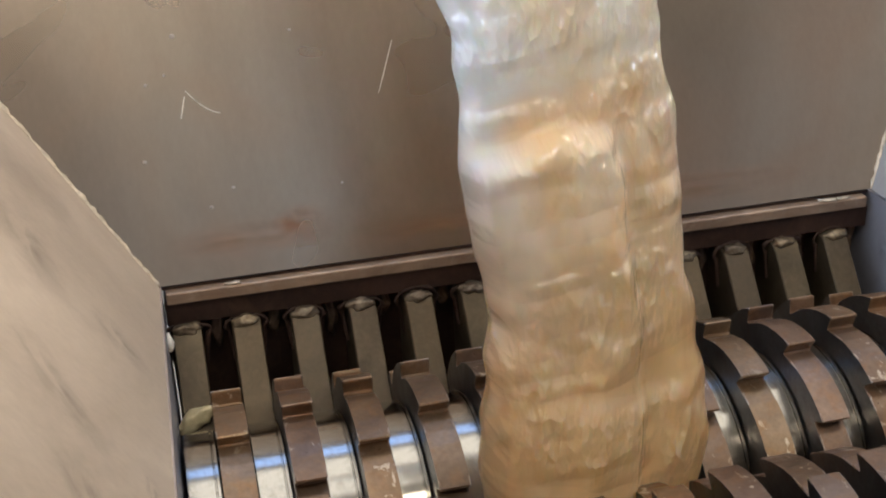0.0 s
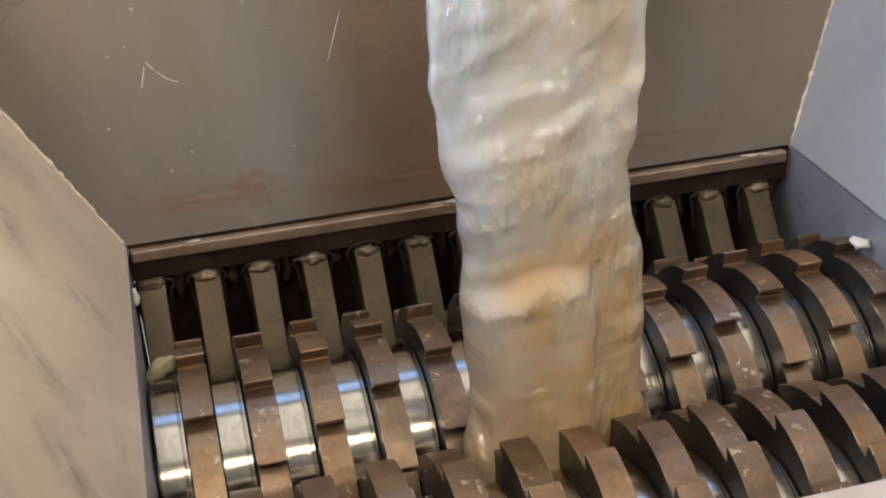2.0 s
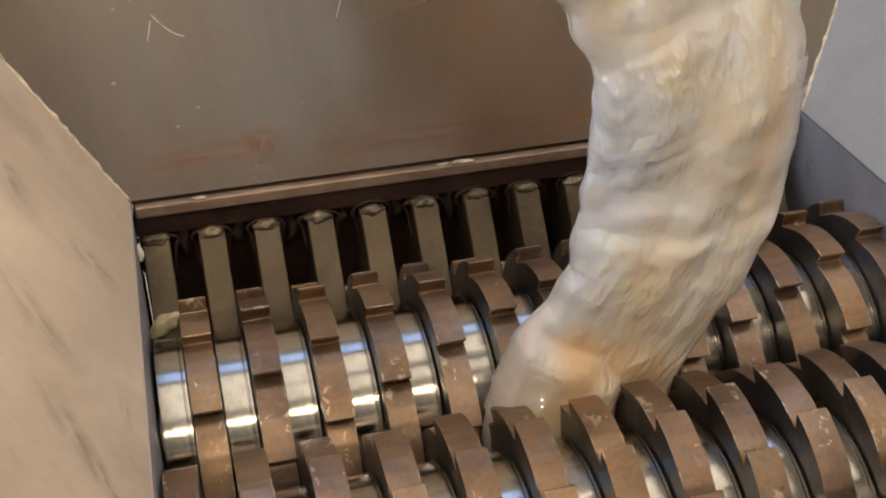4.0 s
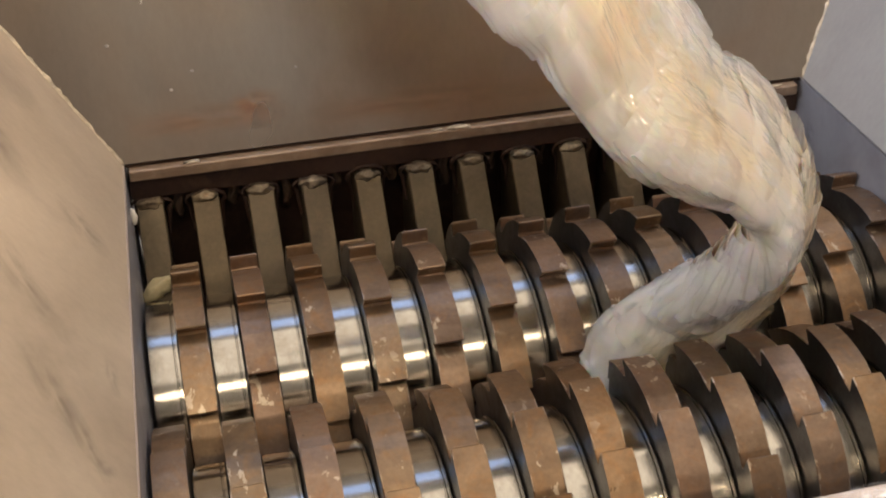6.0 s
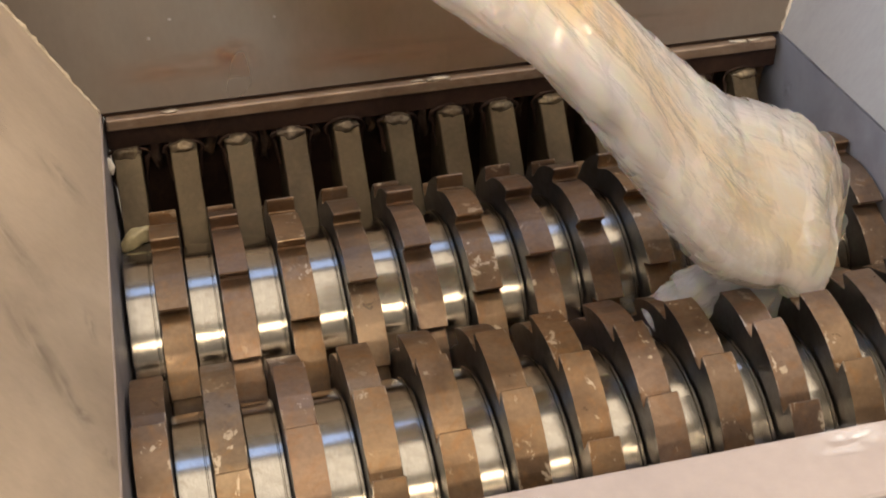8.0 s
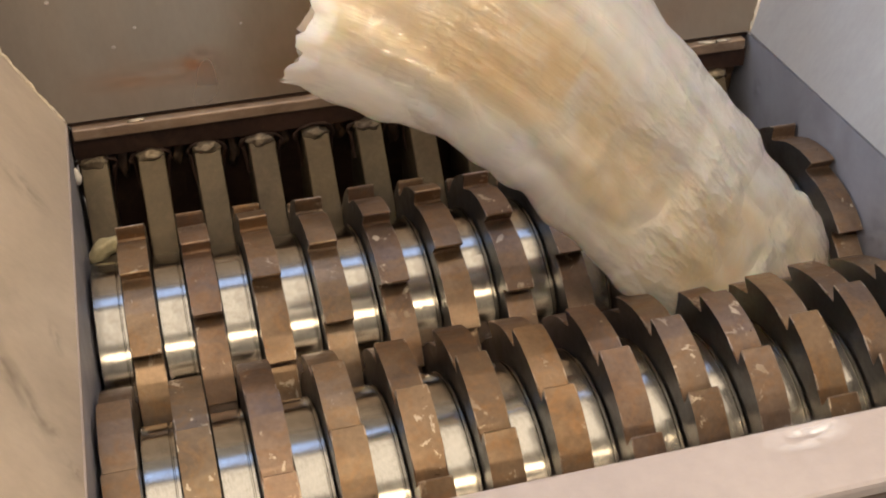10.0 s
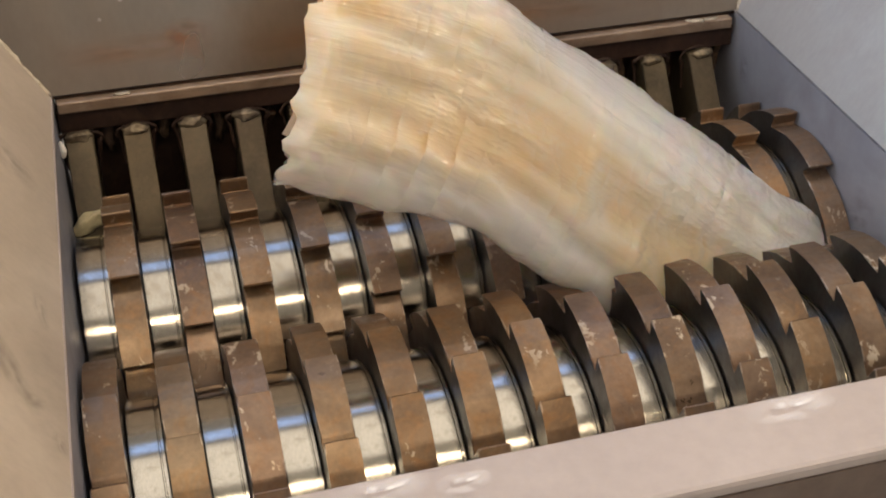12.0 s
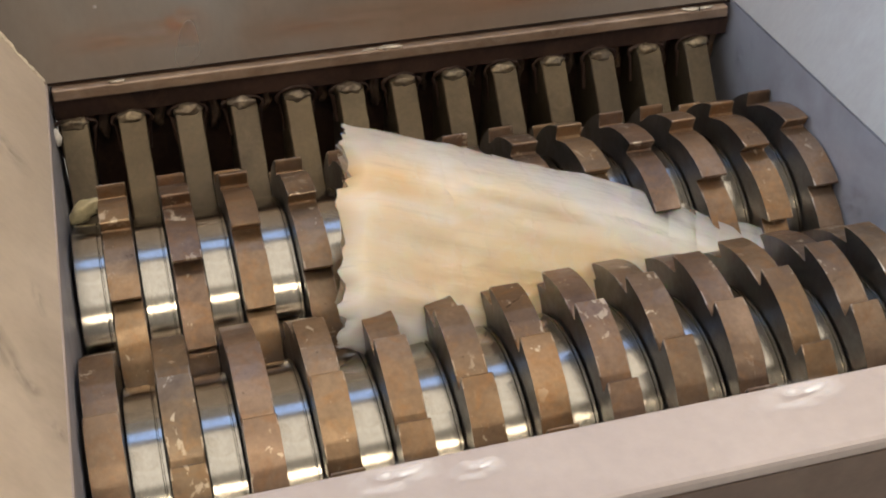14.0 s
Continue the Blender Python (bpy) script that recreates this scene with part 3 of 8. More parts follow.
def stain_or_glow(parent, at, normal, w, h, roll, material):
    """A thin faded stain, or painted glow, lying on a wall of the housing."""
    bm = bmesh.new()
    bmesh.ops.create_grid(bm, x_segments=1, y_segments=1, size=0.5)
    ob = part("stain_or_glow", bm, material, parent)
    n = Vector(normal).normalized()
    ob.matrix_local = Matrix.Translation(Vector(at) + n * 0.0006) @ n.to_track_quat("Z", "Y").to_matrix().to_4x4() @ pose(0, 0, 0, 0, 0, roll) @ Matrix.Diagonal((w, h, 1, 1))
    return ob


N_BACK, N_LEFT = (0, -1, K_BACK), (1, 0, K_LEFT)
for at, w, h, roll in (((-0.0251, -0.325, 0.052), 0.010, 0.016, 20), ((-0.0162, -0.3436, 0.0393), 0.014, 0.012, 0), ((-0.033, -0.315, 0.0635), 0.05, 0.018, 35),
                       ((-0.045, -0.2948, 0.081), 0.07, 0.03, 40), ((-0.060, -0.22, 0.102), 0.09, 0.03, 50), ((-0.035, -0.12, 0.066), 0.05, 0.03, 60),
                       ((-0.075, -0.10, 0.123), 0.08, 0.05, 30), ((-0.022, -0.25, 0.048), 0.03, 0.012, 10)):
    stain_or_glow(housing, at, N_LEFT, w, h, roll, M_GRIME)
# painted reflections of the brown discs along the foot of the rear wall
for at, w, h in (((0.0837, 0.0217, 0.0633), 0.022, 0.016), ((0.0538, 0.0185, 0.0564), 0.12, 0.022), ((0.20, 0.0160, 0.0510), 0.16, 0.02), ((0.36, 0.0160, 0.0510), 0.2, 0.02),
                 ((0.0865, 0.0202, 0.0602), 0.04, 0.03)):
    stain_or_glow(housing, at, N_BACK, w, h, 0, M_DISC_GLOW)
for at, w, h in (((0.1684, -0.6290, Z_LIP + 0.004), 0.021, 0.0085), ((0.0785, -0.6290, Z_LIP + 0.004), 0.020, 0.008), ((0.095, -0.631, Z_LIP + 0.004), 0.012, 0.006)):
    stain_or_glow(housing, at, (0, 0, 1), w, h, 4, M_LIME)
stain_or_glow(housing, (0.511, -0.0190, -0.005), (-1, 0, 0), 0.016, 0.024, 10, M_GRIME)
stain_or_glow(housing, (0.511, -0.20, -0.025), (-1, 0, 0), 0.05, 0.03, 30, M_GRIME)

paper = thing("paper_scrap", scrap(0.008, 31, (0.9, 1.0, 0.3), 2, 0.7), M_WHITE, "crumpled white paper scrap riding on a cutter disc", "scrap", smooth=True)
paper.data.transform(pose(0.5035, 0.0, 0.1035))


# ---------------------------------------------------------------- stretch film going down between the shafts
def film_fold(index, count, parent):
    """One stretch of a crumpled film sleeve: a flat, pleated, closed tube; neighbours overlap."""
    pitch = 0.79 / (count - 1)
    tail = index == count - 1
    length = pitch * (5.0 if tail else 3.2)
    s_mid = 0.005 + pitch * index
    nu, nv = 112, 28 if tail else 11
    bm = bmesh.new()
    rings, coords = [], []
    for j in range(nv + 1):
        v = (j / nv - 0.5) * length
        ring = []
        for i in range(nu):
            a = i * math.tau / nu
            vv = v
            if tail and v > 0.2 * length:
                torn = 0.5 + 0.5 * noise.noise(Vector((math.cos(a) * 3.1, math.sin(a) * 1.2, 3.0)))
                torn += 0.35 * noise.noise(Vector((math.cos(a) * 11, math.sin(a) * 6, 9.0))) + 0.5 * noise.noise(Vector((math.cos(a) * 37, math.sin(a) * 19, 5.0)))
                vv = v - (v - 0.2 * length) * (0.15 + 0.7 * max(0.0, min(1.0, torn)))
            s = s_mid + vv
            e2 = (2 * v / length) ** 2
            if tail and v > 0:
                e2 = 0.0
            half = 0.062 + 0.010 * noise.noise(Vector((s * 9, 0.3, 0))) + 0.004 * noise.noise(Vector((s * 40, 2.3, 0)))
            half *= 1 - 0.2 * math.exp(-((s - 0.27) / 0.045) ** 2)
            if s > 0.65:
                half += 0.05 * (s - 0.65)
            thick = 0.015 + 0.005 * noise.noise(Vector((s * 11, 5.1, 0)))
            c, d = math.cos(a), math.sin(a)
            x = half * math.copysign(abs(c) ** 0.8, c)
            if c < 0:
                # a loose clear flap along one edge
                x += 0.016 * c * math.exp(-((s - 0.475) / 0.045) ** 2) * (1 + 0.5 * noise.noise(Vector((s * 60, 4.2, 0))))
            y = thick * d
            side = 3.0 if d > 0 else 0.0
            pleat = noise.noise(Vector((x * 30 + s * 5, side, s * 8))) * 0.006 + abs(noise.noise(Vector((x * 42 + s * 5, side, s * 5)))) * 0.004
            crumple = noise.noise(Vector((x * 45, side + 7, s * 20))) * 0.0022 + noise.noise(Vector((x * 120, side + 9, s * 30))) * 0.0003
            ridge = (1 - abs(noise.noise(Vector((x * 34 + 3, side + 13, s * 17))))) ** 6 * 0.0012 + (1 - abs(noise.noise(Vector((x * 75, side + 17, s * 48))))) ** 6 * 0.0006
            fine = noise.noise(Vector((x * 300 + s * 30, side + 4, s * 30))) * 0.0002
            wrinkle = (1 - abs(noise.noise(Vector((x * 14, side + 21, s * 52 + x * 30))))) ** 4 * 0.0026 * (0.08 + 0.92 * math.exp(-((s - 0.37) / 0.07) ** 2))
            k = 0.35 + 0.65 * abs(d)
            if d > 0:
                # a folded-over pocket with a rounded corner, and a second fold higher up
                lap = 1 / (1 + math.exp((s - 0.236 - 0.006 * noise.noise(Vector((x * 30, 1.0, 4.0)))) / 0.0022))
                lap *= 1 / (1 + math.exp((-x - 0.016 - 0.006 * noise.noise(Vector((s * 20, 6.0, 4.0)))) / 0.0018))
                lap2 = 1 / (1 + math.exp((s - 0.335 + 0.3 * x) / 0.0022))
                y += (0.0125 * lap + 0.005 * lap2) * min(1.0, 2.2 * d)
            y += math.copysign((pleat + crumple + ridge + fine + wrinkle) * k, d)
            x += noise.noise(Vector((s * 45, 11.0 + math.copysign(1, c), d))) * 0.0016
            if tail and v > 0:
                y *= 1 - 0.85 * (2 * v / length) ** 2
            ring.append(bm.verts.new((x * (1 - 0.014 * e2), y * (1 - 0.06 * e2), vv)))
            coords.append((x, side * 0.1, s))
        rings.append(ring)
    for p, r in zip(rings, rings[1:]):
        for i in range(nu):
            bm.faces.new((p[i], p[(i + 1) % nu], r[(i + 1) % nu], r[i]))
    ob = part("film_fold", bm, M_FILM, parent, "torn ragged end of the film" if tail else "", True)
    sleeve = ob.data.attributes.new("sleeve", "FLOAT_VECTOR", "POINT")
    sleeve.data.foreach_set("vector", [c for p in coords for c in p])
    return ob


film = tagged(new("stretch_film"), "crumpled milky amber stretch film being pulled between cutter shafts", "plastic film")
film_folds = [film_fold(i, 64, film) for i in range(64)]


# ---------------------------------------------------------------- movement
def motions():
    for shaft, y, phase, speed in ((back_shaft, Y_BACK, BACK_PHASE, BACK_SPEED), (front_shaft, Y_FRONT, FRONT_PHASE, FRONT_SPEED)):
        walk(shaft, [(t, pose(0, y, Z_AXIS, phase + speed * t, 0, 0)) for t in range(15)])
    walk(paper, [(t, pose(0, Y_BACK, Z_AXIS, -19 + BACK_SPEED * (min(t, 6) - 1.5), 0, 0)) for t in range(15)])
    walk(film_folds[0], [
        (0, pose(0.2180, -0.2000, -0.0378, 0.0, 0.4, -176.9)), (1, pose(0.2304, -0.2000, -0.0943, 0.0, -0.0, -177.0)),
        (1.5, pose(0.2404, -0.2000, -0.1172, 0.0, -0.0, -177.0)), (2.1, pose(0.2389, -0.2000, -0.1468, 0.0, -0.0, -177.0)),
        (3, pose(0.2391, -0.2000, -0.1915, 0.0, -0.0, 180.0)), (3.6, pose(0.2451, -0.2000, -0.2162, 0.0, -0.0, -175.0)),
        (4.2, pose(0.2453, -0.2000, -0.2443, 0.0, -0.0, -172.0)), (6.3, pose(0.3021, -0.2000, -0.3454, 0.0, -0.0, -155.0)),
        (7, pose(0.3030, -0.2000, -0.3700, 0.0, -0.0, -155.0)), (7.5, pose(0.3202, -0.2000, -0.3952, 0.0, -0.0, -155.0)),
        (8.1, pose(0.3470, -0.2000, -0.4189, 0.0, -0.0, -122.0)), (10.3, pose(0.4681, -0.2000, -0.6156, 0.0, -0.0, -168.0)),
        (11, pose(0.4755, -0.2000, -0.6200, 0.0, -0.0, -168.0)), (11.5, pose(0.5032, -0.2000, -0.6200, 0.0, -0.0, -170.0)),
        (12, pose(0.5668, -0.2115, -0.6200, 0.0, -0.0, -170.0)), (12.5, pose(0.5949, -0.2166, -0.6200, 0.0, -0.0, -170.0)),
        (13.2, pose(0.6082, -0.2198, -0.6200, 0.0, -0.0, -168.0)), (13.5, pose(0.6104, -0.2192, -0.6200, 0.0, 0.0, -168.0)), (14, pose(0.6114, -0.2189, -0.6200, 0.0, -0.0, -168.0))])
    walk(film_folds[1], [
        (0, pose(0.2179, -0.2000, -0.0252, 0.0, 0.5, -176.8)), (1, pose(0.2304, -0.2000, -0.0817, 0.0, -0.0, -177.0)),
        (1.5, pose(0.2404, -0.2000, -0.1047, 0.0, -0.0, -177.0)), (2.1, pose(0.2389, -0.2000, -0.1342, 0.0, -0.0, -177.0)),
        (3, pose(0.2391, -0.2000, -0.1789, 0.0, -0.0, 180.0)), (3.6, pose(0.2451, -0.2000, -0.2037, 0.0, -0.0, -175.0)),
        (4.2, pose(0.2453, -0.2000, -0.2317, 0.0, -0.0, -172.0)), (6.3, pose(0.3021, -0.2000, -0.3328, 0.0, -0.0, -155.0)),
        (7, pose(0.3030, -0.2000, -0.3574, 0.0, -0.0, -155.0)), (7.5, pose(0.3202, -0.2000, -0.3826, 0.0, -0.0, -155.0)),
        (8.1, pose(0.3470, -0.2000, -0.4064, 0.0, -0.0, -122.0)), (10.3, pose(0.4681, -0.2000, -0.6006, 0.0, -0.0, -168.0)),
        (11, pose(0.4755, -0.2000, -0.6200, 0.0, -0.0, -168.0)), (11.5, pose(0.5032, -0.2000, -0.6200, 0.0, -0.0, -170.0)),
        (12, pose(0.5668, -0.2115, -0.6200, 0.0, -0.0, -170.0)), (12.5, pose(0.5949, -0.2166, -0.6200, 0.0, -0.0, -170.0)),
        (13.2, pose(0.6082, -0.2198, -0.6200, 0.0, -0.0, -168.0)), (13.5, pose(0.6104, -0.2192, -0.6200, 0.0, 0.0, -168.0)), (14, pose(0.6114, -0.2189, -0.6200, 0.0, -0.0, -168.0))])
    walk(film_folds[2], [
        (0, pose(0.2178, -0.2000, -0.0127, 0.0, 0.6, -176.8)), (1, pose(0.2304, -0.2000, -0.0692, -0.0, -0.1, -177.0)),
        (1.5, pose(0.2404, -0.2000, -0.0921, 0.0, -0.0, -177.0)), (2.1, pose(0.2389, -0.2000, -0.1217, 0.0, -0.0, -177.0)),
        (3, pose(0.2391, -0.2000, -0.1664, 0.0, -0.0, 180.0)), (3.6, pose(0.2451, -0.2000, -0.1911, 0.0, -0.0, -175.0)),
        (4.2, pose(0.2453, -0.2000, -0.2192, 0.0, -0.0, -172.0)), (6.3, pose(0.3021, -0.2000, -0.3203, 0.0, -0.0, -155.0)),
        (7, pose(0.3030, -0.2000, -0.3449, 0.0, -0.0, -155.0)), (7.5, pose(0.3202, -0.2000, -0.3701, 0.0, -0.0, -155.0)),
        (8.1, pose(0.3470, -0.2000, -0.3939, 0.0, -0.0, -122.0)), (10.3, pose(0.4681, -0.2000, -0.5856, 0.0, -0.0, -168.0)),
        (11, pose(0.4755, -0.2000, -0.6200, 0.0, -0.0, -168.0)), (11.5, pose(0.5032, -0.2000, -0.6200, 0.0, -0.0, -170.0)),
        (12, pose(0.5668, -0.2115, -0.6200, 0.0, -0.0, -170.0)), (12.5, pose(0.5949, -0.2166, -0.6200, 0.0, -0.0, -170.0)),
        (13.2, pose(0.6082, -0.2198, -0.6200, 0.0, -0.0, -168.0)), (13.5, pose(0.6104, -0.2192, -0.6200, 0.0, 0.0, -168.0)), (14, pose(0.6114, -0.2189, -0.6200, 0.0, -0.0, -168.0))])
    walk(film_folds[3], [
        (0, pose(0.2177, -0.2000, -0.0002, 0.0, 0.6, -176.8)), (1, pose(0.2305, -0.2000, -0.0566, -0.0, -0.2, -177.1)),
        (1.5, pose(0.2404, -0.2000, -0.0796, 0.0, -0.0, -177.0)), (2.1, pose(0.2389, -0.2000, -0.1091, 0.0, -0.0, -177.0)),
        (3, pose(0.2391, -0.2000, -0.1538, 0.0, -0.0, 180.0)), (3.6, pose(0.2451, -0.2000, -0.1786, 0.0, -0.0, -175.0)),
        (4.2, pose(0.2453, -0.2000, -0.2066, 0.0, -0.0, -172.0)), (6.3, pose(0.3021, -0.2000, -0.3077, 0.0, -0.0, -155.0)),
        (7, pose(0.3030, -0.2000, -0.3323, 0.0, -0.0, -155.0)), (7.5, pose(0.3202, -0.2000, -0.3576, 0.0, -0.0, -155.0)),
        (8.1, pose(0.3470, -0.2000, -0.3813, 0.0, -0.0, -122.0)), (10.3, pose(0.4681, -0.2000, -0.5706, 0.0, -0.0, -168.0)),
        (11, pose(0.4755, -0.2000, -0.6104, 0.0, -0.0, -168.0)), (11.5, pose(0.5032, -0.2000, -0.6200, 0.0, -0.0, -170.0)),
        (12, pose(0.5668, -0.2115, -0.6200, 0.0, -0.0, -170.0)), (12.5, pose(0.5949, -0.2166, -0.6200, 0.0, -0.0, -170.0)),
        (13.2, pose(0.6082, -0.2198, -0.6200, 0.0, -0.0, -168.0)), (13.5, pose(0.6104, -0.2192, -0.6200, 0.0, 0.0, -168.0)), (14, pose(0.6114, -0.2189, -0.6200, 0.0, -0.0, -168.0))])
    walk(film_folds[4], [
        (0, pose(0.2174, -0.2000, 0.0124, 0.1, 1.1, -176.6)), (1, pose(0.2305, -0.2000, -0.0441, -0.0, -0.3, -177.1)),
        (1.5, pose(0.2405, -0.2000, -0.0670, -0.0, -0.4, -177.2)), (2.1, pose(0.2389, -0.2000, -0.0966, 0.0, -0.0, -177.0)),
        (3, pose(0.2391, -0.2000, -0.1413, 0.0, -0.0, 180.0)), (3.6, pose(0.2451, -0.2000, -0.1660, 0.0, -0.0, -175.0)),
        (4.2, pose(0.2453, -0.2000, -0.1941, 0.0, -0.0, -172.0)), (6.3, pose(0.3021, -0.2000, -0.2952, 0.0, -0.0, -155.0)),
        (7, pose(0.3030, -0.2000, -0.3198, 0.0, -0.0, -155.0)), (7.5, pose(0.3202, -0.2000, -0.3450, 0.0, -0.0, -155.0)),
        (8.1, pose(0.3470, -0.2000, -0.3688, 0.0, -0.0, -122.0)), (10.3, pose(0.4681, -0.2000, -0.5557, 0.0, -0.0, -168.0)),
        (11, pose(0.4755, -0.2000, -0.5949, 0.0, -0.0, -168.0)), (11.5, pose(0.5032, -0.2000, -0.6200, 0.0, -0.0, -170.0)),
        (12, pose(0.5668, -0.2115, -0.6200, 0.0, -0.0, -170.0)), (12.5, pose(0.5949, -0.2166, -0.6200, 0.0, -0.0, -170.0)),
        (13.2, pose(0.6082, -0.2198, -0.6200, 0.0, -0.0, -168.0)), (13.5, pose(0.6104, -0.2192, -0.6200, 0.0, 0.0, -168.0)), (14, pose(0.6114, -0.2189, -0.6200, 0.0, -0.0, -168.0))])
    walk(film_folds[5], [
        (0, pose(0.2171, -0.2000, 0.0249, 0.1, 1.7, -176.4)), (1, pose(0.2306, -0.2000, -0.0316, -0.0, -0.5, -177.2)),
        (1.5, pose(0.2407, -0.2000, -0.0545, -0.0, -1.0, -177.3)), (2.1, pose(0.2389, -0.2000, -0.0841, 0.0, -0.0, -177.0)),
        (3, pose(0.2391, -0.2000, -0.1288, 0.0, -0.0, 180.0)), (3.6, pose(0.2451, -0.2000, -0.1535, 0.0, -0.0, -175.0)),
        (4.2, pose(0.2453, -0.2000, -0.1816, 0.0, -0.0, -172.0)), (6.3, pose(0.3021, -0.2000, -0.2827, 0.0, -0.0, -155.0)),
        (7, pose(0.3030, -0.2000, -0.3073, 0.0, -0.0, -155.0)), (7.5, pose(0.3202, -0.2000, -0.3325, 0.0, -0.0, -155.0)),
        (8.1, pose(0.3470, -0.2000, -0.3562, 0.0, -0.0, -122.0)), (10.3, pose(0.4681, -0.2000, -0.5407, 0.0, -0.0, -168.0)),
        (11, pose(0.4755, -0.2000, -0.5794, 0.0, -0.0, -168.0)), (11.5, pose(0.5032, -0.2000, -0.6200, 0.0, -0.0, -170.0)),
        (12, pose(0.5668, -0.2115, -0.6200, 0.0, -0.0, -170.0)), (12.5, pose(0.5949, -0.2166, -0.6200, 0.0, -0.0, -170.0)),
        (13.2, pose(0.6082, -0.2198, -0.6200, 0.0, -0.0, -168.0)), (13.5, pose(0.6104, -0.2192, -0.6200, 0.0, 0.0, -168.0)), (14, pose(0.6114, -0.2189, -0.6200, 0.0, -0.0, -168.0))])
    walk(film_folds[6], [
        (0, pose(0.2167, -0.2000, 0.0374, 0.1, 2.2, -176.2)), (1, pose(0.2307, -0.2000, -0.0190, -0.0, -0.6, -177.2)),
        (1.5, pose(0.2409, -0.2000, -0.0420, -0.1, -1.5, -177.5)), (2.1, pose(0.2390, -0.2000, -0.0715, -0.0, -0.1, -177.0)),
        (3, pose(0.2391, -0.2000, -0.1162, 0.0, -0.0, 180.0)), (3.6, pose(0.2451, -0.2000, -0.1410, 0.0, -0.0, -175.0)),
        (4.2, pose(0.2453, -0.2000, -0.1690, 0.0, -0.0, -172.0)), (6.3, pose(0.3021, -0.2000, -0.2701, 0.0, -0.0, -155.0)),
        (7, pose(0.3030, -0.2000, -0.2947, 0.0, -0.0, -155.0)), (7.5, pose(0.3202, -0.2000, -0.3199, 0.0, -0.0, -155.0)),
        (8.1, pose(0.3470, -0.2000, -0.3437, 0.0, -0.0, -122.0)), (10.3, pose(0.4681, -0.2000, -0.5257, 0.0, -0.0, -168.0)),
        (11, pose(0.4755, -0.2000, -0.5639, 0.0, -0.0, -168.0)), (11.5, pose(0.5032, -0.2000, -0.6135, 0.0, -0.0, -170.0)),
        (12, pose(0.5668, -0.2115, -0.6200, 0.0, -0.0, -170.0)), (12.5, pose(0.5949, -0.2166, -0.6200, 0.0, -0.0, -170.0)),
        (13.2, pose(0.6082, -0.2198, -0.6200, 0.0, -0.0, -168.0)), (13.5, pose(0.6104, -0.2192, -0.6200, 0.0, 0.0, -168.0)), (14, pose(0.6114, -0.2189, -0.6200, 0.0, -0.0, -168.0))])
    walk(film_folds[7], [
        (0, pose(0.2161, -0.2000, 0.0500, 0.2, 2.7, -176.0)), (1, pose(0.2307, -0.2000, -0.0065, -0.0, -0.2, -177.1)),
        (1.5, pose(0.2413, -0.2000, -0.0294, -0.1, -2.0, -177.7)), (2.1, pose(0.2390, -0.2000, -0.0590, -0.0, -0.3, -177.1)),
        (3, pose(0.2391, -0.2000, -0.1037, 0.0, -0.0, 180.0)), (3.6, pose(0.2451, -0.2000, -0.1284, 0.0, -0.0, -175.0)),
        (4.2, pose(0.2453, -0.2000, -0.1565, 0.0, -0.0, -172.0)), (6.3, pose(0.3021, -0.2000, -0.2576, 0.0, -0.0, -155.0)),
        (7, pose(0.3030, -0.2000, -0.2822, 0.0, -0.0, -155.0)), (7.5, pose(0.3202, -0.2000, -0.3074, 0.0, -0.0, -155.0)),
        (8.1, pose(0.3470, -0.2000, -0.3312, 0.0, -0.0, -122.0)), (10.3, pose(0.4681, -0.2000, -0.5107, 0.0, -0.0, -168.0)),
        (11, pose(0.4755, -0.2000, -0.5484, 0.0, -0.0, -168.0)), (11.5, pose(0.5032, -0.2000, -0.5974, 0.0, -0.0, -170.0)),
        (12, pose(0.5668, -0.2115, -0.6200, 0.0, -0.0, -170.0)), (12.5, pose(0.5949, -0.2166, -0.6200, 0.0, -0.0, -170.0)),
        (13.2, pose(0.6082, -0.2198, -0.6200, 0.0, -0.0, -168.0)), (13.5, pose(0.6104, -0.2192, -0.6200, 0.0, 0.0, -168.0)), (14, pose(0.6114, -0.2189, -0.6200, 0.0, -0.0, -168.0))])
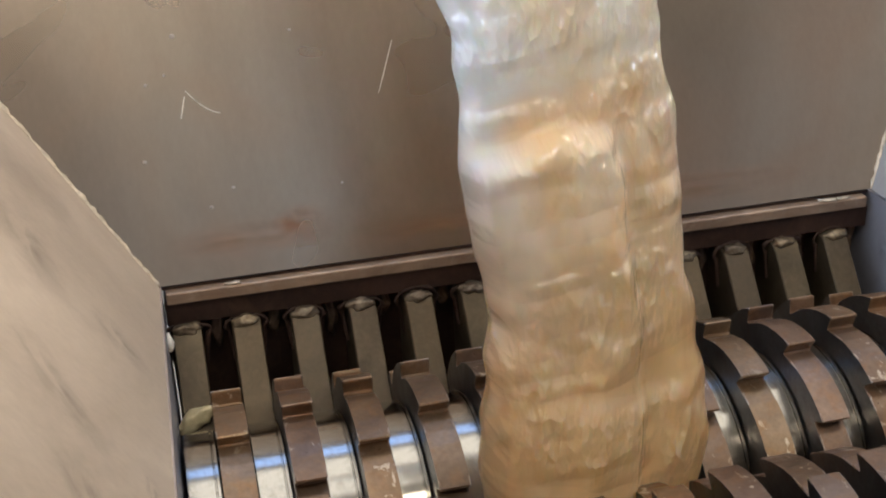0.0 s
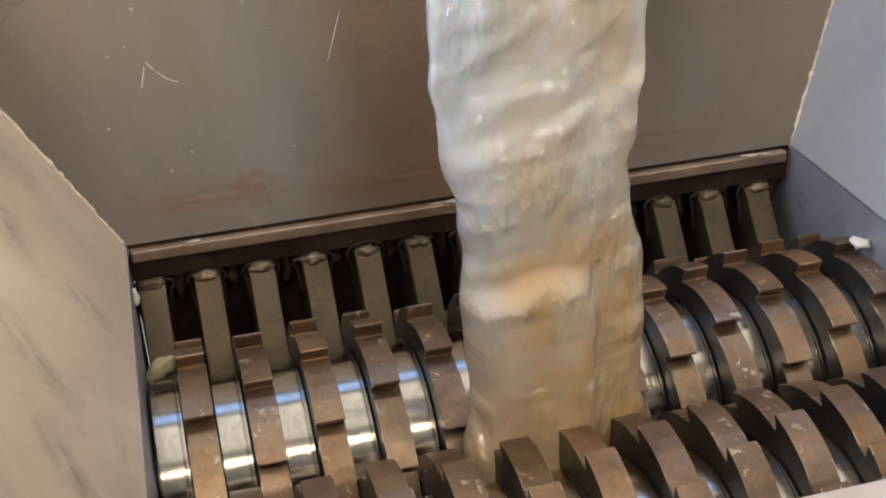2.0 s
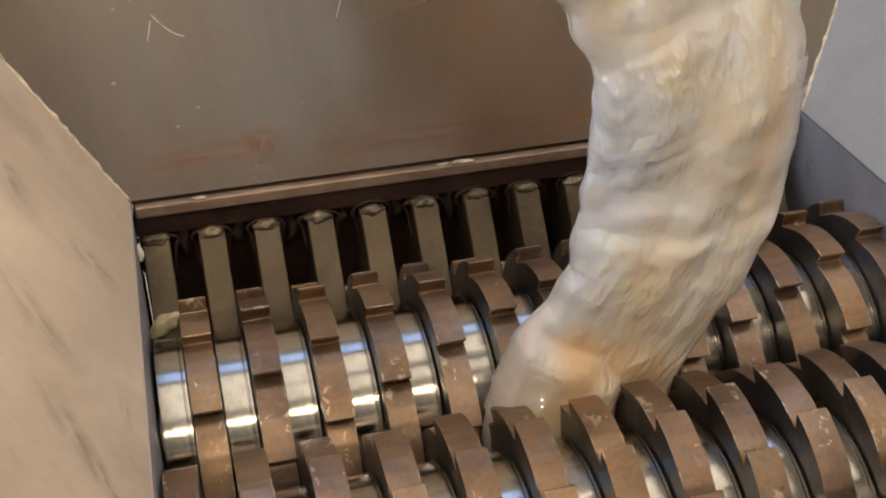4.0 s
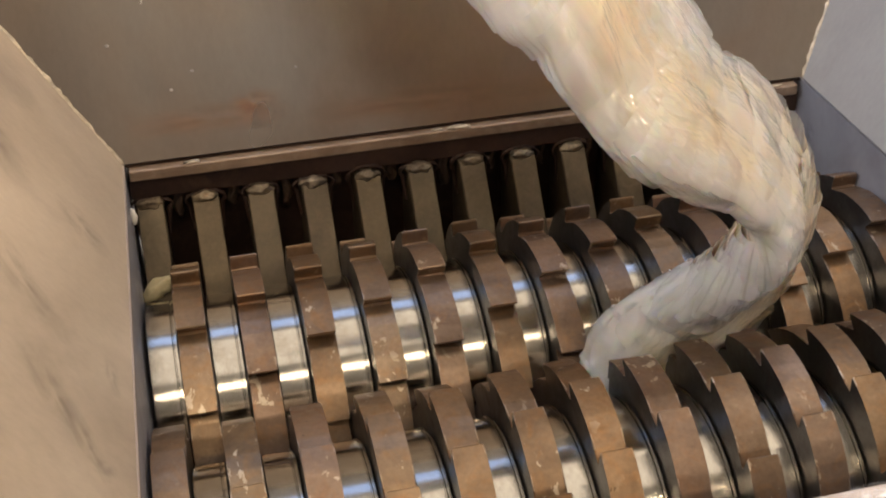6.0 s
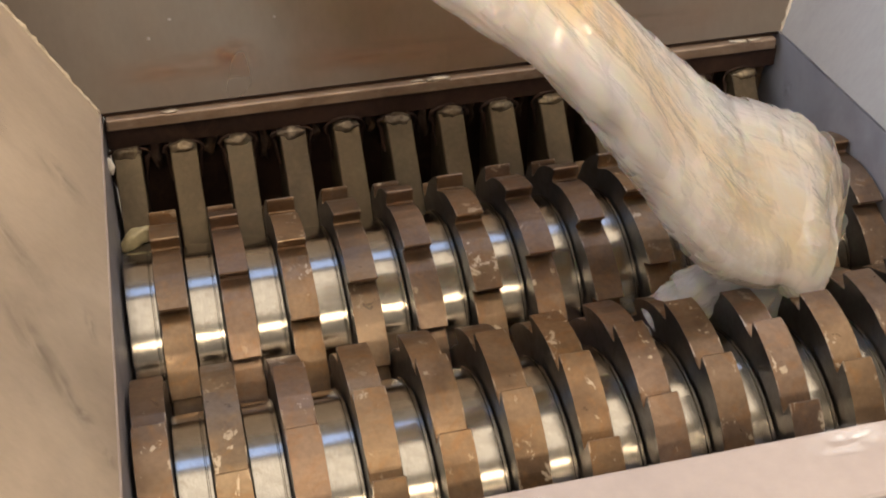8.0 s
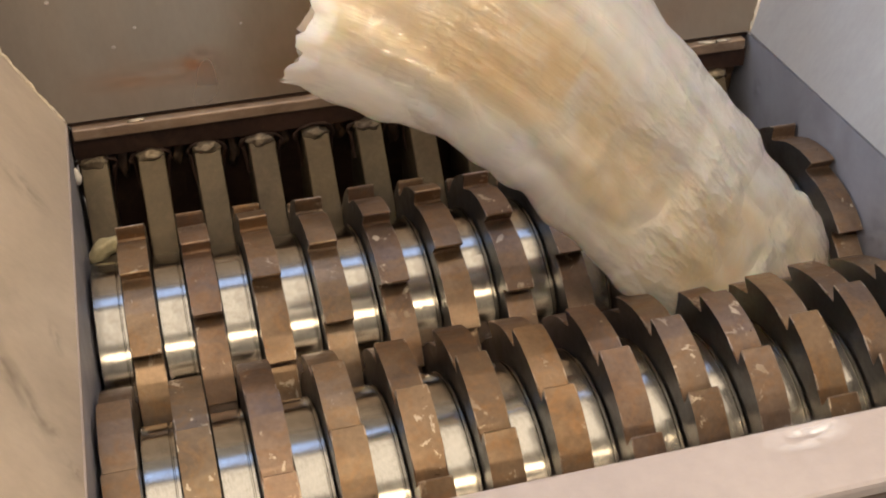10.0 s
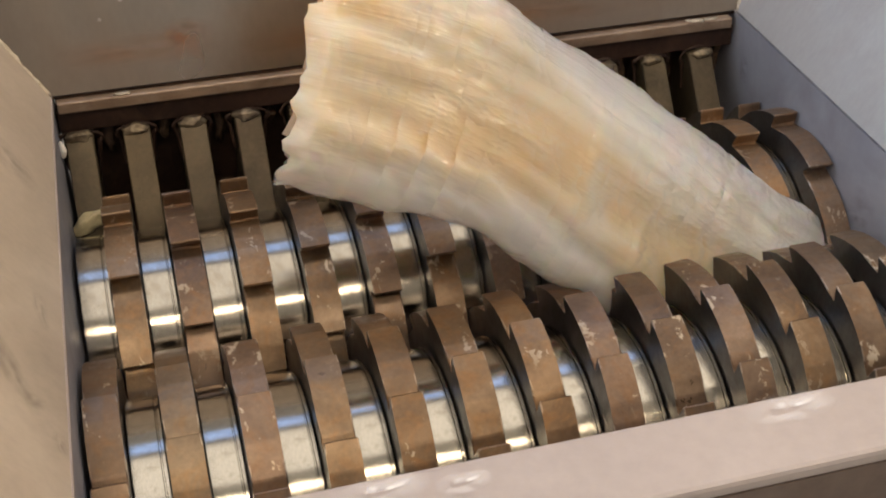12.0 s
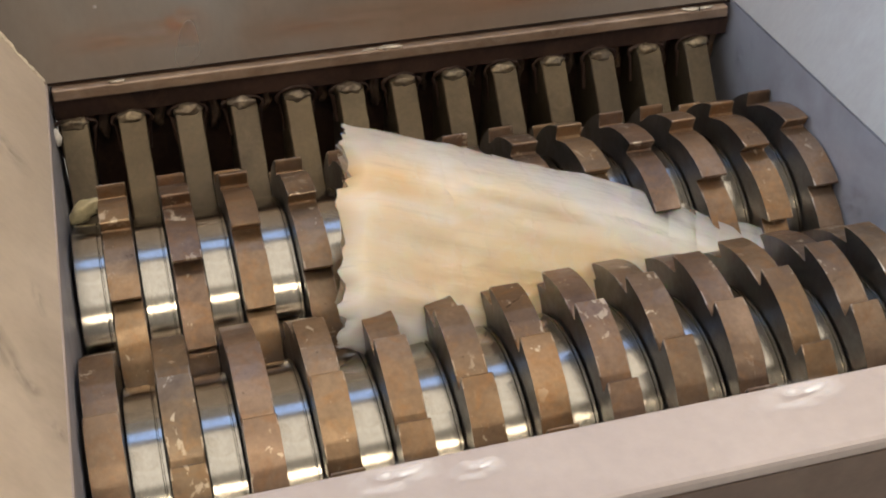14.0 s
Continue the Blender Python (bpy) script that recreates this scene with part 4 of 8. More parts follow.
    walk(film_folds[8], [
        (0, pose(0.2156, -0.2000, 0.0625, 0.2, 3.2, -175.9)), (1, pose(0.2307, -0.2000, 0.0061, 0.0, 0.4, -176.9)),
        (1.5, pose(0.2418, -0.2000, -0.0169, -0.1, -2.5, -177.9)), (2.1, pose(0.2391, -0.2000, -0.0464, -0.0, -0.5, -177.2)),
        (3, pose(0.2391, -0.2000, -0.0911, 0.0, -0.0, 180.0)), (3.6, pose(0.2451, -0.2000, -0.1159, 0.0, -0.0, -175.0)),
        (4.2, pose(0.2453, -0.2000, -0.1439, 0.0, -0.0, -172.0)), (6.3, pose(0.3021, -0.2000, -0.2450, 0.0, -0.0, -155.0)),
        (7, pose(0.3030, -0.2000, -0.2696, 0.0, -0.0, -155.0)), (7.5, pose(0.3202, -0.2000, -0.2949, 0.0, -0.0, -155.0)),
        (8.1, pose(0.3470, -0.2000, -0.3186, 0.0, -0.0, -122.0)), (10.3, pose(0.4681, -0.2000, -0.4957, 0.0, -0.0, -168.0)),
        (11, pose(0.4755, -0.2000, -0.5329, 0.0, -0.0, -168.0)), (11.5, pose(0.5032, -0.2000, -0.5813, 0.0, -0.0, -170.0)),
        (12, pose(0.5668, -0.2115, -0.6200, 0.0, -0.0, -170.0)), (12.5, pose(0.5949, -0.2166, -0.6200, 0.0, -0.0, -170.0)),
        (13.2, pose(0.6082, -0.2198, -0.6200, 0.0, -0.0, -168.0)), (13.5, pose(0.6104, -0.2192, -0.6200, 0.0, 0.0, -168.0)), (14, pose(0.6114, -0.2189, -0.6200, 0.0, -0.0, -168.0))])
    walk(film_folds[9], [
        (0, pose(0.2148, -0.2000, 0.0750, 0.3, 3.5, -175.8)), (1, pose(0.2306, -0.2000, 0.0186, 0.1, 0.9, -176.6)),
        (1.5, pose(0.2423, -0.2000, -0.0044, -0.1, -2.5, -177.9)), (2.1, pose(0.2392, -0.2000, -0.0339, -0.0, -0.7, -177.2)),
        (3, pose(0.2391, -0.2000, -0.0786, 0.0, -0.0, 180.0)), (3.6, pose(0.2451, -0.2000, -0.1033, 0.0, -0.0, -175.0)),
        (4.2, pose(0.2453, -0.2000, -0.1314, 0.0, -0.0, -172.0)), (6.3, pose(0.3021, -0.2000, -0.2325, 0.0, -0.0, -155.0)),
        (7, pose(0.3030, -0.2000, -0.2571, 0.0, -0.0, -155.0)), (7.5, pose(0.3202, -0.2000, -0.2823, 0.0, -0.0, -155.0)),
        (8.1, pose(0.3470, -0.2000, -0.3061, 0.0, -0.0, -122.0)), (10.3, pose(0.4681, -0.2000, -0.4807, 0.0, -0.0, -168.0)),
        (11, pose(0.4755, -0.2000, -0.5174, 0.0, -0.0, -168.0)), (11.5, pose(0.5032, -0.2000, -0.5653, 0.0, -0.0, -170.0)),
        (12, pose(0.5668, -0.2115, -0.6200, 0.0, -0.0, -170.0)), (12.5, pose(0.5949, -0.2166, -0.6200, 0.0, -0.0, -170.0)),
        (13.2, pose(0.6082, -0.2198, -0.6200, 0.0, -0.0, -168.0)), (13.5, pose(0.6104, -0.2192, -0.6200, 0.0, 0.0, -168.0)), (14, pose(0.6114, -0.2189, -0.6200, 0.0, -0.0, -168.0))])
    walk(film_folds[10], [
        (0, pose(0.2138, -0.2000, 0.0875, 0.4, 4.6, -175.4)), (1, pose(0.2303, -0.2000, 0.0311, 0.1, 1.5, -176.2)),
        (1.5, pose(0.2427, -0.2000, 0.0081, -0.1, -1.9, -177.7)), (2.1, pose(0.2394, -0.2000, -0.0214, -0.0, -0.9, -177.3)),
        (3, pose(0.2397, -0.2000, -0.0661, 0.0, -2.3, 179.2)), (3.6, pose(0.2451, -0.2000, -0.0908, 0.0, -0.0, -175.0)),
        (4.2, pose(0.2453, -0.2000, -0.1189, 0.0, -0.0, -172.0)), (6.3, pose(0.3021, -0.2000, -0.2200, 0.0, -0.0, -155.0)),
        (7, pose(0.3030, -0.2000, -0.2446, 0.0, -0.0, -155.0)), (7.5, pose(0.3202, -0.2000, -0.2698, 0.0, -0.0, -155.0)),
        (8.1, pose(0.3470, -0.2000, -0.2936, 0.0, -0.0, -122.0)), (10.3, pose(0.4681, -0.2000, -0.4657, 0.0, -0.0, -168.0)),
        (11, pose(0.4755, -0.2000, -0.5019, 0.0, -0.0, -168.0)), (11.5, pose(0.5032, -0.2000, -0.5492, 0.0, -0.0, -170.0)),
        (12, pose(0.5668, -0.2115, -0.6200, 0.0, -0.0, -170.0)), (12.5, pose(0.5949, -0.2166, -0.6200, 0.0, -0.0, -170.0)),
        (13.2, pose(0.6082, -0.2198, -0.6200, 0.0, -0.0, -168.0)), (13.5, pose(0.6104, -0.2192, -0.6200, 0.0, 0.0, -168.0)), (14, pose(0.6114, -0.2189, -0.6200, 0.0, -0.0, -168.0))])
    walk(film_folds[11], [
        (0, pose(0.2128, -0.2000, 0.1000, 0.5, 5.7, -175.0)), (1, pose(0.2300, -0.2000, 0.0437, 0.1, 2.1, -175.9)),
        (1.5, pose(0.2428, -0.2000, 0.0207, -0.0, -0.1, -177.0)), (2.1, pose(0.2396, -0.2000, -0.0088, -0.0, -1.0, -177.3)),
        (3, pose(0.2404, -0.2000, -0.0537, 0.2, -5.1, 178.2)), (3.6, pose(0.2451, -0.2000, -0.0783, 0.0, -0.0, -175.0)),
        (4.2, pose(0.2453, -0.2000, -0.1063, 0.0, -0.0, -172.0)), (6.3, pose(0.3021, -0.2000, -0.2074, 0.0, -0.0, -155.0)),
        (7, pose(0.3030, -0.2000, -0.2320, 0.0, -0.0, -155.0)), (7.5, pose(0.3202, -0.2000, -0.2572, 0.0, -0.0, -155.0)),
        (8.1, pose(0.3470, -0.2000, -0.2810, 0.0, -0.0, -122.0)), (10.3, pose(0.4681, -0.2000, -0.4507, 0.0, -0.0, -168.0)),
        (11, pose(0.4755, -0.2000, -0.4864, 0.0, -0.0, -168.0)), (11.5, pose(0.5032, -0.2000, -0.5332, 0.0, -0.0, -170.0)),
        (12, pose(0.5668, -0.2115, -0.6200, 0.0, -0.0, -170.0)), (12.5, pose(0.5949, -0.2166, -0.6200, 0.0, -0.0, -170.0)),
        (13.2, pose(0.6082, -0.2198, -0.6200, 0.0, -0.0, -168.0)), (13.5, pose(0.6104, -0.2192, -0.6200, 0.0, 0.0, -168.0)), (14, pose(0.6114, -0.2189, -0.6200, 0.0, -0.0, -168.0))])
    walk(film_folds[12], [
        (0, pose(0.2113, -0.2000, 0.1124, 0.6, 6.7, -174.6)), (1, pose(0.2295, -0.2000, 0.0562, 0.2, 2.2, -175.6)),
        (1.5, pose(0.2429, -0.2000, 0.0332, 0.1, 1.7, -176.4)), (2.1, pose(0.2397, -0.2000, 0.0037, -0.0, -0.8, -177.3)),
        (3, pose(0.2418, -0.2000, -0.0413, 0.3, -7.9, 177.7)), (3.6, pose(0.2458, -0.2000, -0.0659, -0.2, -2.6, -175.9)),
        (4.2, pose(0.2453, -0.2000, -0.0938, 0.0, -0.0, -172.0)), (6.3, pose(0.3021, -0.2000, -0.1949, 0.0, -0.0, -155.0)),
        (7, pose(0.3030, -0.2000, -0.2195, 0.0, -0.0, -155.0)), (7.5, pose(0.3202, -0.2000, -0.2447, 0.0, -0.0, -155.0)),
        (8.1, pose(0.3470, -0.2000, -0.2685, 0.0, -0.0, -122.0)), (10.3, pose(0.4681, -0.2000, -0.4357, 0.0, -0.0, -168.0)),
        (11, pose(0.4755, -0.2000, -0.4709, 0.0, -0.0, -168.0)), (11.5, pose(0.5032, -0.2000, -0.5171, 0.0, -0.0, -170.0)),
        (12, pose(0.5668, -0.2115, -0.6096, 0.0, -0.0, -170.0)), (12.5, pose(0.5949, -0.2166, -0.6183, 0.0, -0.0, -170.0)),
        (13.2, pose(0.6082, -0.2198, -0.6200, 0.0, -0.0, -168.0)), (13.5, pose(0.6104, -0.2192, -0.6200, 0.0, 0.0, -168.0)), (14, pose(0.6114, -0.2189, -0.6200, 0.0, -0.0, -168.0))])
    walk(film_folds[13], [
        (0, pose(0.2098, -0.2000, 0.1248, 0.8, 7.8, -174.2)), (1, pose(0.2284, -0.2000, 0.0686, 0.4, 4.5, -174.6)),
        (1.5, pose(0.2420, -0.2000, 0.0457, 0.3, 3.5, -175.6)), (2.1, pose(0.2396, -0.2000, 0.0162, 0.0, 0.4, -176.9)),
        (3, pose(0.2440, -0.2000, -0.0290, 0.4, -10.7, 177.7)), (3.6, pose(0.2473, -0.2000, -0.0537, -0.3, -8.6, -178.0)),
        (4.2, pose(0.2453, -0.2000, -0.0812, 0.0, -0.0, -172.0)), (6.3, pose(0.3021, -0.2000, -0.1823, 0.0, -0.0, -155.0)),
        (7, pose(0.3030, -0.2000, -0.2069, 0.0, -0.0, -155.0)), (7.5, pose(0.3202, -0.2000, -0.2322, 0.0, -0.0, -155.0)),
        (8.1, pose(0.3470, -0.2000, -0.2559, 0.0, -0.0, -122.0)), (10.3, pose(0.4681, -0.2000, -0.4208, 0.0, -0.0, -168.0)),
        (11, pose(0.4755, -0.2000, -0.4554, 0.0, -0.0, -168.0)), (11.5, pose(0.5032, -0.2000, -0.5010, 0.0, -0.0, -170.0)),
        (12, pose(0.5668, -0.2115, -0.5913, 0.0, -0.0, -170.0)), (12.5, pose(0.5949, -0.2166, -0.5995, 0.0, -0.0, -170.0)),
        (13.2, pose(0.6082, -0.2198, -0.6200, 0.0, -0.0, -168.0)), (13.5, pose(0.6104, -0.2192, -0.6200, 0.0, 0.0, -168.0)), (14, pose(0.6114, -0.2189, -0.6200, 0.0, -0.0, -168.0))])
    walk(film_folds[14], [
        (0, pose(0.2081, -0.2000, 0.1373, 0.9, 8.3, -174.0)), (1, pose(0.2274, -0.2000, 0.0811, 0.8, 6.8, -173.6)),
        (1.5, pose(0.2412, -0.2000, 0.0581, 0.5, 5.3, -174.7)), (2.1, pose(0.2396, -0.2000, 0.0288, 0.1, 1.5, -176.5)),
        (3, pose(0.2462, -0.2000, -0.0167, 0.5, -13.4, 177.7)), (3.6, pose(0.2490, -0.2000, -0.0416, 0.0, -14.8, 179.9)),
        (4.2, pose(0.2454, -0.2000, -0.0687, -0.0, -0.3, -172.1)), (6.3, pose(0.3021, -0.2000, -0.1698, 0.0, -0.0, -155.0)),
        (7, pose(0.3030, -0.2000, -0.1944, 0.0, -0.0, -155.0)), (7.5, pose(0.3202, -0.2000, -0.2196, 0.0, -0.0, -155.0)),
        (8.1, pose(0.3470, -0.2000, -0.2434, 0.0, -0.0, -122.0)), (10.3, pose(0.4681, -0.2000, -0.4058, 0.0, -0.0, -168.0)),
        (11, pose(0.4755, -0.2000, -0.4399, 0.0, -0.0, -168.0)), (11.5, pose(0.5032, -0.2000, -0.4850, 0.0, -0.0, -170.0)),
        (12, pose(0.5668, -0.2115, -0.5729, 0.0, -0.0, -170.0)), (12.5, pose(0.5949, -0.2166, -0.5807, 0.0, -0.0, -170.0)),
        (13.2, pose(0.6082, -0.2198, -0.6200, 0.0, -0.0, -168.0)), (13.5, pose(0.6104, -0.2192, -0.6200, 0.0, 0.0, -168.0)), (14, pose(0.6114, -0.2189, -0.6200, 0.0, -0.0, -168.0))])
    walk(film_folds[15], [
        (0, pose(0.2063, -0.2000, 0.1497, 0.8, 8.0, -174.1)), (1, pose(0.2255, -0.2000, 0.0934, 1.2, 9.1, -172.6)),
        (1.5, pose(0.2400, -0.2000, 0.0706, 0.6, 6.1, -174.3)), (2.1, pose(0.2390, -0.2000, 0.0413, 0.2, 2.7, -176.1)),
        (3, pose(0.2486, -0.2000, -0.0045, 0.1, -11.7, 179.3)), (3.6, pose(0.2535, -0.2000, -0.0303, 0.8, -21.0, 177.7)),
        (4.2, pose(0.2473, -0.2000, -0.0568, -0.7, -7.8, -174.7)), (6.3, pose(0.3021, -0.2000, -0.1573, 0.0, -0.0, -155.0)),
        (7, pose(0.3030, -0.2000, -0.1819, 0.0, -0.0, -155.0)), (7.5, pose(0.3202, -0.2000, -0.2071, 0.0, -0.0, -155.0)),
        (8.1, pose(0.3470, -0.2000, -0.2309, 0.0, -0.0, -122.0)), (10.3, pose(0.4681, -0.2000, -0.3908, 0.0, -0.0, -168.0)),
        (11, pose(0.4755, -0.2000, -0.4244, 0.0, -0.0, -168.0)), (11.5, pose(0.5032, -0.2000, -0.4689, 0.0, -0.0, -170.0)),
        (12, pose(0.5668, -0.2115, -0.5546, 0.0, -0.0, -170.0)), (12.5, pose(0.5949, -0.2166, -0.5619, 0.0, -0.0, -170.0)),
        (13.2, pose(0.6082, -0.2198, -0.6122, 0.0, -0.0, -168.0)), (13.5, pose(0.6104, -0.2192, -0.6175, 0.0, 0.0, -168.0)), (14, pose(0.6114, -0.2189, -0.6200, 0.0, -0.0, -168.0))])
    walk(film_folds[16], [
        (0, pose(0.2046, -0.2000, 0.1621, 0.8, 7.8, -174.2)), (1, pose(0.2233, -0.2000, 0.1057, 1.7, 11.4, -171.5)),
        (1.5, pose(0.2383, -0.2000, 0.0830, 0.9, 7.6, -173.6)), (2.1, pose(0.2383, -0.2000, 0.0538, 0.3, 3.8, -175.6)),
        (3, pose(0.2510, -0.2000, 0.0078, -0.2, -9.5, -178.9)), (3.6, pose(0.2581, -0.2000, -0.0189, 2.1, -26.9, 175.5)),
        (4.2, pose(0.2492, -0.2000, -0.0449, -0.7, -15.7, -177.3)), (6.3, pose(0.3021, -0.2000, -0.1447, 0.0, -0.0, -155.0)),
        (7, pose(0.3030, -0.2000, -0.1693, 0.0, -0.0, -155.0)), (7.5, pose(0.3202, -0.2000, -0.1945, 0.0, -0.0, -155.0)),
        (8.1, pose(0.3470, -0.2000, -0.2183, 0.0, -0.0, -122.0)), (10.3, pose(0.4681, -0.2000, -0.3758, 0.0, -0.0, -168.0)),
        (11, pose(0.4755, -0.2000, -0.4089, 0.0, -0.0, -168.0)), (11.5, pose(0.5032, -0.2000, -0.4529, 0.0, -0.0, -170.0)),
        (12, pose(0.5668, -0.2115, -0.5362, 0.0, -0.0, -170.0)), (12.5, pose(0.5949, -0.2166, -0.5431, 0.0, -0.0, -170.0)),
        (13.2, pose(0.6082, -0.2198, -0.5926, 0.0, -0.0, -168.0)), (13.5, pose(0.6104, -0.2192, -0.6112, 0.0, 0.0, -168.0)), (14, pose(0.6114, -0.2189, -0.6200, 0.0, -0.0, -168.0))])
    walk(film_folds[17], [
        (0, pose(0.2029, -0.2000, 0.1745, 0.7, 7.5, -174.3)), (1, pose(0.2208, -0.2000, 0.1180, 2.1, 13.1, -170.7)),
        (1.5, pose(0.2365, -0.2000, 0.0954, 1.2, 9.2, -172.8)), (2.1, pose(0.2375, -0.2000, 0.0663, 0.4, 4.5, -175.4)),
        (3, pose(0.2529, -0.2000, 0.0201, -0.3, -7.3, -177.9)), (3.6, pose(0.2637, -0.2000, -0.0078, 2.6, -28.9, 174.7)),
        (4.2, pose(0.2535, -0.2000, -0.0338, 0.0, -23.7, 180.0)), (6.3, pose(0.3021, -0.2000, -0.1322, 0.0, -0.0, -155.0)),
        (7, pose(0.3030, -0.2000, -0.1568, 0.0, -0.0, -155.0)), (7.5, pose(0.3202, -0.2000, -0.1820, 0.0, -0.0, -155.0)),
        (8.1, pose(0.3470, -0.2000, -0.2058, 0.0, -0.0, -122.0)), (10.3, pose(0.4681, -0.2000, -0.3608, 0.0, -0.0, -168.0)),
        (11, pose(0.4755, -0.2000, -0.3934, 0.0, -0.0, -168.0)), (11.5, pose(0.5032, -0.2000, -0.4368, 0.0, -0.0, -170.0)),
        (12, pose(0.5668, -0.2115, -0.5179, 0.0, -0.0, -170.0)), (12.5, pose(0.5949, -0.2166, -0.5243, 0.0, -0.0, -170.0)),
        (13.2, pose(0.6082, -0.2198, -0.5731, 0.0, -0.0, -168.0)), (13.5, pose(0.6104, -0.2192, -0.5941, 0.0, 0.0, -168.0)), (14, pose(0.6114, -0.2189, -0.6040, 0.0, -0.0, -168.0))])
    walk(film_folds[18], [
        (0, pose(0.2013, -0.2000, 0.1870, 0.7, 7.2, -174.4)), (1, pose(0.2180, -0.2000, 0.1302, 2.1, 12.8, -170.7)),
        (1.5, pose(0.2343, -0.2000, 0.1077, 1.5, 10.9, -171.9)), (2.1, pose(0.2365, -0.2000, 0.0788, 0.4, 4.6, -175.4)),
        (3, pose(0.2541, -0.2000, 0.0326, -0.2, -5.1, -178.1)), (3.6, pose(0.2691, -0.2000, 0.0034, 1.9, -26.1, 175.8)),
        (4.2, pose(0.2592, -0.2000, -0.0232, 1.4, -31.5, 177.2)), (6.3, pose(0.3021, -0.2000, -0.1197, 0.0, -0.0, -155.0)),
        (7, pose(0.3030, -0.2000, -0.1442, 0.0, -0.0, -155.0)), (7.5, pose(0.3202, -0.2000, -0.1695, 0.0, -0.0, -155.0)),
        (8.1, pose(0.3470, -0.2000, -0.1932, 0.0, -0.0, -122.0)), (10.3, pose(0.4681, -0.2000, -0.3458, 0.0, -0.0, -168.0)),
        (11, pose(0.4755, -0.2000, -0.3779, 0.0, -0.0, -168.0)), (11.5, pose(0.5032, -0.2000, -0.4207, 0.0, -0.0, -170.0)),
        (12, pose(0.5668, -0.2115, -0.4996, 0.0, -0.0, -170.0)), (12.5, pose(0.5949, -0.2166, -0.5055, 0.0, -0.0, -170.0)),
        (13.2, pose(0.6082, -0.2198, -0.5535, 0.0, -0.0, -168.0)), (13.5, pose(0.6104, -0.2192, -0.5744, 0.0, 0.0, -168.0)), (14, pose(0.6114, -0.2189, -0.5843, 0.0, -0.0, -168.0))])
    walk(film_folds[19], [
        (0, pose(0.1998, -0.2000, 0.1994, 0.7, 6.9, -174.5)), (1, pose(0.2156, -0.2000, 0.1425, 1.7, 11.2, -171.1)),
        (1.5, pose(0.2317, -0.2000, 0.1200, 1.9, 12.5, -171.1)), (2.1, pose(0.2355, -0.2000, 0.0913, 0.4, 4.6, -175.4)),
        (3, pose(0.2553, -0.2000, 0.0450, -0.1, -3.0, -178.2)), (3.6, pose(0.2742, -0.2000, 0.0147, 1.0, -22.2, 177.3)),
        (4.2, pose(0.2653, -0.2000, -0.0127, 2.9, -36.9, 175.1)), (6.3, pose(0.3021, -0.2000, -0.1071, 0.0, -0.0, -155.0)),
        (7, pose(0.3030, -0.2000, -0.1317, 0.0, -0.0, -155.0)), (7.5, pose(0.3202, -0.2000, -0.1569, 0.0, -0.0, -155.0)),
        (8.1, pose(0.3470, -0.2000, -0.1807, 0.0, -0.0, -122.0)), (10.3, pose(0.4681, -0.2000, -0.3308, 0.0, -0.0, -168.0)),
        (11, pose(0.4755, -0.2000, -0.3624, 0.0, -0.0, -168.0)), (11.5, pose(0.5032, -0.2000, -0.4047, 0.0, -0.0, -170.0)),
        (12, pose(0.5668, -0.2115, -0.4812, 0.0, -0.0, -170.0)), (12.5, pose(0.5949, -0.2166, -0.4867, 0.0, -0.0, -170.0)),
        (13.2, pose(0.6082, -0.2198, -0.5339, 0.0, -0.0, -168.0)), (13.5, pose(0.6104, -0.2192, -0.5547, 0.0, 0.0, -168.0)), (14, pose(0.6114, -0.2189, -0.5645, 0.0, -0.0, -168.0))])
    walk(film_folds[20], [
        (0, pose(0.1984, -0.2000, 0.2119, 0.6, 6.4, -174.7)), (1, pose(0.2131, -0.2000, 0.1548, 1.4, 9.6, -171.5)),
        (1.5, pose(0.2290, -0.2000, 0.1322, 2.4, 14.0, -170.3)), (2.1, pose(0.2345, -0.2000, 0.1038, 0.4, 4.7, -175.3)),
        (3, pose(0.2559, -0.2000, 0.0576, -0.0, -2.9, -179.1)), (3.6, pose(0.2786, -0.2000, 0.0262, 0.5, -18.2, 178.3)),
        (4.2, pose(0.2726, -0.2000, -0.0025, 2.6, -35.8, 175.6)), (6.3, pose(0.3021, -0.2000, -0.0946, 0.0, -0.0, -155.0)),
        (7, pose(0.3030, -0.2000, -0.1192, 0.0, -0.0, -155.0)), (7.5, pose(0.3202, -0.2000, -0.1444, 0.0, -0.0, -155.0)),
        (8.1, pose(0.3470, -0.2000, -0.1682, 0.0, -0.0, -122.0)), (10.3, pose(0.4681, -0.2000, -0.3158, 0.0, -0.0, -168.0)),
        (11, pose(0.4755, -0.2000, -0.3469, 0.0, -0.0, -168.0)), (11.5, pose(0.5032, -0.2000, -0.3886, 0.0, -0.0, -170.0)),
        (12, pose(0.5668, -0.2115, -0.4629, 0.0, -0.0, -170.0)), (12.5, pose(0.5949, -0.2166, -0.4679, 0.0, -0.0, -170.0)),
        (13.2, pose(0.6082, -0.2198, -0.5144, 0.0, -0.0, -168.0)), (13.5, pose(0.6104, -0.2192, -0.5350, 0.0, 0.0, -168.0)), (14, pose(0.6114, -0.2189, -0.5447, 0.0, -0.0, -168.0))])
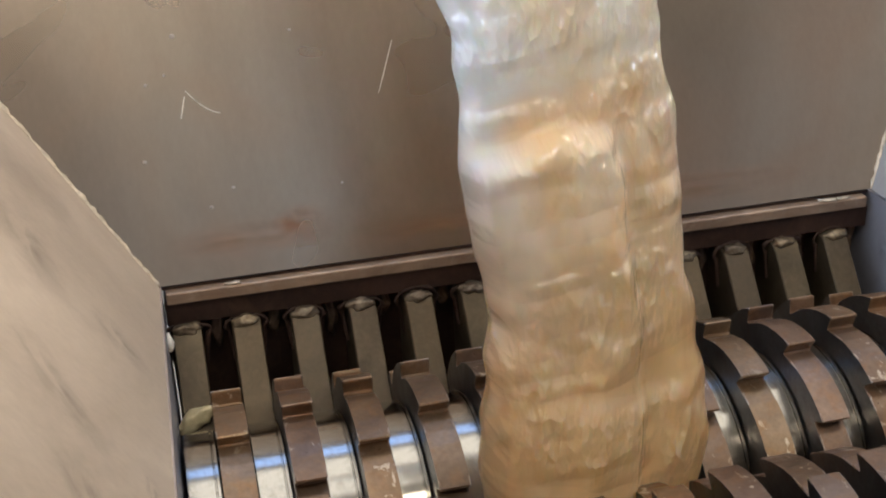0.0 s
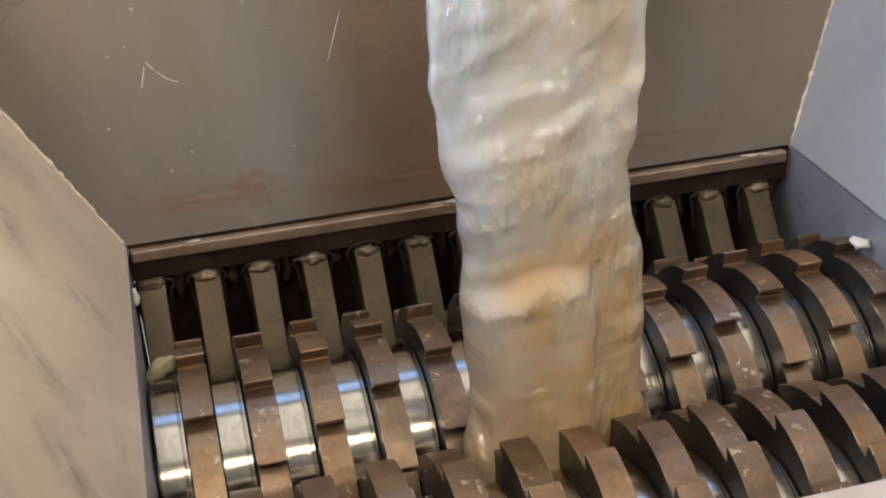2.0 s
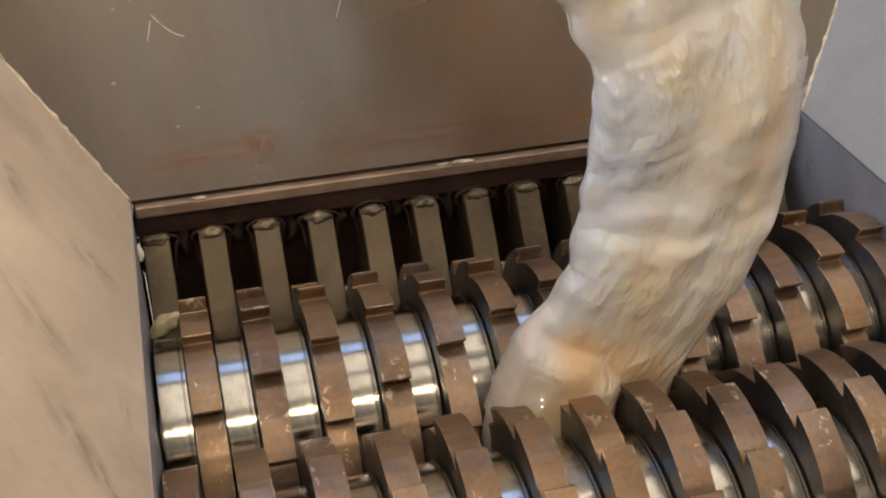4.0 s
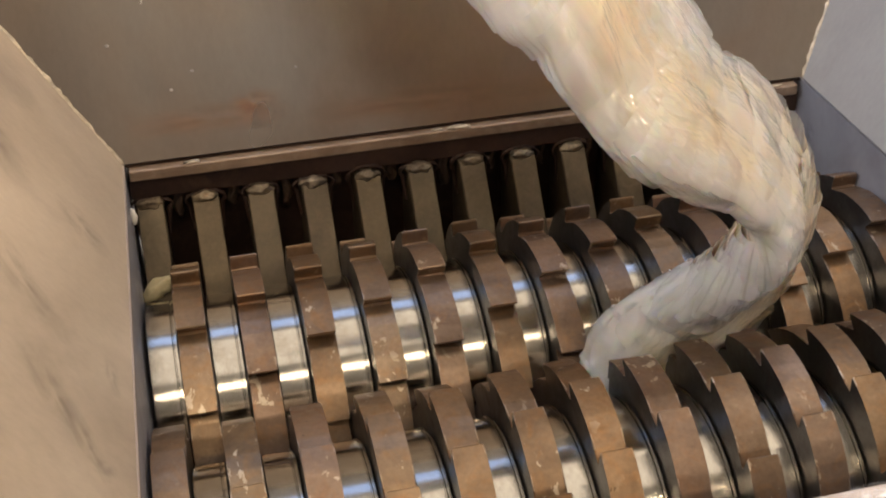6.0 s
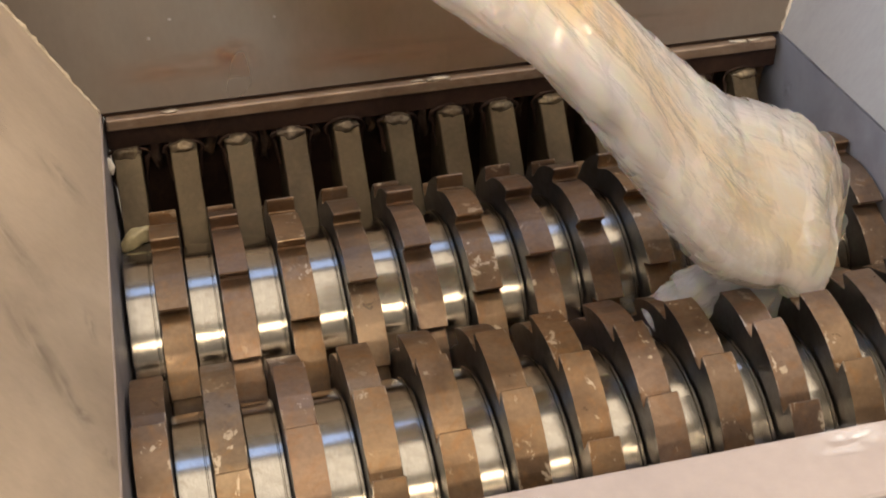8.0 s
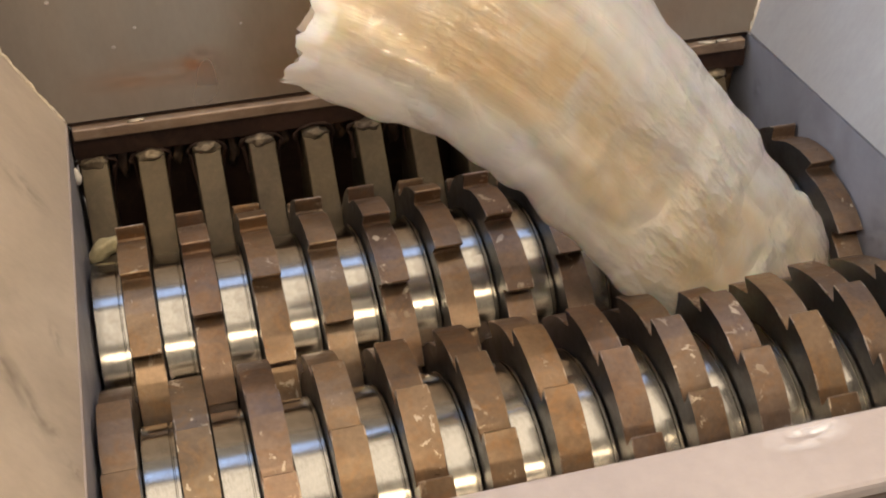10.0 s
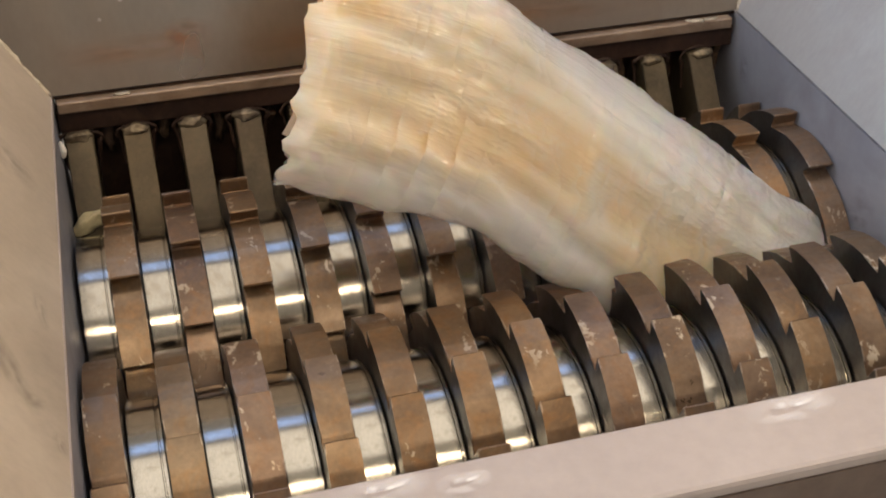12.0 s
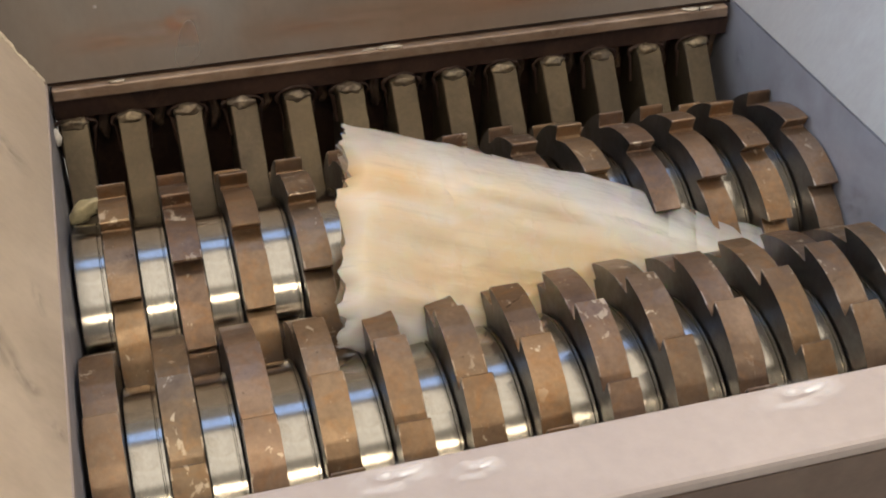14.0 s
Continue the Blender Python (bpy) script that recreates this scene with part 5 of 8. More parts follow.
    walk(film_folds[21], [
        (0, pose(0.1970, -0.2000, 0.2243, 0.5, 5.9, -174.9)), (1, pose(0.2113, -0.2000, 0.1671, 1.1, 8.0, -172.3)),
        (1.5, pose(0.2265, -0.2000, 0.1444, 1.9, 11.9, -170.9)), (2.1, pose(0.2334, -0.2000, 0.1163, 0.4, 4.7, -175.3)),
        (3, pose(0.2565, -0.2000, 0.0701, -0.0, -2.6, -179.9)), (3.6, pose(0.2818, -0.2000, 0.0382, 0.3, -14.2, 178.7)),
        (4.2, pose(0.2797, -0.2000, 0.0078, 2.1, -34.0, 176.3)), (6.3, pose(0.3021, -0.2000, -0.0820, 0.0, -0.0, -155.0)),
        (7, pose(0.3030, -0.2000, -0.1066, 0.0, -0.0, -155.0)), (7.5, pose(0.3202, -0.2000, -0.1318, 0.0, -0.0, -155.0)),
        (8.1, pose(0.3470, -0.2000, -0.1556, 0.0, -0.0, -122.0)), (10.3, pose(0.4681, -0.2000, -0.3008, 0.0, -0.0, -168.0)),
        (11, pose(0.4755, -0.2000, -0.3314, 0.0, -0.0, -168.0)), (11.5, pose(0.5032, -0.2000, -0.3726, 0.0, -0.0, -170.0)),
        (12, pose(0.5668, -0.2115, -0.4445, 0.0, -0.0, -170.0)), (12.5, pose(0.5949, -0.2166, -0.4491, 0.0, -0.0, -170.0)),
        (13.2, pose(0.6082, -0.2198, -0.4948, 0.0, -0.0, -168.0)), (13.5, pose(0.6104, -0.2192, -0.5153, 0.0, 0.0, -168.0)), (14, pose(0.6114, -0.2189, -0.5249, 0.0, -0.0, -168.0))])
    walk(film_folds[22], [
        (0, pose(0.1958, -0.2000, 0.2368, 0.5, 5.4, -175.1)), (1, pose(0.2097, -0.2000, 0.1796, 0.8, 6.4, -173.1)),
        (1.5, pose(0.2240, -0.2000, 0.1567, 1.4, 9.6, -171.6)), (2.1, pose(0.2324, -0.2000, 0.1288, 0.4, 4.8, -175.3)),
        (3, pose(0.2571, -0.2000, 0.0826, 0.0, -2.3, 179.3)), (3.6, pose(0.2850, -0.2000, 0.0502, 0.2, -10.3, 179.1)),
        (4.2, pose(0.2867, -0.2000, 0.0181, 1.8, -32.2, 176.6)), (6.3, pose(0.3043, -0.2002, -0.0707, -4.2, -8.3, -158.0)),
        (7, pose(0.3030, -0.2000, -0.0941, 0.0, -0.0, -155.0)), (7.5, pose(0.3202, -0.2000, -0.1193, 0.0, -0.0, -155.0)),
        (8.1, pose(0.3470, -0.2000, -0.1431, 0.0, -0.0, -122.0)), (10.3, pose(0.4681, -0.2000, -0.2859, 0.0, -0.0, -168.0)),
        (11, pose(0.4755, -0.2000, -0.3159, 0.0, -0.0, -168.0)), (11.5, pose(0.5032, -0.2000, -0.3565, 0.0, -0.0, -170.0)),
        (12, pose(0.5668, -0.2115, -0.4262, 0.0, -0.0, -170.0)), (12.5, pose(0.5949, -0.2166, -0.4303, 0.0, -0.0, -170.0)),
        (13.2, pose(0.6082, -0.2198, -0.4752, 0.0, -0.0, -168.0)), (13.5, pose(0.6104, -0.2192, -0.4955, 0.0, 0.0, -168.0)), (14, pose(0.6114, -0.2189, -0.5051, 0.0, -0.0, -168.0))])
    walk(film_folds[23], [
        (0, pose(0.1946, -0.2000, 0.2493, 0.4, 4.8, -175.3)), (1, pose(0.2083, -0.2000, 0.1920, 0.6, 5.4, -173.7)),
        (1.5, pose(0.2222, -0.2000, 0.1690, 1.0, 7.4, -172.5)), (2.1, pose(0.2315, -0.2000, 0.1413, 0.3, 4.3, -175.5)),
        (3, pose(0.2575, -0.2000, 0.0951, 0.1, -2.0, 178.4)), (3.6, pose(0.2871, -0.2000, 0.0626, 0.3, -9.4, 178.5)),
        (4.2, pose(0.2930, -0.2000, 0.0289, 2.2, -30.3, 175.6)), (6.3, pose(0.3069, -0.2004, -0.0596, -8.4, -19.8, -161.2)),
        (7, pose(0.3030, -0.2000, -0.0815, 0.0, -0.0, -155.0)), (7.5, pose(0.3202, -0.2000, -0.1068, 0.0, -0.0, -155.0)),
        (8.1, pose(0.3470, -0.2000, -0.1305, 0.0, -0.0, -122.0)), (10.3, pose(0.4681, -0.2000, -0.2709, 0.0, -0.0, -168.0)),
        (11, pose(0.4755, -0.2000, -0.3004, 0.0, -0.0, -168.0)), (11.5, pose(0.5032, -0.2000, -0.3404, 0.0, -0.0, -170.0)),
        (12, pose(0.5668, -0.2115, -0.4079, 0.0, -0.0, -170.0)), (12.5, pose(0.5949, -0.2166, -0.4115, 0.0, -0.0, -170.0)),
        (13.2, pose(0.6082, -0.2198, -0.4557, 0.0, -0.0, -168.0)), (13.5, pose(0.6104, -0.2192, -0.4758, 0.0, 0.0, -168.0)), (14, pose(0.6114, -0.2189, -0.4853, 0.0, -0.0, -168.0))])
    walk(film_folds[24], [
        (0, pose(0.1937, -0.2000, 0.2618, 0.3, 4.1, -175.6)), (1, pose(0.2071, -0.2000, 0.2045, 0.6, 5.3, -173.9)),
        (1.5, pose(0.2209, -0.2000, 0.1814, 0.6, 5.1, -173.6)), (2.1, pose(0.2308, -0.2000, 0.1538, 0.2, 3.0, -176.0)),
        (3, pose(0.2579, -0.2000, 0.1077, 0.1, -1.6, 177.6)), (3.6, pose(0.2889, -0.2000, 0.0750, 0.3, -8.2, 177.9)),
        (4.2, pose(0.2994, -0.2000, 0.0397, 2.5, -28.4, 174.7)), (6.3, pose(0.3120, -0.2008, -0.0497, -12.6, -32.1, -161.8)),
        (7, pose(0.3054, -0.2002, -0.0705, -4.5, -9.2, -158.3)), (7.5, pose(0.3202, -0.2000, -0.0942, 0.0, -0.0, -155.0)),
        (8.1, pose(0.3470, -0.2000, -0.1180, 0.0, -0.0, -122.0)), (10.3, pose(0.4681, -0.2000, -0.2559, 0.0, -0.0, -168.0)),
        (11, pose(0.4755, -0.2000, -0.2849, 0.0, -0.0, -168.0)), (11.5, pose(0.5032, -0.2000, -0.3244, 0.0, -0.0, -170.0)),
        (12, pose(0.5668, -0.2115, -0.3895, 0.0, -0.0, -170.0)), (12.5, pose(0.5949, -0.2166, -0.3927, 0.0, -0.0, -170.0)),
        (13.2, pose(0.6082, -0.2198, -0.4361, 0.0, -0.0, -168.0)), (13.5, pose(0.6104, -0.2192, -0.4561, 0.0, 0.0, -168.0)), (14, pose(0.6114, -0.2189, -0.4655, 0.0, -0.0, -168.0))])
    walk(film_folds[25], [
        (0, pose(0.1928, -0.2000, 0.2743, 0.3, 3.6, -175.7)), (1, pose(0.2060, -0.2000, 0.2170, 0.5, 5.2, -174.2)),
        (1.5, pose(0.2199, -0.2000, 0.1939, 0.2, 2.4, -174.8)), (2.1, pose(0.2301, -0.2000, 0.1663, 0.1, 1.6, -176.4)),
        (3, pose(0.2583, -0.2000, 0.1202, 0.1, -1.5, 176.7)), (3.6, pose(0.2907, -0.2000, 0.0874, 0.3, -7.0, 177.3)),
        (4.2, pose(0.3053, -0.2000, 0.0508, 3.1, -27.7, 173.3)), (6.3, pose(0.3198, -0.2015, -0.0414, -18.8, -43.3, -158.3)),
        (7, pose(0.3082, -0.2004, -0.0597, -9.1, -22.3, -161.8)), (7.5, pose(0.3202, -0.2000, -0.0817, 0.0, -0.0, -155.0)),
        (8.1, pose(0.3470, -0.2000, -0.1055, 0.0, -0.0, -122.0)), (10.3, pose(0.4681, -0.2000, -0.2409, 0.0, -0.0, -168.0)),
        (11, pose(0.4755, -0.2000, -0.2694, 0.0, -0.0, -168.0)), (11.5, pose(0.5032, -0.2000, -0.3083, 0.0, -0.0, -170.0)),
        (12, pose(0.5668, -0.2115, -0.3712, 0.0, -0.0, -170.0)), (12.5, pose(0.5949, -0.2166, -0.3739, 0.0, -0.0, -170.0)),
        (13.2, pose(0.6082, -0.2198, -0.4165, 0.0, -0.0, -168.0)), (13.5, pose(0.6104, -0.2192, -0.4364, 0.0, 0.0, -168.0)), (14, pose(0.6114, -0.2189, -0.4458, 0.0, -0.0, -168.0))])
    walk(film_folds[26], [
        (0, pose(0.1921, -0.2000, 0.2868, 0.2, 3.1, -175.9)), (1, pose(0.2049, -0.2000, 0.2295, 0.5, 5.0, -174.5)),
        (1.5, pose(0.2194, -0.2000, 0.2064, 0.1, 1.6, -175.3)), (2.1, pose(0.2301, -0.2000, 0.1788, 0.0, 0.3, -177.1)),
        (3, pose(0.2588, -0.2000, 0.1327, 0.2, -2.4, 175.4)), (3.6, pose(0.2920, -0.2000, 0.0998, 0.3, -5.7, 176.7)),
        (4.2, pose(0.3104, -0.2000, 0.0621, 2.9, -24.3, 173.0)), (6.3, pose(0.3278, -0.2021, -0.0332, -26.7, -51.6, -152.0)),
        (7, pose(0.3137, -0.2009, -0.0505, -13.8, -36.5, -162.2)), (7.5, pose(0.3229, -0.2002, -0.0711, -5.0, -10.3, -158.6)),
        (8.1, pose(0.3470, -0.2000, -0.0929, 0.0, -0.0, -122.0)), (10.3, pose(0.4681, -0.2000, -0.2259, 0.0, -0.0, -168.0)),
        (11, pose(0.4755, -0.2000, -0.2539, 0.0, -0.0, -168.0)), (11.5, pose(0.5032, -0.2000, -0.2923, 0.0, -0.0, -170.0)),
        (12, pose(0.5668, -0.2115, -0.3528, 0.0, -0.0, -170.0)), (12.5, pose(0.5949, -0.2166, -0.3550, 0.0, -0.0, -170.0)),
        (13.2, pose(0.6082, -0.2198, -0.3970, 0.0, -0.0, -168.0)), (13.5, pose(0.6104, -0.2192, -0.4167, 0.0, 0.0, -168.0)), (14, pose(0.6114, -0.2189, -0.4260, 0.0, -0.0, -168.0))])
    walk(film_folds[27], [
        (0, pose(0.1914, -0.2000, 0.2993, 0.2, 2.7, -176.1)), (1, pose(0.2039, -0.2000, 0.2420, 0.4, 4.6, -174.9)),
        (1.5, pose(0.2191, -0.2000, 0.2189, 0.1, 0.8, -175.8)), (2.1, pose(0.2301, -0.2000, 0.1914, -0.0, -1.0, -177.8)),
        (3, pose(0.2594, -0.2000, 0.1452, 0.3, -3.2, 174.2)), (3.6, pose(0.2932, -0.2000, 0.1123, 0.3, -4.4, 176.0)),
        (4.2, pose(0.3154, -0.2000, 0.0735, 2.6, -20.9, 172.8)), (6.3, pose(0.3382, -0.2030, -0.0262, -30.3, -49.9, -147.3)),
        (7, pose(0.3221, -0.2015, -0.0432, -21.3, -49.2, -157.4)), (7.5, pose(0.3258, -0.2005, -0.0608, -10.1, -25.8, -162.5)),
        (8.1, pose(0.3470, -0.2000, -0.0804, 0.0, -0.0, -122.0)), (10.3, pose(0.4681, -0.2000, -0.2109, 0.0, -0.0, -168.0)),
        (11, pose(0.4755, -0.2000, -0.2384, 0.0, -0.0, -168.0)), (11.5, pose(0.5032, -0.2000, -0.2762, 0.0, -0.0, -170.0)),
        (12, pose(0.5668, -0.2115, -0.3345, 0.0, -0.0, -170.0)), (12.5, pose(0.5949, -0.2166, -0.3362, 0.0, -0.0, -170.0)),
        (13.2, pose(0.6082, -0.2198, -0.3774, 0.0, -0.0, -168.0)), (13.5, pose(0.6104, -0.2192, -0.3970, 0.0, 0.0, -168.0)), (14, pose(0.6114, -0.2189, -0.4062, 0.0, -0.0, -168.0))])
    walk(film_folds[28], [
        (0, pose(0.1908, -0.2000, 0.3119, 0.2, 2.4, -176.1)), (1, pose(0.2029, -0.2000, 0.2545, 0.3, 3.9, -175.4)),
        (1.5, pose(0.2191, -0.2000, 0.2315, 0.0, 0.0, -176.3)), (2.1, pose(0.2303, -0.2000, 0.2039, -0.0, -1.6, -178.2)),
        (3, pose(0.2602, -0.2000, 0.1578, 0.5, -4.1, 173.5)), (3.6, pose(0.2939, -0.2000, 0.1248, 0.3, -3.2, 175.3)),
        (4.2, pose(0.3194, -0.2000, 0.0853, 2.3, -17.4, 172.5)), (6.3, pose(0.3471, -0.2038, -0.0181, -29.0, -41.3, -145.4)),
        (7, pose(0.3307, -0.2022, -0.0360, -32.1, -57.9, -148.1)), (7.5, pose(0.3320, -0.2010, -0.0525, -15.9, -43.5, -162.3)),
        (8.1, pose(0.3486, -0.2001, -0.0692, -5.5, -3.2, -124.1)), (10.3, pose(0.4681, -0.2000, -0.1959, 0.0, -0.0, -168.0)),
        (11, pose(0.4755, -0.2000, -0.2229, 0.0, -0.0, -168.0)), (11.5, pose(0.5032, -0.2000, -0.2601, 0.0, -0.0, -170.0)),
        (12, pose(0.5668, -0.2115, -0.3161, 0.0, -0.0, -170.0)), (12.5, pose(0.5949, -0.2166, -0.3174, 0.0, -0.0, -170.0)),
        (13.2, pose(0.6082, -0.2198, -0.3578, 0.0, -0.0, -168.0)), (13.5, pose(0.6104, -0.2192, -0.3772, 0.0, 0.0, -168.0)), (14, pose(0.6114, -0.2189, -0.3864, 0.0, -0.0, -168.0))])
    walk(film_folds[29], [
        (0, pose(0.1903, -0.2000, 0.3244, 0.2, 2.4, -176.1)), (1, pose(0.2021, -0.2000, 0.2670, 0.2, 3.3, -175.8)),
        (1.5, pose(0.2190, -0.2000, 0.2440, -0.0, -0.7, -176.7)), (2.1, pose(0.2306, -0.2000, 0.2164, -0.0, -1.6, -178.5)),
        (3, pose(0.2612, -0.2000, 0.1702, 0.6, -5.0, 173.2)), (3.6, pose(0.2946, -0.2000, 0.1373, 0.2, -2.2, 174.6)),
        (4.2, pose(0.3227, -0.2000, 0.0972, 1.9, -14.0, 172.1)), (6.3, pose(0.3560, -0.2047, -0.0099, -26.9, -32.6, -143.1)),
        (7, pose(0.3415, -0.2031, -0.0300, -35.1, -54.3, -143.8)), (7.5, pose(0.3415, -0.2018, -0.0463, -28.1, -58.8, -152.7)),
        (8.1, pose(0.3517, -0.2003, -0.0594, -19.0, -13.4, -127.9)), (10.3, pose(0.4681, -0.2000, -0.1809, 0.0, -0.0, -168.0)),
        (11, pose(0.4755, -0.2000, -0.2074, 0.0, -0.0, -168.0)), (11.5, pose(0.5032, -0.2000, -0.2441, 0.0, -0.0, -170.0)),
        (12, pose(0.5668, -0.2115, -0.2978, 0.0, -0.0, -170.0)), (12.5, pose(0.5949, -0.2166, -0.2986, 0.0, -0.0, -170.0)),
        (13.2, pose(0.6082, -0.2198, -0.3383, 0.0, -0.0, -168.0)), (13.5, pose(0.6104, -0.2192, -0.3575, 0.0, 0.0, -168.0)), (14, pose(0.6114, -0.2189, -0.3666, 0.0, -0.0, -168.0))])
    walk(film_folds[30], [
        (0, pose(0.1898, -0.2000, 0.3369, 0.2, 2.4, -176.1)), (1, pose(0.2015, -0.2000, 0.2795, 0.2, 2.7, -176.1)),
        (1.5, pose(0.2191, -0.2000, 0.2566, -0.0, -0.5, -176.8)), (2.1, pose(0.2310, -0.2000, 0.2290, -0.0, -1.7, -178.8)),
        (3, pose(0.2622, -0.2000, 0.1827, 0.6, -5.2, 173.2)), (3.6, pose(0.2949, -0.2000, 0.1498, 0.1, -1.3, 175.3)),
        (4.2, pose(0.3256, -0.2000, 0.1093, 1.5, -10.5, 171.8)), (6.3, pose(0.3630, -0.2055, -0.0003, -23.8, -24.4, -140.5)),
        (7, pose(0.3517, -0.2041, -0.0232, -34.3, -47.0, -142.3)), (7.5, pose(0.3518, -0.2026, -0.0407, -46.0, -65.5, -136.1)),
        (8.1, pose(0.3555, -0.2006, -0.0501, -35.4, -28.4, -127.7)), (10.3, pose(0.4681, -0.2000, -0.1659, 0.0, -0.0, -168.0)),
        (11, pose(0.4755, -0.2000, -0.1919, 0.0, -0.0, -168.0)), (11.5, pose(0.5032, -0.2000, -0.2280, 0.0, -0.0, -170.0)),
        (12, pose(0.5668, -0.2115, -0.2795, 0.0, -0.0, -170.0)), (12.5, pose(0.5949, -0.2166, -0.2798, 0.0, -0.0, -170.0)),
        (13.2, pose(0.6082, -0.2198, -0.3187, 0.0, -0.0, -168.0)), (13.5, pose(0.6104, -0.2192, -0.3378, 0.0, 0.0, -168.0)), (14, pose(0.6114, -0.2189, -0.3468, 0.0, -0.0, -168.0))])
    walk(film_folds[31], [
        (0, pose(0.1893, -0.2000, 0.3494, 0.2, 2.4, -176.1)), (1, pose(0.2009, -0.2000, 0.2920, 0.1, 2.1, -176.3)),
        (1.5, pose(0.2192, -0.2000, 0.2691, -0.0, -0.2, -176.9)), (2.1, pose(0.2314, -0.2000, 0.2415, -0.0, -1.7, -179.3)),
        (3, pose(0.2632, -0.2000, 0.1952, 0.5, -4.2, 173.5)), (3.6, pose(0.2951, -0.2000, 0.1624, 0.0, -0.3, 176.7)),
        (4.2, pose(0.3267, -0.2000, 0.1215, 0.7, -5.2, 172.1)), (6.3, pose(0.3688, -0.2064, 0.0103, -20.2, -16.9, -137.6)),
        (7, pose(0.3619, -0.2050, -0.0164, -33.1, -39.7, -140.4)), (7.5, pose(0.3640, -0.2039, -0.0359, -46.2, -59.1, -135.0)),
        (8.1, pose(0.3667, -0.2013, -0.0451, -58.6, -43.7, -116.8)), (10.3, pose(0.4666, -0.2000, -0.1514, 1.4, 5.6, -165.9)),
        (11, pose(0.4755, -0.2000, -0.1764, 0.0, -0.0, -168.0)), (11.5, pose(0.5032, -0.2000, -0.2120, 0.0, -0.0, -170.0)),
        (12, pose(0.5668, -0.2115, -0.2611, 0.0, -0.0, -170.0)), (12.5, pose(0.5949, -0.2166, -0.2610, 0.0, -0.0, -170.0)),
        (13.2, pose(0.6082, -0.2198, -0.2991, 0.0, -0.0, -168.0)), (13.5, pose(0.6104, -0.2192, -0.3181, 0.0, 0.0, -168.0)), (14, pose(0.6114, -0.2189, -0.3271, 0.0, -0.0, -168.0))])
    walk(film_folds[32], [
        (0, pose(0.1887, -0.2000, 0.3620, 0.2, 2.4, -176.1)), (1, pose(0.2005, -0.2000, 0.3045, 0.1, 2.0, -176.3)),
        (1.5, pose(0.2192, -0.2000, 0.2816, 0.0, 0.2, -176.9)), (2.1, pose(0.2316, -0.2000, 0.2540, -0.0, -1.3, -179.7)),
        (3, pose(0.2641, -0.2000, 0.2077, 0.3, -3.3, 173.9)), (3.6, pose(0.2949, -0.2000, 0.1749, -0.0, 1.5, 178.4)),
        (4.2, pose(0.3279, -0.2000, 0.1338, -0.0, 0.2, 172.4)), (6.3, pose(0.3743, -0.2073, 0.0211, -17.2, -11.5, -134.2)),
        (7, pose(0.3702, -0.2060, -0.0075, -31.1, -32.8, -138.6)), (7.5, pose(0.3762, -0.2051, -0.0311, -46.0, -52.6, -134.0)),
        (8.1, pose(0.3783, -0.2021, -0.0404, -79.9, -49.5, -101.6)), (10.3, pose(0.4646, -0.2000, -0.1370, 4.2, 13.5, -162.6)),
        (11, pose(0.4748, -0.2000, -0.1611, 0.6, 2.7, -167.0)), (11.5, pose(0.5032, -0.2000, -0.1959, 0.0, -0.0, -170.0)),
        (12, pose(0.5668, -0.2115, -0.2428, 0.0, -0.0, -170.0)), (12.5, pose(0.5949, -0.2166, -0.2422, 0.0, -0.0, -170.0)),
        (13.2, pose(0.6082, -0.2198, -0.2796, 0.0, -0.0, -168.0)), (13.5, pose(0.6104, -0.2192, -0.2984, 0.0, 0.0, -168.0)), (14, pose(0.6114, -0.2189, -0.3073, 0.0, -0.0, -168.0))])
    walk(film_folds[33], [
        (0, pose(0.1882, -0.2000, 0.3745, 0.2, 2.4, -176.1)), (1, pose(0.2000, -0.2000, 0.3171, 0.1, 2.0, -176.3)),
        (1.5, pose(0.2191, -0.2000, 0.2942, 0.0, 0.5, -176.8)), (2.1, pose(0.2319, -0.2000, 0.2666, 0.0, -0.9, 179.9)),
        (3, pose(0.2646, -0.2000, 0.2203, 0.2, -2.4, 175.5)), (3.6, pose(0.2940, -0.2000, 0.1873, 0.0, 4.5, -179.5)),
        (4.2, pose(0.3268, -0.2000, 0.1460, -0.5, 5.6, 175.3)), (6.3, pose(0.3780, -0.2081, 0.0328, -16.0, -9.1, -131.2)),
        (7, pose(0.3784, -0.2070, 0.0016, -28.8, -26.2, -136.3)), (7.5, pose(0.3876, -0.2065, -0.0249, -44.9, -46.7, -133.6)),
        (8.1, pose(0.3930, -0.2031, -0.0383, -77.9, -48.8, -103.2)), (10.3, pose(0.4596, -0.2000, -0.1235, 8.0, 21.2, -158.9)),
        (11, pose(0.4726, -0.2000, -0.1463, 3.3, 11.3, -163.6)), (11.5, pose(0.5024, -0.2000, -0.1802, 0.7, 3.4, -168.8)),
        (12, pose(0.5668, -0.2115, -0.2244, 0.0, -0.0, -170.0)), (12.5, pose(0.5949, -0.2166, -0.2234, 0.0, -0.0, -170.0)),
        (13.2, pose(0.6082, -0.2198, -0.2600, 0.0, -0.0, -168.0)), (13.5, pose(0.6104, -0.2192, -0.2787, 0.0, 0.0, -168.0)), (14, pose(0.6114, -0.2189, -0.2875, 0.0, -0.0, -168.0))])
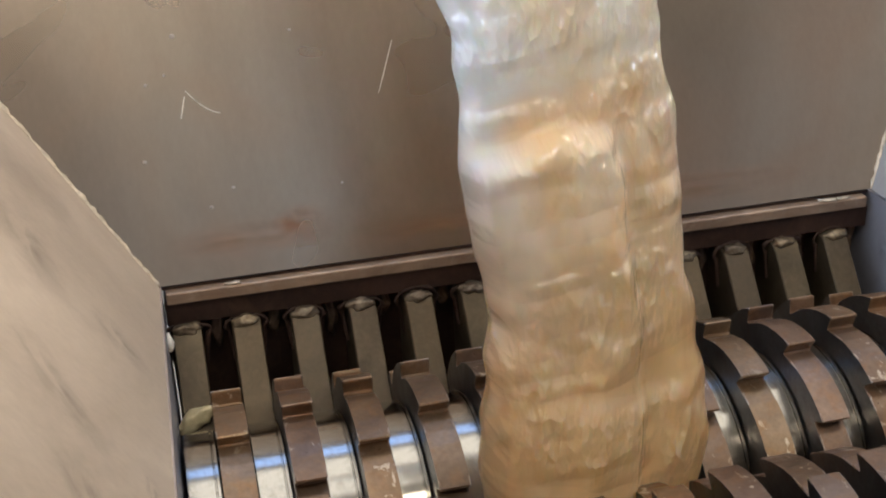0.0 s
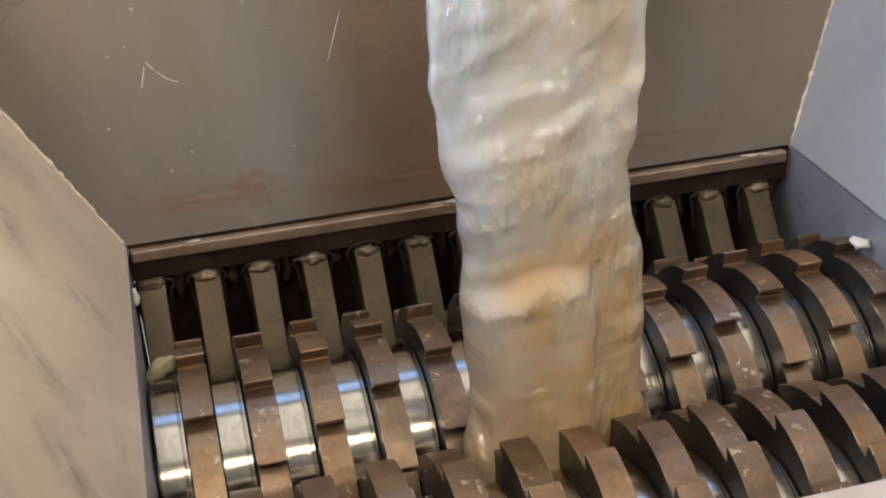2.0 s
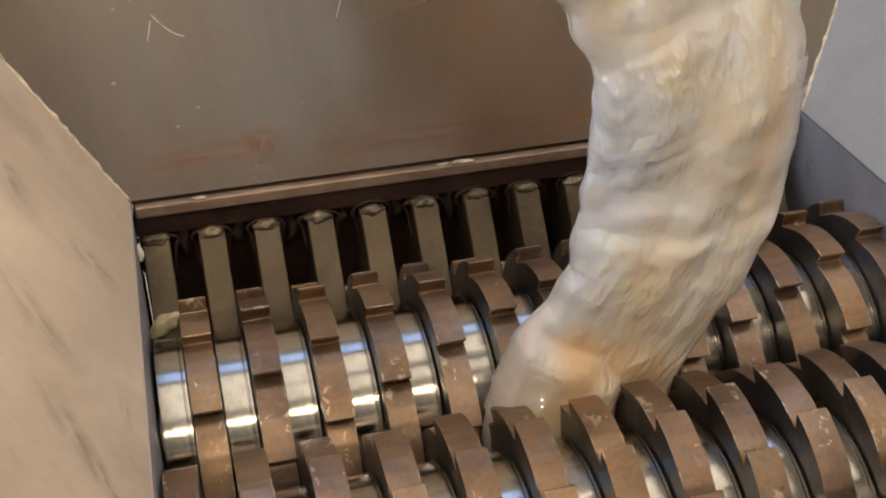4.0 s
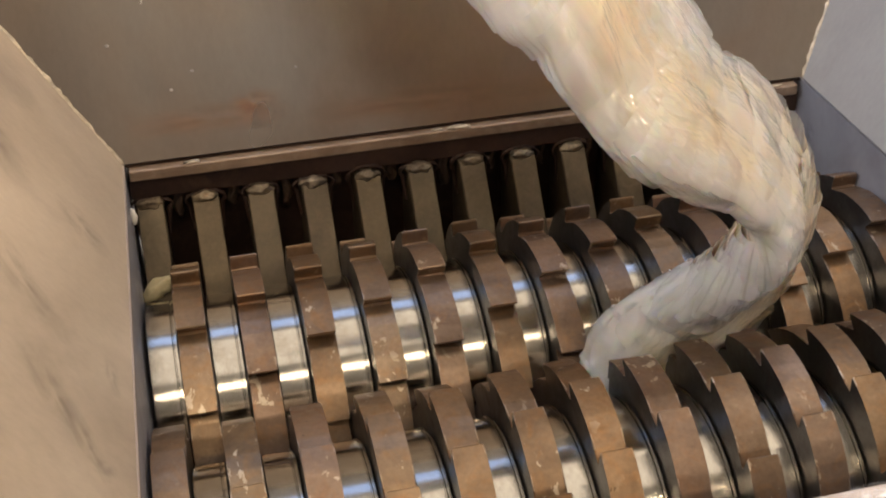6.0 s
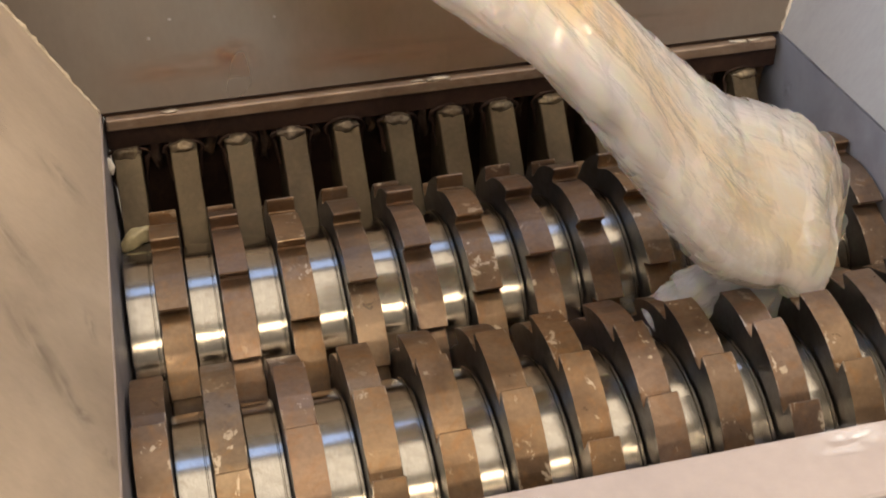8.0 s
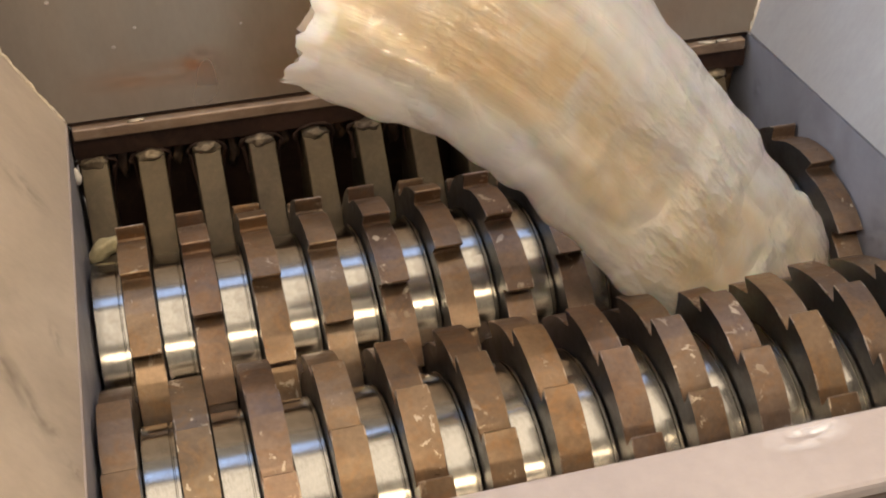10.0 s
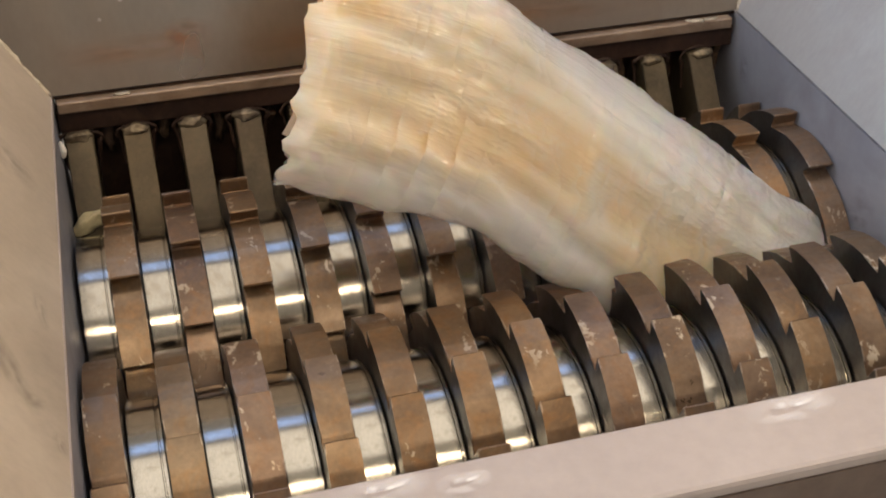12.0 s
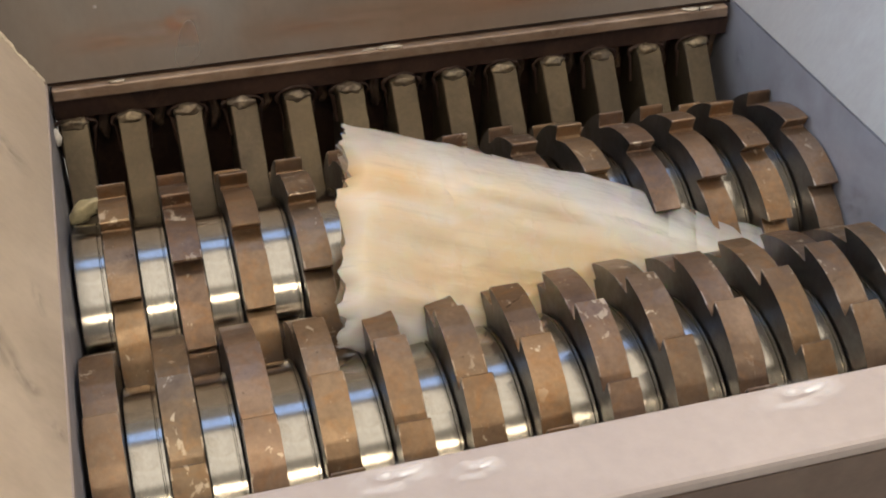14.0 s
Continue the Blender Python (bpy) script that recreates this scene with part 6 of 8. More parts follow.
    walk(film_folds[34], [
        (0, pose(0.1877, -0.2000, 0.3870, 0.2, 2.4, -176.1)), (1, pose(0.1996, -0.2000, 0.3296, 0.1, 2.0, -176.3)),
        (1.5, pose(0.2190, -0.2000, 0.3067, 0.0, 0.8, -176.7)), (2.1, pose(0.2321, -0.2000, 0.2791, 0.0, -0.5, 179.8)),
        (3, pose(0.2650, -0.2000, 0.2328, 0.0, -1.0, 177.3)), (3.6, pose(0.2932, -0.2000, 0.1997, 0.3, 7.5, -177.4)),
        (4.2, pose(0.3251, -0.2000, 0.1582, -0.2, 11.0, 178.8)), (6.3, pose(0.3794, -0.2087, 0.0441, -7.4, -1.4, -125.6)),
        (7, pose(0.3847, -0.2079, 0.0113, -24.9, -18.8, -133.5)), (7.5, pose(0.3989, -0.2081, -0.0182, -43.6, -41.0, -133.0)),
        (8.1, pose(0.4057, -0.2044, -0.0336, -59.7, -42.2, -117.3)), (10.3, pose(0.4535, -0.2000, -0.1103, 12.7, 28.3, -154.6)),
        (11, pose(0.4686, -0.2000, -0.1320, 7.2, 19.8, -159.6)), (11.5, pose(0.4996, -0.2000, -0.1652, 3.9, 14.3, -164.4)),
        (12, pose(0.5665, -0.2115, -0.2062, 0.2, 0.9, -169.7)), (12.5, pose(0.5949, -0.2166, -0.2046, 0.0, -0.0, -170.0)),
        (13.2, pose(0.6082, -0.2198, -0.2404, 0.0, -0.0, -168.0)), (13.5, pose(0.6104, -0.2192, -0.2590, 0.0, 0.0, -168.0)), (14, pose(0.6114, -0.2189, -0.2677, 0.0, -0.0, -168.0))])
    walk(film_folds[35], [
        (0, pose(0.1871, -0.2000, 0.3996, 0.2, 2.4, -176.1)), (1, pose(0.1992, -0.2000, 0.3421, 0.1, 2.0, -176.3)),
        (1.5, pose(0.2189, -0.2000, 0.3192, 0.0, 0.8, -176.7)), (2.1, pose(0.2321, -0.2000, 0.2916, 0.0, -0.2, 179.9)),
        (3, pose(0.2651, -0.2000, 0.2453, -0.0, 0.3, 179.0)), (3.6, pose(0.2908, -0.2000, 0.2120, 0.7, 10.6, -176.3)),
        (4.2, pose(0.3227, -0.2000, 0.1703, 0.5, 14.9, -178.1)), (6.3, pose(0.3808, -0.2094, 0.0555, 3.6, 4.7, -118.2)),
        (7, pose(0.3884, -0.2086, 0.0215, -15.4, -7.5, -128.4)), (7.5, pose(0.4059, -0.2093, -0.0101, -33.0, -25.7, -134.3)),
        (8.1, pose(0.4178, -0.2057, -0.0282, -43.8, -31.5, -126.9)), (10.3, pose(0.4459, -0.2000, -0.0976, 14.1, 30.2, -153.4)),
        (11, pose(0.4620, -0.2000, -0.1186, 12.2, 27.7, -155.1)), (11.5, pose(0.4945, -0.2000, -0.1511, 9.3, 25.1, -159.0)),
        (12, pose(0.5630, -0.2113, -0.1895, 4.9, 15.3, -163.9)), (12.5, pose(0.5936, -0.2165, -0.1865, 1.1, 4.8, -168.2)),
        (13.2, pose(0.6082, -0.2198, -0.2209, 0.0, -0.0, -168.0)), (13.5, pose(0.6104, -0.2192, -0.2393, 0.0, 0.0, -168.0)), (14, pose(0.6114, -0.2189, -0.2479, 0.0, -0.0, -168.0))])
    walk(film_folds[36], [
        (0, pose(0.1866, -0.2000, 0.4121, 0.2, 2.4, -176.1)), (1, pose(0.1987, -0.2000, 0.3547, 0.1, 2.0, -176.3)),
        (1.5, pose(0.2187, -0.2000, 0.3318, 0.0, 0.8, -176.7)), (2.1, pose(0.2322, -0.2000, 0.3042, 0.0, 0.2, -179.9)),
        (3, pose(0.2650, -0.2000, 0.2578, 0.0, 1.2, -179.6)), (3.6, pose(0.2883, -0.2000, 0.2242, 1.1, 13.6, -175.2)),
        (4.2, pose(0.3191, -0.2000, 0.1823, 1.3, 17.0, -175.6)), (6.3, pose(0.3774, -0.2097, 0.0662, 15.9, 8.9, -114.0)),
        (7, pose(0.3920, -0.2094, 0.0318, -2.0, 2.1, -120.3)), (7.5, pose(0.4124, -0.2106, -0.0014, -19.1, -8.8, -129.7)),
        (8.1, pose(0.4240, -0.2071, -0.0179, -24.8, -16.6, -135.8)), (10.3, pose(0.4377, -0.2000, -0.0850, 14.1, 30.2, -153.4)),
        (11, pose(0.4544, -0.2000, -0.1055, 15.3, 31.6, -152.4)), (11.5, pose(0.4863, -0.2000, -0.1382, 16.5, 34.8, -152.6)),
        (12, pose(0.5564, -0.2111, -0.1743, 13.5, 29.8, -156.1)), (12.5, pose(0.5897, -0.2164, -0.1698, 8.1, 21.7, -160.8)),
        (13.2, pose(0.6082, -0.2198, -0.2013, 0.0, -0.0, -168.0)), (13.5, pose(0.6104, -0.2192, -0.2195, 0.0, 0.0, -168.0)), (14, pose(0.6114, -0.2189, -0.2281, 0.0, -0.0, -168.0))])
    walk(film_folds[37], [
        (0, pose(0.1861, -0.2000, 0.4246, 0.2, 2.4, -176.1)), (1, pose(0.1983, -0.2000, 0.3672, 0.1, 2.0, -176.3)),
        (1.5, pose(0.2185, -0.2000, 0.3443, 0.0, 0.8, -176.7)), (2.1, pose(0.2321, -0.2000, 0.3167, 0.0, 0.2, -179.9)),
        (3, pose(0.2645, -0.2000, 0.2704, 0.0, 2.1, -179.3)), (3.6, pose(0.2853, -0.2000, 0.2363, 1.5, 15.5, -174.4)),
        (4.2, pose(0.3155, -0.2000, 0.1943, 2.3, 19.1, -173.0)), (6.3, pose(0.3731, -0.2099, 0.0769, 28.4, 12.5, -110.5)),
        (7, pose(0.3886, -0.2096, 0.0422, 13.5, 8.7, -116.2)), (7.5, pose(0.4131, -0.2113, 0.0086, 0.8, 4.6, -124.0)),
        (8.1, pose(0.4278, -0.2083, -0.0075, -3.2, 4.4, -134.5)), (10.3, pose(0.4295, -0.2000, -0.0725, 13.8, 30.3, -154.0)),
        (11, pose(0.4455, -0.2000, -0.0927, 15.3, 31.6, -152.4)), (11.5, pose(0.4766, -0.2000, -0.1259, 19.9, 38.3, -149.7)),
        (12, pose(0.5458, -0.2108, -0.1610, 25.5, 41.9, -146.2)), (12.5, pose(0.5801, -0.2161, -0.1563, 20.8, 37.9, -150.1)),
        (13.2, pose(0.6041, -0.2197, -0.1843, 6.5, 17.1, -160.9)), (13.5, pose(0.6091, -0.2192, -0.2006, 2.1, 5.5, -165.7)), (14, pose(0.6114, -0.2189, -0.2083, 0.0, -0.0, -168.0))])
    walk(film_folds[38], [
        (0, pose(0.1855, -0.2000, 0.4371, 0.2, 2.4, -176.1)), (1, pose(0.1979, -0.2000, 0.3797, 0.1, 2.0, -176.3)),
        (1.5, pose(0.2184, -0.2000, 0.3569, 0.0, 0.8, -176.7)), (2.1, pose(0.2321, -0.2000, 0.3293, 0.0, 0.2, -179.9)),
        (3, pose(0.2641, -0.2000, 0.2829, 0.1, 3.0, -178.9)), (3.6, pose(0.2819, -0.2000, 0.2484, 1.6, 16.1, -174.2)),
        (4.2, pose(0.3109, -0.2000, 0.2059, 2.8, 21.2, -172.2)), (6.3, pose(0.3673, -0.2100, 0.0872, 36.8, 14.9, -107.7)),
        (7, pose(0.3853, -0.2099, 0.0526, 28.9, 14.0, -112.1)), (7.5, pose(0.4111, -0.2117, 0.0193, 21.1, 14.0, -118.8)),
        (8.1, pose(0.4256, -0.2093, 0.0048, 14.7, 16.7, -128.2)), (10.3, pose(0.4214, -0.2000, -0.0599, 13.4, 30.5, -154.8)),
        (11, pose(0.4367, -0.2000, -0.0800, 15.1, 31.7, -152.8)), (11.5, pose(0.4658, -0.2000, -0.1141, 19.9, 38.3, -149.7)),
        (12, pose(0.5323, -0.2104, -0.1490, 28.2, 43.9, -144.0)), (12.5, pose(0.5677, -0.2157, -0.1442, 35.5, 48.4, -138.1)),
        (13.2, pose(0.5962, -0.2194, -0.1698, 21.5, 36.4, -148.3)), (13.5, pose(0.6044, -0.2191, -0.1840, 9.7, 20.5, -158.2)), (14, pose(0.6083, -0.2189, -0.1907, 4.2, 13.0, -162.8))])
    walk(film_folds[39], [
        (0, pose(0.1850, -0.2000, 0.4497, 0.2, 2.4, -176.1)), (1, pose(0.1974, -0.2000, 0.3923, 0.1, 2.0, -176.3)),
        (1.5, pose(0.2182, -0.2000, 0.3694, 0.0, 0.8, -176.7)), (2.1, pose(0.2321, -0.2000, 0.3418, 0.0, 0.2, -179.9)),
        (3, pose(0.2634, -0.2000, 0.2954, 0.1, 3.3, -178.9)), (3.6, pose(0.2783, -0.2000, 0.2604, 1.8, 16.8, -173.9)),
        (4.2, pose(0.3062, -0.2000, 0.2175, 3.5, 23.3, -171.3)), (6.3, pose(0.3593, -0.2102, 0.0970, 40.7, 16.0, -105.4)),
        (7, pose(0.3792, -0.2101, 0.0627, 36.3, 17.7, -111.0)), (7.5, pose(0.4056, -0.2115, 0.0296, 35.6, 20.3, -116.4)),
        (8.1, pose(0.4193, -0.2098, 0.0164, 36.8, 25.1, -116.4)), (10.3, pose(0.4132, -0.2000, -0.0473, 13.0, 30.6, -155.6)),
        (11, pose(0.4279, -0.2000, -0.0672, 14.7, 31.9, -153.6)), (11.5, pose(0.4549, -0.2000, -0.1022, 19.8, 38.4, -149.9)),
        (12, pose(0.5181, -0.2099, -0.1374, 28.2, 43.9, -144.1)), (12.5, pose(0.5519, -0.2152, -0.1340, 35.5, 48.4, -138.1)),
        (13.2, pose(0.5829, -0.2190, -0.1586, 43.4, 50.0, -130.9)), (13.5, pose(0.5960, -0.2189, -0.1698, 26.3, 39.1, -144.2)), (14, pose(0.6022, -0.2188, -0.1750, 18.3, 34.0, -150.4))])
    walk(film_folds[40], [
        (0, pose(0.1845, -0.2000, 0.4622, 0.2, 2.4, -176.1)), (1, pose(0.1970, -0.2000, 0.4048, 0.1, 2.0, -176.3)),
        (1.5, pose(0.2180, -0.2000, 0.3819, 0.0, 0.8, -176.7)), (2.1, pose(0.2320, -0.2000, 0.3543, 0.0, 0.2, -179.9)),
        (3, pose(0.2627, -0.2000, 0.3079, 0.1, 3.3, -178.9)), (3.6, pose(0.2746, -0.2000, 0.2724, 1.9, 17.5, -173.7)),
        (4.2, pose(0.3012, -0.2000, 0.2289, 3.8, 24.5, -170.8)), (6.3, pose(0.3497, -0.2100, 0.1055, 47.9, 15.4, -102.7)),
        (7, pose(0.3706, -0.2101, 0.0723, 41.1, 20.8, -110.6)), (7.5, pose(0.3960, -0.2113, 0.0396, 42.8, 24.5, -115.8)),
        (8.1, pose(0.4094, -0.2103, 0.0268, 49.4, 29.1, -109.3)), (10.3, pose(0.4050, -0.2000, -0.0348, 12.6, 30.8, -156.4)),
        (11, pose(0.4190, -0.2000, -0.0545, 14.2, 32.0, -154.5)), (11.5, pose(0.4441, -0.2000, -0.0904, 19.7, 38.4, -150.1)),
        (12, pose(0.5040, -0.2095, -0.1257, 28.1, 44.0, -144.3)), (12.5, pose(0.5361, -0.2147, -0.1239, 35.4, 48.5, -138.2)),
        (13.2, pose(0.5659, -0.2184, -0.1498, 46.7, 51.2, -128.3)), (13.5, pose(0.5812, -0.2185, -0.1597, 43.4, 50.2, -130.4)), (14, pose(0.5884, -0.2185, -0.1644, 41.9, 49.7, -131.4))])
    walk(film_folds[41], [
        (0, pose(0.1839, -0.2000, 0.4747, 0.2, 2.4, -176.1)), (1, pose(0.1966, -0.2000, 0.4173, 0.1, 2.0, -176.3)),
        (1.5, pose(0.2179, -0.2000, 0.3945, 0.0, 0.8, -176.7)), (2.1, pose(0.2320, -0.2000, 0.3669, 0.0, 0.2, -179.9)),
        (3, pose(0.2620, -0.2000, 0.3204, 0.1, 3.3, -178.9)), (3.6, pose(0.2708, -0.2000, 0.2843, 2.0, 18.0, -173.5)),
        (4.2, pose(0.2958, -0.2000, 0.2403, 4.1, 25.2, -170.5)), (6.3, pose(0.3391, -0.2103, 0.1132, 52.4, 14.5, -102.0)),
        (7, pose(0.3608, -0.2101, 0.0809, 47.3, 23.5, -109.6)), (7.5, pose(0.3852, -0.2110, 0.0478, 49.2, 24.1, -112.4)),
        (8.1, pose(0.3951, -0.2112, 0.0352, 53.8, 31.2, -106.0)), (10.3, pose(0.3969, -0.2000, -0.0222, 12.2, 30.9, -157.2)),
        (11, pose(0.4102, -0.2000, -0.0418, 13.8, 32.2, -155.3)), (11.5, pose(0.4332, -0.2000, -0.0785, 19.5, 38.5, -150.3)),
        (12, pose(0.4898, -0.2090, -0.1141, 27.9, 44.1, -144.5)), (12.5, pose(0.5203, -0.2143, -0.1137, 35.3, 48.6, -138.5)),
        (13.2, pose(0.5482, -0.2178, -0.1413, 46.7, 51.2, -128.2)), (13.5, pose(0.5642, -0.2181, -0.1512, 49.7, 52.5, -125.2)), (14, pose(0.5717, -0.2183, -0.1559, 51.1, 53.1, -123.8))])
    walk(film_folds[42], [
        (0, pose(0.1834, -0.2000, 0.4873, 0.2, 2.4, -176.1)), (1, pose(0.1961, -0.2000, 0.4299, 0.1, 2.0, -176.3)),
        (1.5, pose(0.2177, -0.2000, 0.4070, 0.0, 0.8, -176.7)), (2.1, pose(0.2320, -0.2000, 0.3794, 0.0, 0.2, -179.9)),
        (3, pose(0.2613, -0.2000, 0.3330, 0.1, 3.3, -178.9)), (3.6, pose(0.2669, -0.2000, 0.2962, 2.0, 18.0, -173.5)),
        (4.2, pose(0.2904, -0.2000, 0.2516, 4.3, 25.9, -170.2)), (6.3, pose(0.3277, -0.2101, 0.1201, 53.3, 14.2, -104.3)),
        (7, pose(0.3498, -0.2105, 0.0888, 51.9, 25.8, -109.3)), (7.5, pose(0.3732, -0.2104, 0.0551, 53.2, 21.1, -110.1)),
        (8.1, pose(0.3803, -0.2128, 0.0424, 54.5, 30.4, -105.1)), (10.3, pose(0.3887, -0.2000, -0.0096, 11.8, 31.1, -158.0)),
        (11, pose(0.4014, -0.2000, -0.0290, 13.3, 32.4, -156.1)), (11.5, pose(0.4224, -0.2000, -0.0667, 19.4, 38.6, -150.6)),
        (12, pose(0.4757, -0.2086, -0.1024, 27.8, 44.1, -144.7)), (12.5, pose(0.5045, -0.2138, -0.1036, 35.1, 48.7, -138.7)),
        (13.2, pose(0.5306, -0.2172, -0.1329, 46.9, 51.0, -128.0)), (13.5, pose(0.5461, -0.2177, -0.1434, 49.8, 52.4, -125.1)), (14, pose(0.5534, -0.2180, -0.1484, 51.1, 53.1, -123.8))])
    walk(film_folds[43], [
        (0, pose(0.1829, -0.2000, 0.4998, 0.2, 2.4, -176.1)), (1, pose(0.1957, -0.2000, 0.4424, 0.1, 2.0, -176.3)),
        (1.5, pose(0.2175, -0.2000, 0.4196, 0.0, 0.8, -176.7)), (2.1, pose(0.2319, -0.2000, 0.3920, 0.0, 0.2, -179.9)),
        (3, pose(0.2605, -0.2000, 0.3455, 0.1, 3.3, -178.9)), (3.6, pose(0.2630, -0.2000, 0.3082, 2.0, 18.0, -173.5)),
        (4.2, pose(0.2847, -0.2000, 0.2627, 4.6, 26.6, -169.9)), (6.3, pose(0.3172, -0.2090, 0.1275, 52.0, 15.0, -109.0)),
        (7, pose(0.3375, -0.2101, 0.0954, 53.7, 26.5, -110.1)), (7.5, pose(0.3620, -0.2096, 0.0627, 53.5, 19.6, -111.5)),
        (8.1, pose(0.3656, -0.2140, 0.0496, 51.7, 27.0, -107.6)), (10.3, pose(0.3805, -0.2000, 0.0029, 11.3, 31.2, -158.9)),
        (11, pose(0.3925, -0.2000, -0.0163, 12.9, 32.6, -157.0)), (11.5, pose(0.4115, -0.2000, -0.0548, 19.2, 38.6, -150.8)),
        (12, pose(0.4615, -0.2081, -0.0908, 27.6, 44.2, -145.0)), (12.5, pose(0.4886, -0.2133, -0.0934, 34.9, 48.8, -138.9)),
        (13.2, pose(0.5129, -0.2166, -0.1245, 45.1, 49.4, -130.3)), (13.5, pose(0.5280, -0.2173, -0.1357, 49.2, 51.8, -125.7)), (14, pose(0.5351, -0.2177, -0.1409, 51.2, 52.9, -123.6))])
    walk(film_folds[44], [
        (0, pose(0.1824, -0.2000, 0.5123, 0.2, 2.4, -176.1)), (1, pose(0.1953, -0.2000, 0.4549, 0.1, 2.0, -176.3)),
        (1.5, pose(0.2174, -0.2000, 0.4321, 0.0, 0.8, -176.7)), (2.1, pose(0.2319, -0.2000, 0.4045, 0.0, 0.2, -179.9)),
        (3, pose(0.2598, -0.2000, 0.3580, 0.1, 3.3, -178.9)), (3.6, pose(0.2591, -0.2000, 0.3201, 2.0, 18.0, -173.5)),
        (4.2, pose(0.2790, -0.2000, 0.2739, 4.8, 27.3, -169.6)), (6.3, pose(0.3081, -0.2079, 0.1358, 48.2, 16.2, -114.5)),
        (7, pose(0.3257, -0.2099, 0.1023, 53.0, 26.5, -113.0)), (7.5, pose(0.3516, -0.2081, 0.0711, 49.0, 20.4, -115.3)),
        (8.1, pose(0.3535, -0.2141, 0.0587, 47.2, 22.1, -111.2)), (10.3, pose(0.3724, -0.2000, 0.0155, 10.9, 31.4, -159.7)),
        (11, pose(0.3837, -0.2000, -0.0036, 12.4, 32.7, -157.8)), (11.5, pose(0.4007, -0.2000, -0.0430, 19.1, 38.7, -151.0)),
        (12, pose(0.4474, -0.2077, -0.0791, 27.4, 44.3, -145.2)), (12.5, pose(0.4728, -0.2128, -0.0832, 34.7, 48.9, -139.2)),
        (13.2, pose(0.4953, -0.2160, -0.1161, 41.6, 45.7, -135.0)), (13.5, pose(0.5099, -0.2169, -0.1279, 48.3, 50.5, -127.1)), (14, pose(0.5168, -0.2173, -0.1335, 51.4, 52.8, -123.4))])
    walk(film_folds[45], [
        (0, pose(0.1818, -0.2000, 0.5248, 0.2, 2.4, -176.1)), (1, pose(0.1948, -0.2000, 0.4675, 0.1, 2.0, -176.3)),
        (1.5, pose(0.2172, -0.2000, 0.4446, 0.0, 0.8, -176.7)), (2.1, pose(0.2319, -0.2000, 0.4170, 0.0, 0.2, -179.9)),
        (3, pose(0.2591, -0.2000, 0.3705, 0.1, 3.3, -178.9)), (3.6, pose(0.2553, -0.2000, 0.3320, 2.0, 18.0, -173.5)),
        (4.2, pose(0.2732, -0.2000, 0.2850, 4.9, 27.4, -169.5)), (6.3, pose(0.2993, -0.2063, 0.1442, 42.5, 18.6, -119.1)),
        (7, pose(0.3151, -0.2090, 0.1099, 48.4, 26.4, -118.0)), (7.5, pose(0.3416, -0.2068, 0.0798, 44.3, 22.0, -118.3)),
        (8.1, pose(0.3434, -0.2128, 0.0694, 43.2, 16.1, -113.5)), (10.3, pose(0.3639, -0.2000, 0.0278, 11.3, 32.8, -159.7)),
        (11, pose(0.3749, -0.2000, 0.0092, 12.0, 32.9, -158.7)), (11.5, pose(0.3899, -0.2000, -0.0311, 19.0, 39.1, -151.0)),
        (12, pose(0.4332, -0.2072, -0.0675, 27.1, 44.1, -145.6)), (12.5, pose(0.4570, -0.2123, -0.0731, 34.2, 48.6, -139.8)),
        (13.2, pose(0.4788, -0.2139, -0.1054, 42.0, 38.5, -134.0)), (13.5, pose(0.4921, -0.2160, -0.1194, 48.5, 48.1, -126.7)), (14, pose(0.4984, -0.2170, -0.1260, 51.6, 52.6, -123.2))])
    walk(film_folds[46], [
        (0, pose(0.1813, -0.2000, 0.5374, 0.2, 2.4, -176.1)), (1, pose(0.1944, -0.2000, 0.4800, 0.1, 2.0, -176.3)),
        (1.5, pose(0.2170, -0.2000, 0.4572, 0.0, 0.8, -176.7)), (2.1, pose(0.2318, -0.2000, 0.4296, 0.0, 0.2, -179.9)),
        (3, pose(0.2584, -0.2000, 0.3830, 0.1, 3.3, -178.9)), (3.6, pose(0.2514, -0.2000, 0.3439, 2.0, 18.0, -173.5)),
        (4.2, pose(0.2673, -0.2000, 0.2961, 4.9, 27.4, -169.5)), (6.3, pose(0.2907, -0.2046, 0.1531, 38.3, 19.9, -121.9)),
        (7, pose(0.3054, -0.2081, 0.1180, 42.0, 26.2, -122.6)), (7.5, pose(0.3317, -0.2054, 0.0890, 41.0, 23.2, -119.9)),
        (8.1, pose(0.3336, -0.2113, 0.0804, 41.5, 12.4, -114.3)), (10.3, pose(0.3554, -0.2000, 0.0402, 11.8, 34.3, -159.7)),
        (11, pose(0.3659, -0.2000, 0.0218, 11.9, 33.6, -159.2)), (11.5, pose(0.3790, -0.2000, -0.0193, 19.3, 40.0, -151.0)),
        (12, pose(0.4190, -0.2068, -0.0558, 26.6, 43.6, -146.2)), (12.5, pose(0.4412, -0.2118, -0.0629, 33.4, 47.8, -141.0)),
        (13.2, pose(0.4638, -0.2101, -0.0918, 45.8, 28.6, -126.0)), (13.5, pose(0.4749, -0.2146, -0.1100, 49.8, 44.8, -124.0)), (14, pose(0.4801, -0.2167, -0.1185, 51.7, 52.4, -123.0))])
